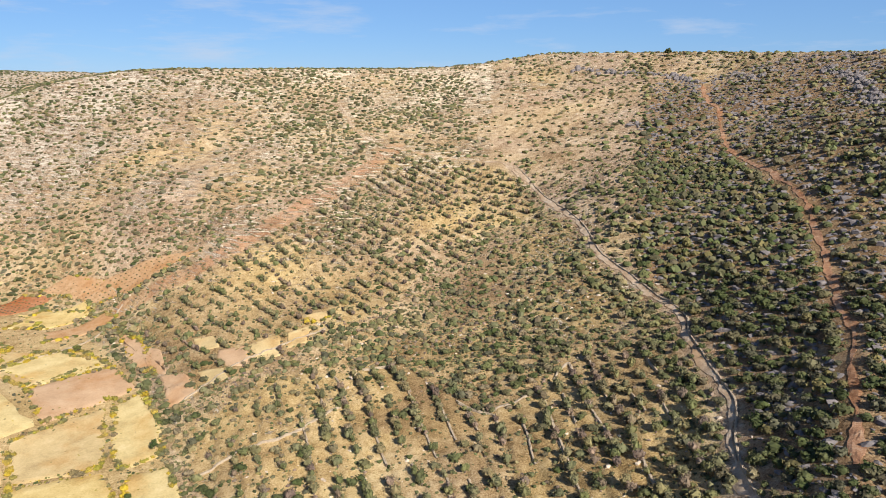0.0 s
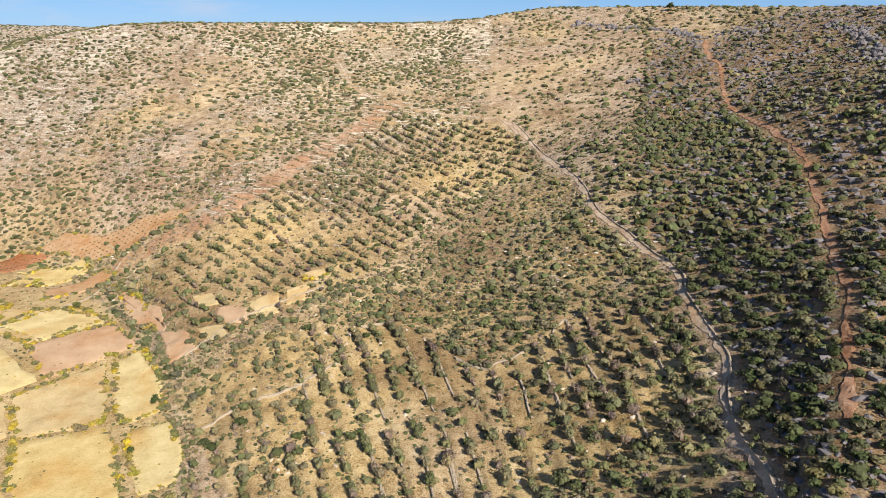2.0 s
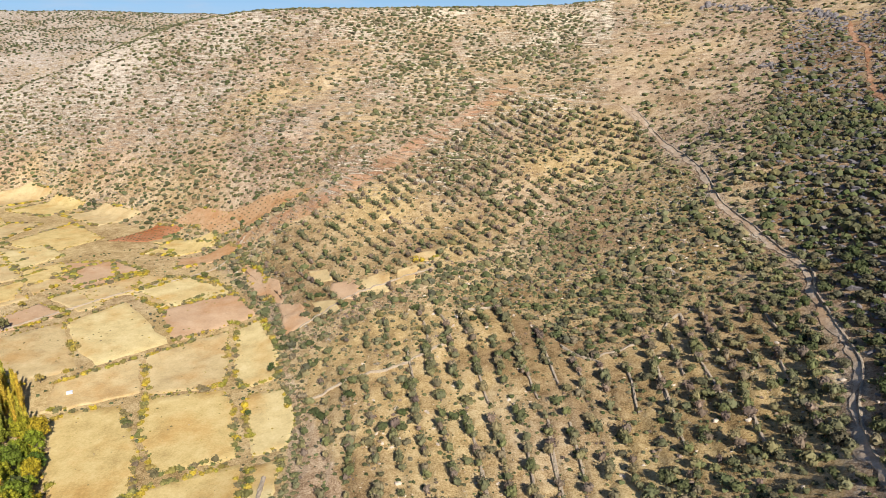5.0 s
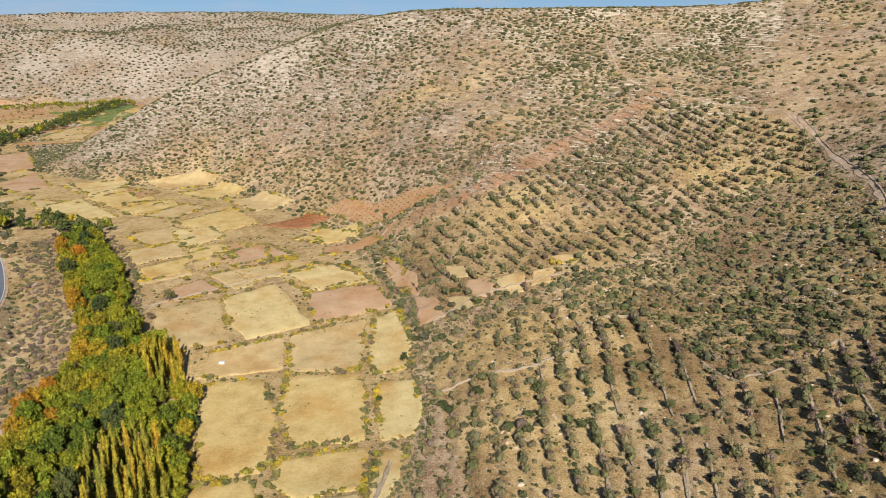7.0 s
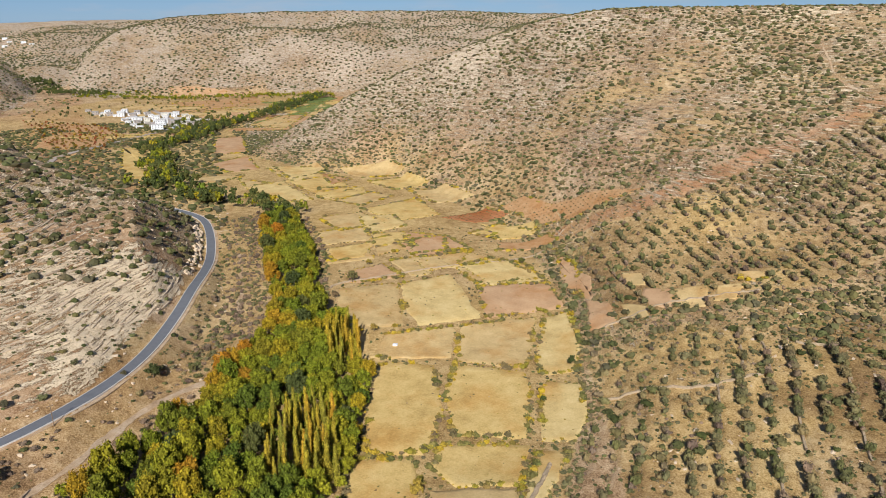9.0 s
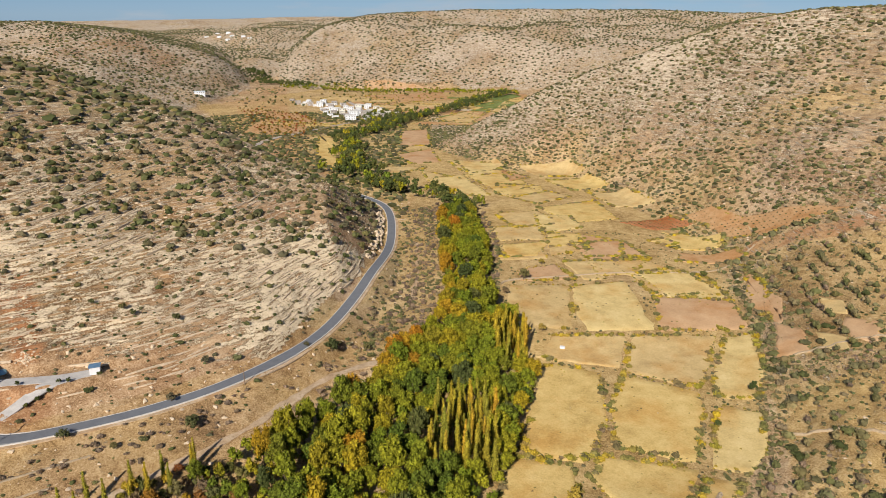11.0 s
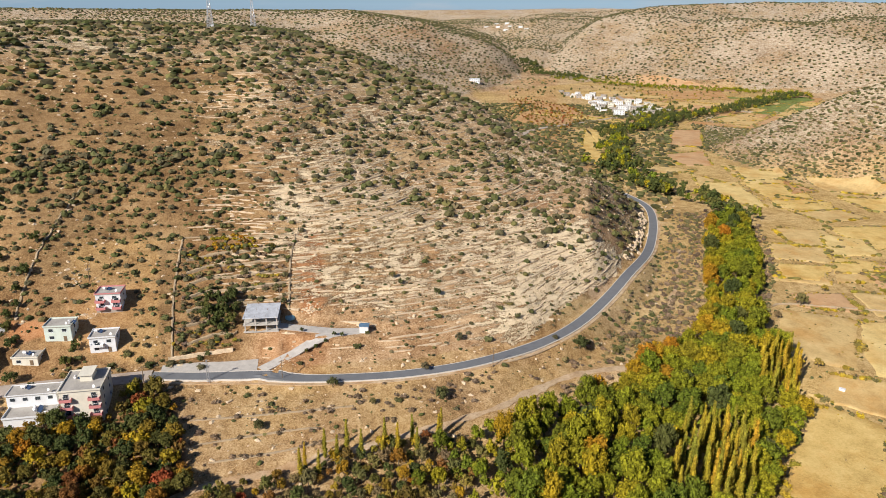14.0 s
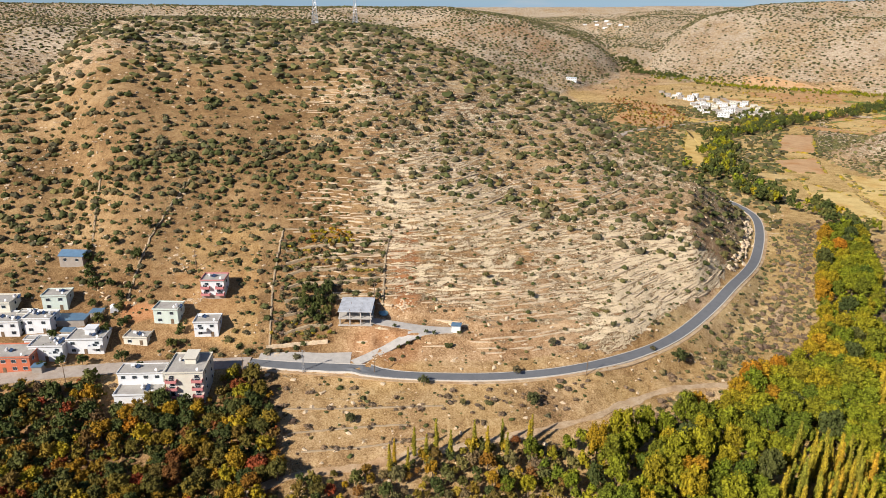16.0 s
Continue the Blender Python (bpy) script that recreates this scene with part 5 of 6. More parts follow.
def crown_proto(seed, lobes_n, radius, height, n, size, low=0.25):
    g = np.random.default_rng(seed)
    lobes = [((0, 0, height * 0.6), (radius * 0.62, radius * 0.62, height * 0.3))]
    for k in range(2 * lobes_n):
        a, tilt = g.uniform(0, 6.283), g.uniform(-0.5, 1.2)
        d = radius * 0.72 * math.cos(tilt)
        q = radius * g.uniform(0.2, 0.36)
        lobes.append(((d * math.cos(a), d * math.sin(a), height * (0.58 + 0.32 * math.sin(tilt))), (q, q, q * g.uniform(0.9, 1.5))))
    core = [blob(1, c, np.array(q) * 0.66, 0.25, g) for c, q in lobes]
    v, f = joined([*core, cards(lobes, n, size, g, (0.62, 1.22))])
    v[:, 2] = np.maximum(v[:, 2], height * low * 0.6)
    return v, f


def poplar_proto(seed, height, radius, n):
    g = np.random.default_rng(seed)
    lobes = []
    for k in range(7):
        u = 0.14 + 0.8 * k / 6
        w = radius * (0.55 + 0.75 * math.sin(3.14 * min(1, u * 0.95 + 0.05)) ** 0.8) * (1.15 - 0.55 * u)
        lobes.append(((g.normal(0, 0.12), g.normal(0, 0.12), height * u), (w, w, height * 0.11)))
    core = [blob(1, c, np.array(q) * [0.72, 0.72, 0.95], 0.15, g) for c, q in lobes]
    return joined([*core, cards(lobes, n, 0.27, g, (0.7, 1.25))])


def crown_meshes(protos, mat, name="crown"):
    out = []
    for v, f in protos:
        me = mesh_from(name, v, f)
        me.materials.append(mat)
        out.append(me)
    return out


BROAD = [crown_proto(200 + s, 9, 3.8, 10.5, 1300, 0.34) for s in range(5)]
BROAD_LIGHT = [crown_proto(205 + s, 6, 3.8, 10.5, 180, 0.65) for s in range(3)]
SMALL = [crown_proto(220 + s, 6, 2.3, 4.6, 340, 0.30) for s in range(4)]
SMALL_LIGHT = [crown_proto(225 + s, 4, 2.3, 4.6, 90, 0.55) for s in range(3)]
POPLAR = [poplar_proto(240 + s, 15.5, 0.95, 800) for s in range(4)]
trunk_big = trunk_mesh("trunk", 7.0, 0.32, 4, 11)
trunk_small = trunk_mesh("trunk", 3.2, 0.16, 3, 12)
bm = bmesh.new()
rod(bm, (0, 0, -0.5), (0, 0, 13.5), 0.2, 0.05, 7)
trunk_poplar = bpy.data.meshes.new("trunk")
bm.to_mesh(trunk_poplar)
bm.free()
trunk_poplar.materials.append(m_bark)
crowns_river = crown_meshes(BROAD, m_river)
crowns_green = crown_meshes(BROAD, m_green)
crowns_amber = crown_meshes(BROAD, m_amber)
crowns_autumn = crown_meshes(BROAD, m_autumn)
crowns_fruit = crown_meshes(SMALL, m_autumn)
crowns_gold = crown_meshes(SMALL, m_amber)
crowns_olive = crown_meshes(SMALL, m_olive)
crowns_oaktree = crown_meshes(SMALL, m_oak)
crowns_yellow = crown_meshes(SMALL, m_hedge)
crowns_poplar = crown_meshes(POPLAR, m_poplar)
crowns_small_green = crown_meshes(SMALL, m_green)


def tree(name, trunk, crown, x, y, s, label, group="", stretch=1.0):
    ob = new(name)
    ob.matrix_basis = Matrix.LocRotScale((x, y, gz(x, y)), Euler((0, 0, rng.random() * 6.28)), (s, s, s * stretch))
    part("trunk", trunk, None, ob)
    part("crown", crown, None, ob)
    return tagged(ob, label, "tree", group)


def pick(seq):
    return seq[int(rng.integers(len(seq)))]


def spread(poly, gap, cap):
    """Places inside a polygon, no two nearer than gap."""
    q = np.array(poly)
    out = []
    for _ in range(cap * 40):
        px, py = rng.uniform(q[:, 0].min(), q[:, 0].max()), rng.uniform(q[:, 1].min(), q[:, 1].max())
        if inside(poly, px, py) and all((px - a) ** 2 + (py - b) ** 2 > gap * gap for a, b in out):
            out.append((px, py))
            if len(out) >= cap:
                break
    return out


def river_edge(px, py):
    """Distance to the upper bank of the wood, where leaves turn first."""
    return float(near_line([(-397, 327), (-310, 256), (-246, 204), (-236, 185), (-228, 160), (-216, 140)], np.array([px]), np.array([py]))[0])


POPLAR_STANDS = [[(-186, 149), (-172, 166), (-141, 137), (-158, 121)], [(-221, 206), (-209, 221), (-183, 196), (-190, 188)]]
for px, py in spread(RIVER_WOOD, 5.3, 300):
    if any(inside(p, px, py) for p in POPLAR_STANDS) or near_line(TRACK, np.array([px]), np.array([py]))[0] < 3.5:
        continue
    if fbm(np.array([px]), np.array([py]), 26, 2, 91)[0] < -0.34:
        continue
    s = rng.uniform(0.85, 1.3)
    if py < 74:
        if rng.random() < 0.7:
            continue
        s *= 0.6
    tall = 1.3 if py < 135 else 1.0
    tree("broadleaf_tree", trunk_big, pick(crowns_amber if river_edge(px, py) < rng.normal(5, 5) or rng.random() < 0.02 else crowns_river if rng.random() < 0.95 else crowns_green), px, py, s, "leafy riverside tree turning yellow in autumn", "riverside trees", tall * rng.uniform(0.85, 1.15))
for stand, cap in zip(POPLAR_STANDS, (60, 26)):
    for px, py in spread(stand, 2.7, cap):
        tree("poplar", trunk_poplar, pick(crowns_poplar), px, py, rng.uniform(0.7, 1.15), "tall slim poplar with yellow autumn leaves", "poplars")
for px, py in spread([(-209, 20), (-207, 66), (-198, 60), (-199, 10)], 4, 14):
    tree("poplar", trunk_poplar, pick(crowns_poplar), px, py, rng.uniform(0.5, 0.8), "slim yellow-green poplar beside the track", "poplars")
for px, py in spread([(-207, -14), (-203, 20), (-206, 60), (-196, 76), (-176, 60), (-184, 10), (-186, -16)], 3.0, 130):
    if near_line(TRACK, np.array([px]), np.array([py]))[0] < 3:
        continue
    k = rng.random()
    tree("broadleaf_tree", trunk_small, pick(crowns_fruit if k < 0.4 else crowns_small_green if k < 0.6 else crowns_yellow), px, py, rng.uniform(0.5, 1.25), "small riverside tree in mixed autumn leaf", "trees along the track", rng.uniform(0.85, 1.2))
for px, py in spread(DARK_GARDEN, 3.6, 300):
    if near_line(STREET, np.array([px]), np.array([py]))[0] < 7 or np.hypot(px + 254, py + 51) < 10 or np.hypot(px + 256, py + 71) < 9.5:
        continue
    if fbm(np.array([px]), np.array([py]), 22, 2, 93)[0] < -0.45:
        continue
    if px < -232 and rng.random() < 0.5 or py < -85 and rng.random() < 0.35:
        crown, label = pick(crowns_small_green), "dark green garden tree below the village street"
    else:
        crown, label = pick(crowns_gold if rng.random() < 0.3 else crowns_fruit), "fruit tree in orange and green autumn leaf"
    if py > -70 and rng.random() < 0.62:
        tree("garden_tree", trunk_big, pick(crowns_autumn if rng.random() < 0.85 else crowns_green), px, py, rng.uniform(0.55, 0.95), "tall fruit tree in orange and green autumn leaf", "garden trees", rng.uniform(0.7, 0.95))
    else:
        tree("garden_tree", trunk_small, crown, px, py, rng.uniform(0.8, 1.7), label, "garden trees")
q = np.array(spread(RIVER_WOOD, 4.4, 420))
q = q[(near_line(TRACK, q[:, 0], q[:, 1]) > 4) & (q[:, 1] > 62)]
scattered("riverside_trees", [(v / 10.0, f) for v, f in BROAD_LIGHT], q[:, 0], q[:, 1], rng.uniform(4.5, 8.0, len(q)), m_river, "lower trees filling the riverside wood", "trees", sink=0)
q = np.array(spread(DARK_GARDEN, 2.6, 620))
q = q[clear(q[:, 0], q[:, 1]) & (fbm(q[:, 0], q[:, 1], 22, 2, 93) > -0.45)]
kind = rng.random(len(q))
for lo, hi, mat, label in ((0, 0.42, m_green, "dark green small trees filling the gardens below the street"), (0.42, 1, m_autumn, "orange and yellow small trees filling the gardens")):
    k = (kind >= lo) & (kind < hi)
    scattered("garden_trees", [(v / 4.6, f) for v, f in SMALL_LIGHT], q[k, 0], q[k, 1], rng.uniform(2.6, 4.8, k.sum()), mat, label, "trees", sink=0)
# dotted trees beside the road and on the lower slope
for px, py, s in ((-239, 33, 1.0), (-240, 69, 0.9), (-246, 140, 1.5), (-242, 155, 0.9), (-227, 45, 0.6), (-226, 5, 0.9), (-223, 70, 1.3), (-250, 130, 0.6), (-283, 88, 0.9), (-298, 72, 0.8), (-292, 74, 0.7), (-305, 62, 0.6), (-268, 140, 0.6), (-262, 118, 0.7), (-254, 88, 0.8)):
    tree("oak_tree", trunk_small, pick(crowns_oaktree), px, py, s, "round dark green oak on the dry slope", "oaks by the road", 0.85)
# terraced garden by the unfinished house
for k in range(9):
    for j in range(8):
        px, py = -276 - 7.2 * k + rng.normal(0, 0.8), -18 + 6.0 * j + rng.normal(0, 1.3) + 0.6 * k
        if inside(GARDEN, px, py) and rng.random() < 0.55 and np.hypot(px + 282, py - 12) > 11:
            tree("garden_tree", trunk_small, pick(crowns_olive if k < 7 else crowns_fruit), px, py, rng.uniform(0.45, 0.8), "low fruit tree on a narrow garden terrace", "terrace garden trees", 0.8)
for px, py in spread([(-300, -9), (-300, 3), (-280, 4), (-280, -8)], 3.2, 14):
    tree("garden_tree", trunk_small, pick(crowns_small_green), px, py, rng.uniform(0.8, 1.25), "dense dark green tree beside the unfinished house", "terrace garden trees", 1.15)
for px, py in ((-265, 42), (-266, 39), (-264, 35), (-262.5, 31), (-260.5, 27), (-272, 27)):
    tree("young_tree", trunk_small, pick(crowns_small_green), px, py, 0.42, "small round evergreen planted along the driveway", "driveway trees")
# village trees
for px, py in ((-268, -70), (-276, -78), (-278, -100), (-276, -92), (-292, -80), (-300, -82), (-314, -88), (-318, -95), (-322, -98), (-310, -80), (-290, -106), (-283, -106), (-275, -106), (-296, -90), (-330, -96), (-338, -90), (-306, -94), (-340, -102), (-333, -101), (-326, -99), (-316, -96), (-345, -76), (-327, -79), (-318, -81), (-306, -83), (-290, -86), (-284, -88), (-279, -60), (-285, -57)):
    tree("garden_tree", trunk_small, pick(crowns_small_green), px, py, rng.uniform(0.7, 1.2), "green garden tree between village houses", "village trees")
# valley trees further off
FAR_BANK = smooth_line([(-395, 345), (-440, 362), (-490, 345), (-560, 365), (-624, 397), (-710, 455), (-788, 502), (-830, 578), (-890, 660), (-925, 720), (-950, 811), (-1019, 945), (-1069, 1080)], 7)
FAR_T = [crown_proto(260 + s, 5, 0.42, 1.0, 60, 0.08, 0.05) for s in range(4)]
q = np.concatenate([FAR_BANK + rng.normal(0, 9, FAR_BANK.shape) for _ in range(4)] + [np.array(spread([(-1000, 680), (-960, 640), (-860, 560), (-800, 570), (-900, 700), (-960, 760)], 11, 70))])
green = rng.random(len(q)) < 0.75
scattered("riverside_trees", FAR_T, q[green, 0], q[green, 1], rng.uniform(7, 13, green.sum()), m_green, "belt of dark green trees along the far river", "trees", sink=0)
scattered("riverside_trees", FAR_T, q[~green, 0], q[~green, 1], rng.uniform(7, 13, (~green).sum()), m_river, "yellowing trees along the far river", "trees", sink=0)
q = smooth_line([(-1500, 800), (-1400, 850), (-1300, 900), (-1180, 1010), (-1100, 1100)], 6)
q = np.concatenate([q + rng.normal(0, 16, q.shape) for _ in range(4)])
scattered("riverside_trees", FAR_T, q[:, 0], q[:, 1], rng.uniform(5, 9, len(q)), m_river, "autumn trees at the foot of the far hills", "trees", sink=0)
q = smooth_line([(-1800, 850), (-1730, 840), (-1640, 810), (-1540, 810), (-1480, 830)], 7)
q = np.concatenate([q + rng.normal(0, 11, q.shape) for _ in range(3)])
scattered("riverside_trees", FAR_T, q[:, 0], q[:, 1], rng.uniform(8, 14, len(q)), m_green, "dark green trees in the mouth of the gorge", "trees", sink=0)
q = np.array(spread([(-1240, 550), (-1060, 590), (-930, 545), (-820, 440), (-900, 430)], 8, 220))
scattered("orchard_trees", FAR_T, q[:, 0], q[:, 1], rng.uniform(3, 6, len(q)), m_autumn, "orange autumn trees in a far orchard", "orchard", rng.uniform(0.1, 0.6, len(q)), sink=0)
tree("oak_tree", trunk_small, pick(crowns_oaktree), 212, 689, 1.5, "lone round oak on the bare hill crest")
for px, py, s in ((-258, 272, 1.6), (-195, 352, 1.0), (-270, 300, 0.8), (-118, 148, 1.2), (-102, 140, 0.9), (-116, 256, 0.9), (-112, 222, 0.7), (-250, 250, 0.9), (-206, 230, 0.9), (-210, 224, 0.8)):
    tree("field_tree", trunk_small, pick(crowns_yellow if rng.random() < 0.6 else crowns_small_green), px, py, s, "small tree at a field edge turning yellow", "field trees")

# ---- hedges on the field edges ----
HEDGE_S = [shrub_proto(s, 40, 0.95) for s in range(51, 55)]
for pts, dense in FIELD_EDGES:
    if not dense:
        continue
    dense = min(1.0, dense + 0.25)
    hx, hy = [], []
    for (ax, ay), (bx, by) in zip(pts, pts[1:] + pts[:1]):
        n = int(math.hypot(bx - ax, by - ay) / 1.7)
        if rng.random() > 0.25 + dense * 0.75:
            continue
        for u in np.arange(n) / max(n, 1):
            if vnoise(np.array([ax + u * (bx - ax)]) / 6, np.array([ay + u * (by - ay)]) / 6, 95)[0] + 0.5 < 0.25 + dense * 0.55:
                hx.append(ax + u * (bx - ax) + rng.normal(0, 0.6))
                hy.append(ay + u * (by - ay) + rng.normal(0, 0.6))
    if len(hx) > 3:
        hx, hy = np.array(hx), np.array(hy)
        big = vnoise(hx / 14, hy / 14, 97) > -0.05
        sizes = np.where(big, rng.uniform(1.2, 2.3, len(hx)), rng.uniform(0.45, 1.1, len(hx)))
        ob = scattered("hedge", HEDGE_S if np.hypot(hx[0], hy[0]) < 420 else FAR_S, hx, hy, sizes, m_hedge, "scrubby hedge in autumn yellow along a field edge", "hedge", (vnoise(hx / 9, hy / 9, 98) + 0.5 + rng.normal(0, 0.06, len(hx))) % 1.0)
# scrub between orchard and fields
x, y = strew(2.4, -200, -60, 120, 380)
line = [(-78, 140), (-86, 190), (-98, 225), (-107, 250), (-118, 282), (-136, 316), (-150, 330), (-166, 358)]
d = near_line(line, x, y)
go = (d < 7) & (rng.random(len(x)) < 0.75) & ~in_field(x, y)
scattered("thicket", HEDGE_S, x[go], y[go], rng.uniform(0.7, 1.8, go.sum()), m_olive, "grey-green thicket between fields and orchard", "thicket")
# bushes by the river and below the road
x, y = strew(3.0, -420, -190, 60, 360)
r, th, u1, u2, u3 = zones(x, y)
road_d, wood = near_line(ROAD, x, y), inside(RIVER_WOOD, x, y)
below = (near_line(smooth_line(ROAD).tolist(), x, y) < 70) & (u1 < -0.02) & ~wood & (th < 62) & (road_d > 7) & (near_line(TRACK, x, y) > 4)
clump = fbm(x, y, 16, 3, 106)
go = below & (rng.random(len(x)) < (0.62 + 1.1 * clump) * sstep(5, 26, road_d))
scattered("thicket", HEDGE_S, x[go], y[go], rng.uniform(0.6, 2.3, go.sum()), m_twig, "brown and grey thicket on the bank below the road", "thicket")
go = below & (rng.random(len(x)) < (0.45 - 0.9 * clump) * sstep(5, 26, road_d))
scattered("thicket", HEDGE_S, x[go], y[go], rng.uniform(0.8, 2.3, go.sum()), m_olive, "olive-green bushes on the bank below the road", "thicket")
go = wood & (rng.random(len(x)) < 0.35)
scattered("undergrowth", HEDGE_S, x[go], y[go], rng.uniform(0.6, 1.4, go.sum()), m_hedge, "yellowing undergrowth beneath the riverside trees", "undergrowth")
# vines in rows on the red plots
vx, vy = [], []
for pts in ([(-296, 412), (-279, 447), (-252, 436), (-267, 414)], [(-276, 452), (-261, 453), (-234, 437), (-248, 436)], [(-242, 432), (-220, 433), (-197, 411), (-214, 412)], [(-218, 434), (-189, 433), (-150, 423), (-190, 407)]):
    q = np.array(pts, float)
    ax = (q[1] - q[0]) / np.hypot(*(q[1] - q[0]))
    bx = np.array([ax[1], -ax[0]])
    for i in np.arange(-40, 90, 3.4):
        for j in np.arange(-20, 60, 3.4):
            c = q[0] + ax * i + bx * j
            if inside(pts, c[0], c[1]):
                vx.append(c[0] + rng.normal(0, 0.2))
                vy.append(c[1] + rng.normal(0, 0.2))
scattered("vines", FAR_S, np.array(vx), np.array(vy), rng.uniform(0.5, 0.85, len(vx)), m_oak, "low vine stocks in rows on red earth", "vines", sink=-0.2)
x, y = strew(2.6, -262, -170, -132, -16)
go = inside(DARK_GARDEN, x, y) & clear(x, y) & (rng.random(len(x)) < 0.55)
scattered("undergrowth", HEDGE_S, x[go], y[go], rng.uniform(0.6, 1.6, go.sum()), m_green, "dark green bushes between the garden trees", "undergrowth")
go = inside(DARK_GARDEN, x, y) & clear(x, y) & (rng.random(len(x)) < 0.5)
scattered("undergrowth", HEDGE_S, x[go], y[go], rng.uniform(0.5, 1.7, go.sum()), m_autumn, "mixed low bushes between the garden trees", "undergrowth")

# bushes in rows on the garden terraces and on the low banks below the road
bx, by = [], []
for (ax, ay), (cx, cy), keep in (((-334, -16), (-326, 30), 0.5), ((-329, -16), (-319, 28), 0.7), ((-323, -18), (-312, 26), 0.6), ((-317, -20), (-306, 25), 0.75), ((-310, -19), (-300, 24), 0.6), ((-303, -18), (-299, 6), 0.8), ((-295, -18), (-292, 4), 0.8), ((-289, -19), (-286, 2), 0.6), ((-284, -20), (-281, 0), 0.8), ((-279, -22), (-274, 0), 0.7)):
    n = int(math.hypot(cx - ax, cy - ay) / 1.3)
    for u in np.linspace(0, 1, n):
        if vnoise(np.array([(ax + u * (cx - ax)) / 3]), np.array([(ay + u * (cy - ay)) / 5]), 101)[0] + 0.5 < keep + 0.3:
            bx.append(ax + u * (cx - ax) + rng.normal(0, 0.7))
            by.append(ay + u * (cy - ay) + rng.normal(0, 0.5))
bx, by = np.array(bx), np.array(by)
kind = vnoise(bx / 6, by / 6, 102) + 0.5
sz = rng.uniform(0.7, 1.9, len(bx))
for lo, hi, mat, label in ((0.0, 0.45, m_oak, "dark green bushes in rows on garden terraces"), (0.45, 0.65, m_twig, "brown leafless bushes in rows on garden terraces"), (0.65, 1.01, m_hedge, "yellowing bushes in rows on garden terraces")):
    g = (kind >= lo) & (kind < hi)
    scattered("bushes", HEDGE_S, bx[g], by[g], sz[g], mat, label, "bushes")
x, y = strew(1.6, -345, -325, -6, 20)
go = inside([(-341, -3), (-338, 14), (-329, 17), (-331, -2)], x, y) & (rng.random(len(x)) < 0.5)
scattered("bushes", HEDGE_S, x[go], y[go], rng.uniform(0.9, 2.0, go.sum()), m_amber, "clump of yellow autumn bushes above the garden", "bushes")
bx, by = [], []
for line in ([(-237, -17), (-232, 11), (-228, 38)], [(-225, -15), (-223, 10), (-221, 24)], [(-244, -12), (-241, 6)], [(-216, -12), (-214, 10), (-214, 30)], [(-229, 40), (-228, 70), (-232, 96)]):
    for c in smooth_line(line, 2.0):
        if vnoise(np.array([c[0] / 4]), np.array([c[1] / 4]), 103)[0] > -0.08:
            bx.append(c[0] + rng.normal(0, 0.9))
            by.append(c[1] + rng.normal(0, 0.9))
scattered("bushes", HEDGE_S, np.array(bx), np.array(by), rng.uniform(0.7, 1.6, len(bx)), m_twig, "brown leafless bushes along low banks below the road", "bushes")
# hedge lines between the village plots
for line in ([(-388, -104), (-362, -102), (-345, -101), (-319, -97)], [(-383, -62), (-361, -69), (-333, -78), (-315, -81), (-297, -84), (-283, -87)], [(-268, -62), (-276, -59), (-294, -57)]):
    c = smooth_line(line, 1.6)
    c = c[vnoise(c[:, 0] / 7, c[:, 1] / 7, 104) > -0.15] 
    c = c + rng.normal(0, 0.9, c.shape)
    scattered("hedge", HEDGE_S, c[:, 0], c[:, 1], rng.uniform(0.6, 1.5, len(c)), m_oak, "scrubby dark hedge along a village plot", "hedge")

# trees scattered between the far fields and round the far village
q = np.array(spread([(-1420, 600), (-1100, 610), (-960, 570), (-860, 560), (-900, 700), (-1000, 760), (-1150, 1080), (-1300, 1000), (-1500, 820)], 17, 260))
q = q[fbm(q[:, 0], q[:, 1], 120, 2, 105) > -0.1]
half = rng.random(len(q)) < 0.5
scattered("valley_trees", FAR_T, q[half, 0], q[half, 1], rng.uniform(4, 8.5, half.sum()), m_green, "dark green trees round the far village and fields", "trees", sink=0)
scattered("valley_trees", FAR_T, q[~half, 0], q[~half, 1], rng.uniform(3.5, 7, (~half).sum()), m_hedge, "yellowing trees between the far fields", "trees", sink=0)

# ---- buildings ----
STOREY = 3.0
GARDEN_WALLS = []


def shared(name, bm, mat):
    me = bpy.data.meshes.new(name)
    bm.to_mesh(me)
    bm.free()
    me.materials.append(mat)
    return me


bm = boxes((0.0, 0.1, -0.75, 0.75, 0.0, 1.4))
front = max(bm.faces, key=lambda q: q.calc_center_median().x)
bmesh.ops.inset_individual(bm, faces=[front], thickness=0.1)
bmesh.ops.translate(bm, verts=front.verts, vec=(-0.08, 0, 0))
win_frame = shared("window_frame", bm, m_white)
win_pane = shared("pane", boxes((0.024, 0.05, -0.65, 0.65, 0.1, 1.3)), m_glass)
door_mesh = shared("door", boxes((0.0, 0.08, -0.6, 0.6, 0.0, 2.1), (0.08, 0.11, -0.45, 0.45, 0.3, 1.9)), m_wood)
bm = bmesh.new()
rod(bm, (-0.8, 0, 0.75), (0.8, 0, 0.75), 0.5, seg=12)
for k in (-0.5, 0.5):
    box(bm, k - 0.06, k + 0.06, -0.4, 0.4, 0, 0.4)
tank_mesh = shared("water_tank", bm, m_tank)
bm = bmesh.new()
rod(bm, (0, 0, 0), (0, 0, 1.0), 0.05)
bmesh.ops.create_cone(bm, cap_ends=True, segments=14, radius1=0.1, radius2=0.55, depth=0.25, matrix=Matrix.Translation((0.15, 0, 1.1)) @ Matrix.Rotation(1.1, 4, "Y"))
dish_mesh = shared("satellite_dish", bm, m_tank)
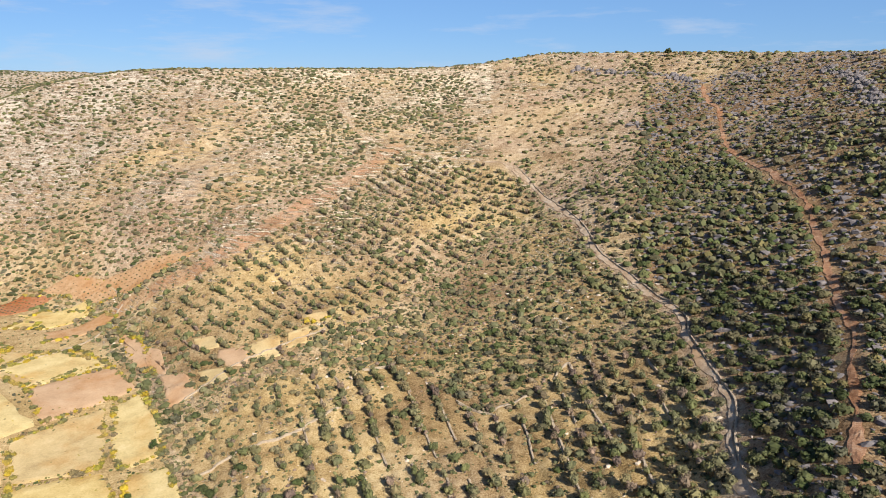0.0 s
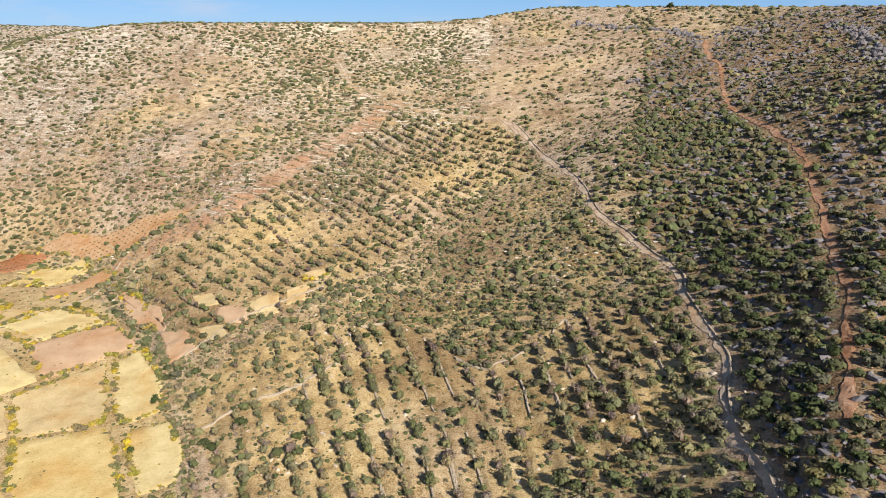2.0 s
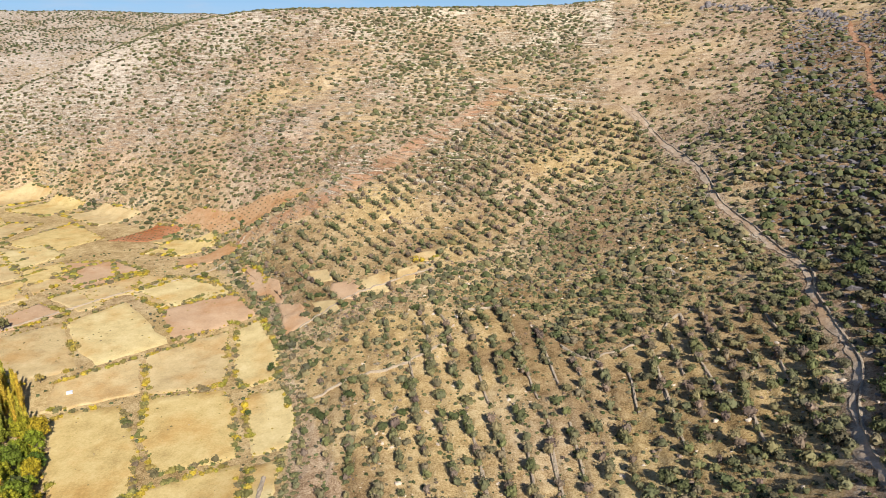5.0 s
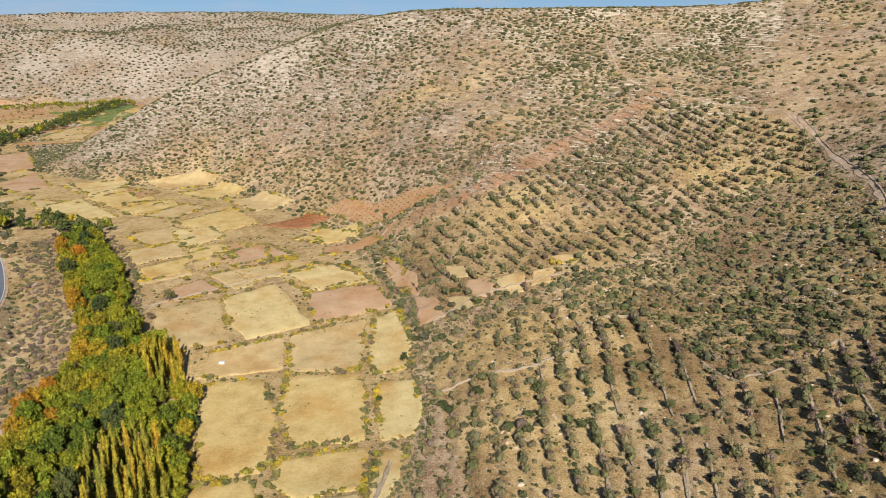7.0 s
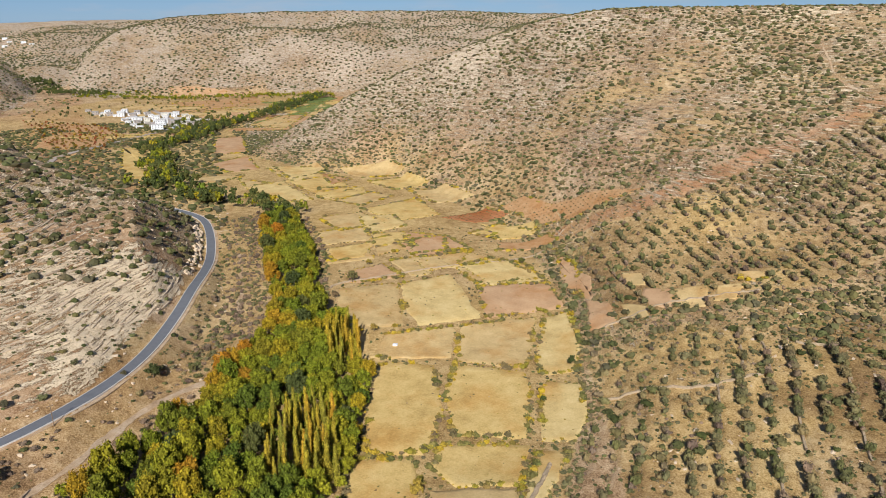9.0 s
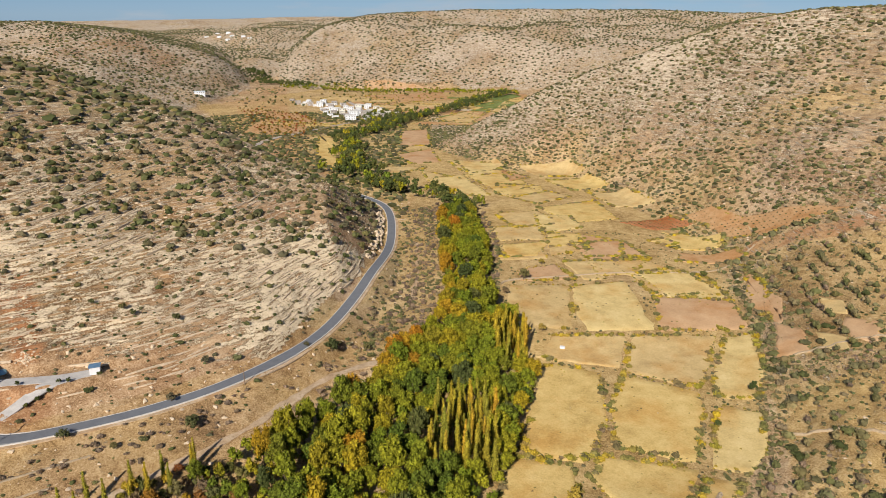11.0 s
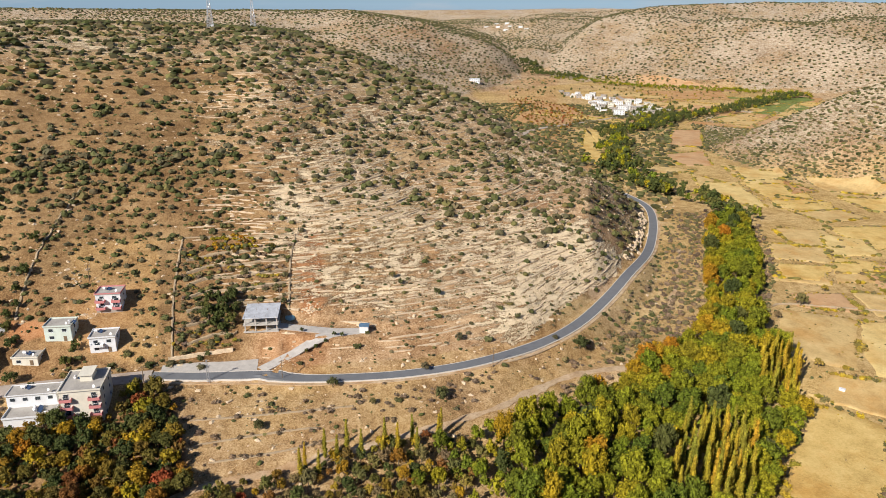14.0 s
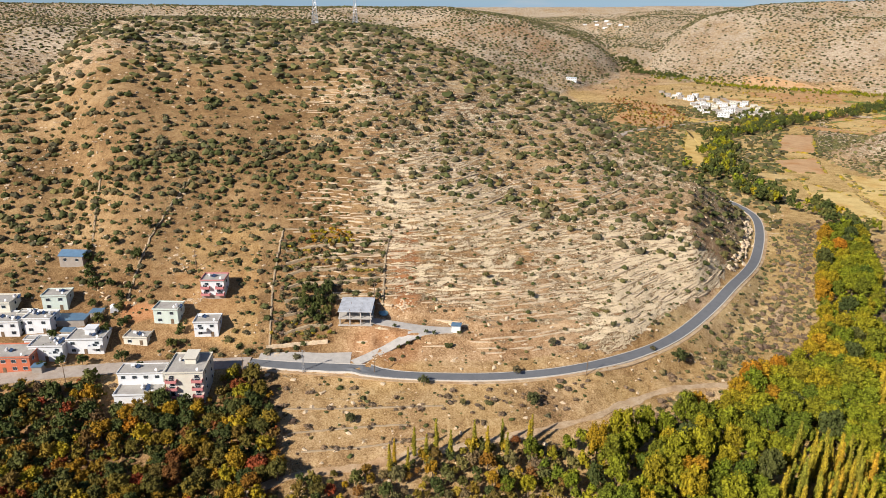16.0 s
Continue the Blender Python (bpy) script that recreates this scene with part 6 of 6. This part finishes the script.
panel_mesh = shared("solar_panel", boxes((-0.9, 0.9, -1.0, 1.0, 0.0, 0.08)), m_panel)


def setpose(ob, x, y, z, rz=0.0, rx=0.0, ry=0.0, s=(1, 1, 1)):
    ob.matrix_basis = Matrix.LocRotScale((x, y, z), Euler((radians(rx), radians(ry), radians(rz))), s)
    return ob


def window(parent, x, y, z, rz, wide=1.0):
    w = setpose(part("window", win_frame, None, parent), x, y, z, rz, s=(1, wide, 1))
    part("pane", win_pane, None, w)


def house(x, y, w, d, floors, wall, label, yaw=-10.0, base=0.0, band=None, tanks=2, balcony=False, plinth=None, parapet=0.5, rail=None, roof=None, name="house", stair=False, windows=True, open_ground=False):
    """A flat-roofed village house; (x, y) is the middle of its front, which faces along yaw."""
    h = new(name)
    z0 = min(gz(x, y), gz(x - d * 0.5, y)) + base
    setpose(h, x, y, z0, yaw)
    H = floors * STOREY
    lowz = STOREY if open_ground else -3.5
    part("wall", boxes((-d, 0, -w / 2, w / 2, lowz, H), bevel=0.04), wall, h)
    if open_ground:
        for px in (-0.4, -d / 2, -d + 0.4):
            for py in (-w / 2 + 0.3, -w / 6, w / 6, w / 2 - 0.3):
                part("pillar", boxes((px - 0.2, px + 0.2, py - 0.2, py + 0.2, -3.5, STOREY)), m_bare, h)
    elif plinth:
        part("plinth", boxes((-d - 0.04, 0.04, -w / 2 - 0.04, w / 2 + 0.04, -3.5, STOREY * 0.9)), plinth, h)
    part("roof", boxes((-d - 0.25, 0.3, -w / 2 - 0.25, w / 2 + 0.25, H + 0.003, H + 0.22)), roof or m_roof, h)
    if parapet:
        t, z1, z2 = 0.18, H + 0.223, H + 0.22 + parapet
        part("parapet", boxes((0.12, 0.3, -w / 2 - 0.25, w / 2 + 0.25, z1, z2), (-d - 0.25, -d - 0.07, -w / 2 - 0.25, w / 2 + 0.25, z1, z2), (-d - 0.07, 0.12, -w / 2 - 0.25, -w / 2 - 0.07, z1, z2), (-d - 0.07, 0.12, w / 2 + 0.07, w / 2 + 0.25, z1, z2)), band or wall, h)
    if windows:
        n = max(2, int(w / 3.6))
        for f in range(1 if (plinth or open_ground) else 0, floors):
            for k in range(n):
                yy = -w / 2 + w * (k + 0.5) / n
                if f == (1 if plinth else 0) and k == n // 2 and not plinth:
                    setpose(part("door", door_mesh, None, h), 0.003, yy, f * STOREY + 0.05, 0)
                elif not (balcony and f > 0 and abs(yy) < w * 0.2):
                    window(h, 0.003, yy, f * STOREY + 0.95, 0, 1.15)
            for k in range(max(1, int(d / 5))):
                xx = -d * (k + 0.5) / max(1, int(d / 5))
                window(h, xx, w / 2 + 0.003, f * STOREY + 0.95, 90)
                window(h, xx, -w / 2 - 0.003, f * STOREY + 0.95, -90)
    if balcony:
        for f in range(1, floors):
            z = f * STOREY
            for a, b in balcony:
                part("balcony", boxes((0.004, 1.5, a * w, b * w, z - 0.15, z), (1.38, 1.5, a * w, b * w, z + 0.003, z + 0.95), (0.004, 1.38, a * w, a * w + 0.12, z + 0.003, z + 0.95), (0.004, 1.38, b * w - 0.12, b * w, z + 0.003, z + 0.95)), rail or band or wall, h)
                window(h, 0.003, (a + b) / 2 * w, z + 0.1, 0, 1.3)
    if stair:
        part("stair_head", boxes((-d * 0.85, -d * 0.45, -w * 0.1, w * 0.2, H + 0.224, H + 2.6), (-d * 0.9, -d * 0.4, -w * 0.13, w * 0.23, H + 2.6, H + 2.75)), wall, h)
    for k in range(tanks):
        px, py = -d * rng.uniform(0.3, 0.8), w * rng.uniform(-0.4, 0.4)
        setpose(part("water_tank", tank_mesh, None, h), px, py, H + 0.23, rng.uniform(0, 90), s=(0.9, 0.9, 0.9))
        setpose(part("solar_panel", panel_mesh, None, h), px + 0.2, py + 1.7, H + 0.55, -35, 0, 35)
    if tanks:
        setpose(part("satellite_dish", dish_mesh, None, h), -0.6, w * 0.36, H + 0.23 + parapet * 0.0, -30)
    return tagged(h, label, "house")


# four-storey block below the street
house(-247, -51, 13.0, 14.5, 4, m_cream, "cream four-storey apartment block with pale balconies", -8, band=m_cream, rail=m_pink, tanks=1, balcony=((-0.49, -0.2), (0.2, 0.49)), stair=True, name="apartment_block")
# low white house with a front terrace
house(-258, -68, 16.0, 7.0, 2, m_white, "low white house with a flat grey roof", -8, tanks=1, parapet=0.3)
house(-250.5, -68.5, 15.5, 7.3, 1, m_white, "white single-storey wing with a flat terrace roof", -8, tanks=2, parapet=0.6, windows=False)
house(-302, -45.5, 9.6, 8.0, 3, m_white, "white house with red bands and balconies on the slope", -10, base=-1.0, band=m_pink, tanks=1, balcony=((-0.5, -0.12), (0.15, 0.5)), plinth=m_bare, stair=False)
house(-290, -63, 9.8, 7.6, 2, m_mint, "pale green two-storey house with a grey roof", -12, tanks=1)
house(-282, -47, 9.4, 7.6, 2, m_white, "white two-storey house on a bare plot", -8, tanks=1, balcony=((-0.45, 0.05),), plinth=None)
house(-282, -92, 13.5, 9.5, 2, m_white, "white two-storey terraced house with roof tanks", -8, tanks=3, balcony=((0.1, 0.45),), stair=True)
house(-280.5, -105.6, 12.5, 9.5, 2, m_white, "white two-storey terraced house with roof tanks", -8, tanks=3, balcony=((0.1, 0.45),))
house(-276, -119, 19.0, 11.0, 2, m_orange, "orange-red two-storey house on the street", -8, tanks=2)
house(-295, -125, 13.0, 10.0, 2, m_white, "white village house with a flat roof", -8, tanks=3)
house(-294.5, -112, 10.5, 8.0, 2, m_white, "white village house with a flat roof", -10, tanks=3)
house(-307, -108.5, 9.8, 7.5, 2, m_mint, "pale green village house with a low grey roof", -6, tanks=1)
house(-305, -129, 9.5, 9.0, 2, m_cream, "cream village house at the edge of the slope", -8, tanks=1)
house(-283, -74, 9.2, 7.0, 1, m_cream, "small cream house with a flat roof", -14, tanks=1)
house(-297, -101, 11.5, 6.5, 1, m_bare, "open shed with a blue sheet-metal roof", -8, tanks=0, parapet=0, roof=m_bluemetal, windows=False, name="shed")
house(-299, -91.5, 4.5, 4.0, 1, m_bare, "small hut with a blue metal roof", -8, tanks=0, parapet=0, roof=m_bluemetal, windows=False, name="shed")
house(-265.5, 51, 3.6, 3.0, 1, m_tank, "small pale blue cabin at the driveway's end", -20, tanks=0, parapet=0, roof=m_bluemetal, windows=False, name="cabin")


# sheds, lean-tos and huts between the village houses
house(-290, -100.5, 4.2, 3.4, 1, m_bare, "small bare-block lean-to between village houses", -8, tanks=0, parapet=0, roof=m_bluemetal, windows=False, name="shed")
house(-288, -113, 5.0, 3.6, 1, m_white, "small white outbuilding behind a village house", -8, tanks=0, parapet=0.3, windows=False, name="shed")
house(-272.5, -107, 3.6, 3.0, 1, m_bare, "small lean-to with a blue metal roof on the street", -8, tanks=0, parapet=0, roof=m_bluemetal, windows=False, name="shed")
house(-301, -118, 6.0, 4.5, 1, m_cream, "small cream outbuilding with a flat roof", -8, tanks=1, parapet=0.3, windows=False, name="shed")


def gable_hut(x, y, w, d, yaw):
    h = setpose(new("stone_hut"), x, y, gz(x - d / 2, y) - 0.3, yaw)
    part("wall", boxes((-d, 0, -w / 2, w / 2, -2.5, 3.6), bevel=0.05), m_bare, h)
    bm = bmesh.new()
    vs = [bm.verts.new(v) for v in ((0.4, -w / 2 - 0.4, 3.5), (0.4, w / 2 + 0.4, 3.5), (-d / 2, w / 2 + 0.4, 5.3), (-d / 2, -w / 2 - 0.4, 5.3), (-d - 0.4, w / 2 + 0.4, 3.5), (-d - 0.4, -w / 2 - 0.4, 3.5))]
    for q in ((0, 1, 2, 3), (3, 2, 4, 5), (0, 3, 5), (1, 4, 2), (0, 5, 4, 1)):
        bm.faces.new([vs[k] for k in q])
    part("roof", bm, m_bluemetal, h, "blue corrugated metal roof")
    for yy in (-w / 4, w / 4):
        window(h, 0.003, yy, 1.2, 0)
    return tagged(h, "grey stone hut with a blue metal gable roof", "hut")


gable_hut(-332, -107.5, 10.5, 8.0, -14)


def unfinished(x, y, w, d, yaw):
    """Concrete frame: slabs on columns, block infill at the back."""
    h = setpose(new("unfinished_house"), x, y, gz(x - d / 2, y) - 0.5, yaw)
    part("base", boxes((-d, -0.3, -w / 2 + 0.3, w / 2 - 0.3, -5.0, 0.0), bevel=0.05), m_bare, h)
    for k, z in enumerate((0.003, 3.0, 6.1)):
        part("slab", boxes((-d - 0.4, 0.5, -w / 2 - 0.4, w / 2 + 0.4, z, z + 0.28), bevel=0.03), m_concrete if k < 2 else m_slab, h)
    for z in (0.29, 3.29):
        for px in (-0.4, -d / 2, -d + 0.4):
            for py in (-w / 2 + 0.3, -w / 6, w / 6, w / 2 - 0.3):
                part("column", boxes((px - 0.2, px + 0.2, py - 0.2, py + 0.2, z, z + (2.7 if z < 1 else 2.8))), m_concrete, h)
    part("infill", boxes((-d + 0.05, -d + 0.2, -w / 2 + 0.6, w / 2 - 0.6, 0.3, 2.95), (-d * 0.5 - 0.1, -d * 0.5 + 0.1, -w / 2 + 0.6, 0, 3.3, 6.05), (-d * 0.95, -d * 0.55, w / 2 - 0.4, w / 2 - 0.2, 0.3, 2.95)), m_bare, h)
    bm = bmesh.new()
    for px in (-0.4, -d / 2, -d + 0.4):
        for py in (-w / 2 + 0.3, -w / 6, w / 6, w / 2 - 0.3):
            rod(bm, (px, py, 6.38), (px, py, 7.2), 0.06)
    part("rebar", bm, m_wood, h)
    return tagged(h, "unfinished concrete house frame with a flat slab roof", "house")


unfinished(-276, 11.5, 13.0, 14.0, -12)

for k in range(7):
    xx = -278.5 - 8.0 * k
    stone_line = [(xx, -17 + 0.3 * k), (xx - 1.5, -5), (xx + 0.5, 1 if k < 2 else 12), (xx - 1, 2 if k < 2 else 24 + 1.2 * k)]
    GARDEN_WALLS.append(stone_line)

# heap and tarpaulin by the yard, white tent, rubble, box in the field
bm = bmesh.new()
v, f = ICO[2]
vs = [bm.verts.new((p[0] * 2.6, p[1] * 2.0, max(-0.2, p[2] * (1.2 + 0.4 * math.sin(5 * p[0]))))) for p in v]
for t in f:
    bm.faces.new([vs[k] for k in t])
tarp = tagged(part("tarpaulin", bm, plain("blue_tarpaulin", (0.22, 0.42, 0.52), 0.6)), "pale blue tarpaulin over a heap of building material", "tarpaulin")
setpose(tarp, -284, 24, gz(-284, 24), 20)
bm = bmesh.new()
vs = [bm.verts.new(p) for p in ((-2, -1.6, 0), (2, -1.6, 0), (2, 1.6, 0), (-2, 1.6, 0), (-1.8, -1.4, 1.9), (1.8, -1.4, 1.9), (1.8, 1.4, 1.9), (-1.8, 1.4, 1.9), (-1.6, 0, 2.8), (1.6, 0, 2.8))]
for q in ((0, 1, 5, 4), (1, 2, 6, 5), (2, 3, 7, 6), (3, 0, 4, 7), (4, 5, 9, 8), (6, 7, 8, 9), (5, 6, 9), (7, 4, 8), (3, 2, 1, 0)):
    bm.faces.new([vs[k] for k in q])
setpose(tagged(part("tent", bm, m_tank), "small white tent between village gardens", "tent"), -302, -85, gz(-302, -85) - 0.1, 15)
setpose(tagged(part("crate", boxes((-1.1, 1.1, -0.7, 0.7, 0, 0.9), (-1.15, 1.15, -0.75, 0.75, 0.9, 1.0), bevel=0.03), m_tank), "white box standing in a dry field", "crate"), -190, 226, gz(-190, 226) + 0.2, 30)
for px, py, n in ((-301, -53, 40), (-322, -60, 40), (-272, -84, 60), (-268, -24, 30), (-285, 33, 60), (-258, 18, 30)):
    scattered("rubble_heap", STONES, px + rng.normal(0, 2.0, n), py + rng.normal(0, 2.2, n), rng.uniform(0.3, 0.8, n), m_rock, "heap of pale broken stone", "rubble")

# ---- towers and poles ----


def lattice_tower(x, y, height, label):
    t = setpose(new("lattice_tower"), x, y, gz(x, y), 12)
    part("base_slab", boxes((-4.5, 4.5, -4.5, 4.5, -1.5, 0.5), bevel=0.05), m_concrete, t)
    w0, w1 = 2.6, 0.5
    wid = lambda z: w0 + (w1 - w0) * min(1, z / (height * 0.8))
    corners = ((1, 1), (-1, 1), (-1, -1), (1, -1))
    for cx, cy in corners:
        bm = bmesh.new()
        for z in np.arange(0.4, height, height / 8):
            z2 = min(height, z + height / 8)
            rod(bm, (cx * wid(z), cy * wid(z), z), (cx * wid(z2), cy * wid(z2), z2), 0.16, seg=5)
        part("leg", bm, m_steel, t)
    zs = np.geomspace(3.0, height + 3.0, 11) - 2.6
    for a, b in zip(corners, corners[1:] + corners[:1]):
        bm = bmesh.new()
        for z, z2 in zip(zs, zs[1:]):
            p, q = (a[0] * wid(z), a[1] * wid(z), z), (b[0] * wid(z2), b[1] * wid(z2), z2)
            rod(bm, p, q, 0.08, seg=4)
            rod(bm, (b[0] * wid(z), b[1] * wid(z), z), (a[0] * wid(z2), a[1] * wid(z2), z2), 0.08, seg=4)
            rod(bm, (a[0] * wid(z2), a[1] * wid(z2), z2), q, 0.07, seg=4)
        part("brace", bm, m_steel, t)
    for k in range(3):
        a = 2.1 * k
        part("antenna", boxes((0.9 * math.cos(a) - 0.2, 0.9 * math.cos(a) + 0.2, 0.9 * math.sin(a) - 0.2, 0.9 * math.sin(a) + 0.2, height - 3, height - 0.5), bevel=0.04), m_tank, t)
    part("cabinet", boxes((5.5, 8.0, -1, 1, -0.5, 2.2), bevel=0.04), m_tank, t)
    return tagged(t, label, "tower")


lattice_tower(-716, 16, 36, "grey steel lattice mast on a concrete base")
lattice_tower(-860, 66, 42, "slender grey steel lattice mast on the plateau")


def pole(x, y, h, lattice=False):
    p = setpose(new("power_pole"), x, y, gz(x, y), rng.uniform(-20, 20))
    bm = bmesh.new()
    if lattice:
        for cx, cy in ((1, 1), (-1, 1), (-1, -1), (1, -1)):
            rod(bm, (cx * 0.4, cy * 0.4, -0.5), (cx * 0.15, cy * 0.15, h), 0.06, seg=4)
        for z in np.arange(0.3, h - 1, 1.0):
            s = 0.4 - 0.25 * z / h
            rod(bm, (s, s, z), (-s, s, z + 1), 0.04, seg=4)
            rod(bm, (s, -s, z), (-s, -s, z + 1), 0.04, seg=4)
            rod(bm, (s, s, z), (s, -s, z + 1), 0.04, seg=4)
    else:
        rod(bm, (0, 0, -0.6), (0, 0, h), 0.17, 0.11, 8)
    part("shaft", bm, m_steel if lattice else m_wood, p)
    part("crossarm", boxes((-0.07, 0.07, -1.1, 1.1, h - 0.7, h - 0.55)), m_wood, p)
    for k in (-0.9, 0.0, 0.9):
        bm = bmesh.new()
        rod(bm, (0, k, h - 0.55), (0, k, h - 0.3), 0.06, 0.04, 6)
        part("insulator", bm, m_tank, p)
    return tagged(p, "steel lattice power pole beside the road" if lattice else "wooden power pole with a short crossarm", "power pole", "power poles")


for px, py, lat in ((-254, -10, True), (-248.5, 16, False), (-258, -32, False), (-321, -54, False), (-264, -95, False), (-289, 21, False), (-235, 95, False)):
    pole(px, py, 9.5 if lat else 8.5, lat)

# ---- far village ----
VILLAGE = [(-1261, 675), (-1199, 669), (-1153, 665), (-1102, 657), (-1065, 681), (-1025, 700), (-990, 640), (-950, 608), (-978, 655), (-977, 720), (-1149, 700), (-1094, 716)]
for q in spread([(-1210, 655), (-1110, 640), (-1000, 605), (-935, 595), (-955, 690), (-1060, 735), (-1200, 700)], 14, 55):
    VILLAGE.append(q)
for k, (px, py) in enumerate(VILLAGE):
    big = k in (6, 7, 8)
    house(px, py, rng.uniform(8, 11.5) + 5 * big, rng.uniform(8, 10) + 2 * big, 3 if big else int(rng.integers(1, 3)), (m_white, m_white, m_cream, m_bare)[int(rng.integers(4))], "pale flat-roofed house in the distant village", float(rng.choice([-35, -42, -28])), tanks=0, parapet=0.4)
house(-1350, 528, 20, 12, 2, m_white, "pale house with a terrace on the far slope", -25, tanks=0, roof=m_bluemetal)
for px, py in ((-2500, 1120), (-2470, 1090), (-2530, 1085), (-2550, 1130), (-2450, 1140), (-2580, 1060), (-2420, 1150), (-2600, 1110)):
    house(px, py, 15, 11, 1 + int(px) % 20 // 10, m_white, "small white house in a distant hamlet", -25, tanks=0, windows=False)

# ---- dry-stone walls ----


def stone_wall(pts, height, thick, label, cat="stone wall", mat=None, smooth=True):
    """A rough wall of laid stones: uneven top and faces."""
    p = smooth_line(pts, 1.1) if smooth else np.array(pts, float)
    n = len(p)
    d = np.gradient(p, axis=0)
    d /= np.linalg.norm(d, axis=1)[:, None] + 1e-9
    nr = np.stack([d[:, 1], -d[:, 0]], 1)
    rows = []
    z = ground(p[:, 0], p[:, 1])
    for off, hh in ((-0.6, -0.5), (-0.52, 0.5), (-0.42, 1.0), (0.0, 1.06), (0.42, 1.0), (0.52, 0.5), (0.6, -0.5)):
        jit = rng.normal(0, 0.09, n) * thick
        q = p + nr * (off * thick + jit)[:, None]
        rows.append(np.column_stack([q, z + hh * height * (1 + rng.normal(0, 0.14, n) * (hh > 0)) - (0.4 if hh < 0 else 0)]))
    v = np.stack(rows, 1)
    me = mesh_from("stone_wall", v.reshape(-1, 3), grid_quads(n, 7))
    return tagged(part("stone_wall", me, mat or m_wall), label, cat)


for pts in ([(-388, -105), (-364, -103), (-345, -101)], [(-383, -62), (-361, -69), (-335, -76), (-316, -79), (-305, -80)], [(-342, -16), (-322, -19), (-306, -21), (-287, -22), (-269, -23)], [(-342, -18), (-340, -1), (-332, 33)], [(-333, 34), (-315, 29), (-298, 26), (-287, 24)]):
    stone_wall(pts, 0.55, 0.8, "rough brown dry-stone boundary wall on the slope")
for pts in GARDEN_WALLS:
    stone_wall(pts, 0.9, 0.8, "low dry-stone terrace wall in a hillside garden", "terrace wall")
stone_wall([(x0 + 1.5, y0) for x0, y0 in WALL_PATH], 0.45, 0.7, "pale dry-stone wall climbing beside the footpath")
for pts in ([(-237, -17), (-232, 11), (-228, 38)], [(-225, -15), (-223, 10), (-221, 24)], [(-216, -12), (-214, 10), (-214, 30)]):
    stone_wall(pts, 0.3, 0.8, "low earth and stone bank across the dry slope", "stone bank")
stone_wall([(-274, -24), (-273, -12), (-271, 0)], 1.3, 0.6, "low pale retaining wall behind the forecourt", mat=m_rock)
stone_wall([(-205, 352), (-228, 326), (-245, 298), (-262, 268), (-262, 258)], 0.8, 1.0, "low pale stone wall between fields")
stone_wall([(-84, 140), (-86, 165), (-90, 185)], 0.9, 1.4, "tumbled pale stone wall beside the orchard")
stone_wall([(-92, 232), (-76, 240), (-60, 246), (-40, 262)], 0.7, 0.9, "low stone wall across the orchard")
stone_wall([(-118, 284), (-100, 300), (-80, 314), (-58, 328)], 0.6, 0.9, "low stone wall along the lower orchard")
stone_wall([(-206, 352), (-195, 372), (-190, 398)], 0.6, 0.9, "low stone wall between field and orchard")
# terrace walls that follow the contour steps
made = 0
tries = 0
while made < 40 and tries < 1500:
    tries += 1
    px, py = rng.uniform(-60, 88), rng.uniform(150, 330)
    lay = ground(px, py, ROWG)
    if ground(px, py, ORCHG) < 0.6 or px > wall_x(py) - 6 or not inside(LOWER, px, py) or (px < -25 and rng.random() < 0.7) or abs(lay - np.floor(lay) - 0.5) > 0.06:
        continue
    target, pts = float(lay), []
    for k in range(int(rng.integers(12, 34))):
        gx = float(ground(px + 1.5, py, ROWG) - ground(px - 1.5, py, ROWG)) / 3
        gy = float(ground(px, py + 1.5, ROWG) - ground(px, py - 1.5, ROWG)) / 3
        g2 = gx * gx + gy * gy + 1e-6
        e = target - float(ground(px, py, ROWG))
        px, py = px + np.clip(e * gx / g2, -1, 1), py + np.clip(e * gy / g2, -1, 1)
        pts.append((px, py))
        s = math.sqrt(g2)
        px, py = px - gy / s * 1.2, py + gx / s * 1.2
    pts = np.array(pts)
    k = np.ones(5) / 5
    pts = np.column_stack([np.convolve(np.pad(pts[:, c], 2, "edge"), k, "valid") for c in (0, 1)])
    stone_wall(pts, rng.uniform(0.4, 0.8), 0.8, "short dry-stone terrace wall among orchard trees", "terrace wall", smooth=False)
    made += 1

# ---- crags on the rocky slope ----
CRAG = []
for s in range(4):
    g = np.random.default_rng(300 + s)
    v, f = ICO[2]
    v = v * (1 + 0.4 * (g.random((len(v), 1)) - 0.5)) * [1.0, 0.75, 0.8]
    CRAG.append((np.round(v * 2.0) / 2.0 * 0.55 + v * 0.45, f))
for pts, n, lo, hi in (([(128, 712), (155, 677), (188, 643), (211, 595)], 90, 1.2, 3.2), ([(270, 512), (266, 470), (250, 425), (238, 395)], 110, 1.0, 3.2), ([(234, 585), (240, 555)], 30, 1.0, 2.6), ([(140, 526), (150, 478)], 34, 0.8, 2.2)):
    q = smooth_line(pts, 2.0)
    q = q[rng.integers(0, len(q), n)] + rng.normal(0, 3.0, (n, 2))
    scattered("crag", CRAG, q[:, 0], q[:, 1], rng.uniform(lo, hi, n), m_greyrock, "broken grey limestone crag on the hillside", "rocks", sink=0.1)
# cut rock face above the bend of the road
q = smooth_line([(x0 - 4.6, y0 - 6.2) for x0, y0 in ((-325, 222), (-347, 243), (-370, 262), (-391, 278), (-412, 292))], 1.2)
q = q[rng.integers(0, len(q), 130)] + rng.normal(0, 1.3, (130, 2))
scattered("rock_face", CRAG, q[:, 0], q[:, 1], rng.uniform(0.6, 1.9, 130), m_rock, "pale cut limestone face above the road", "rocks", sink=0.0)
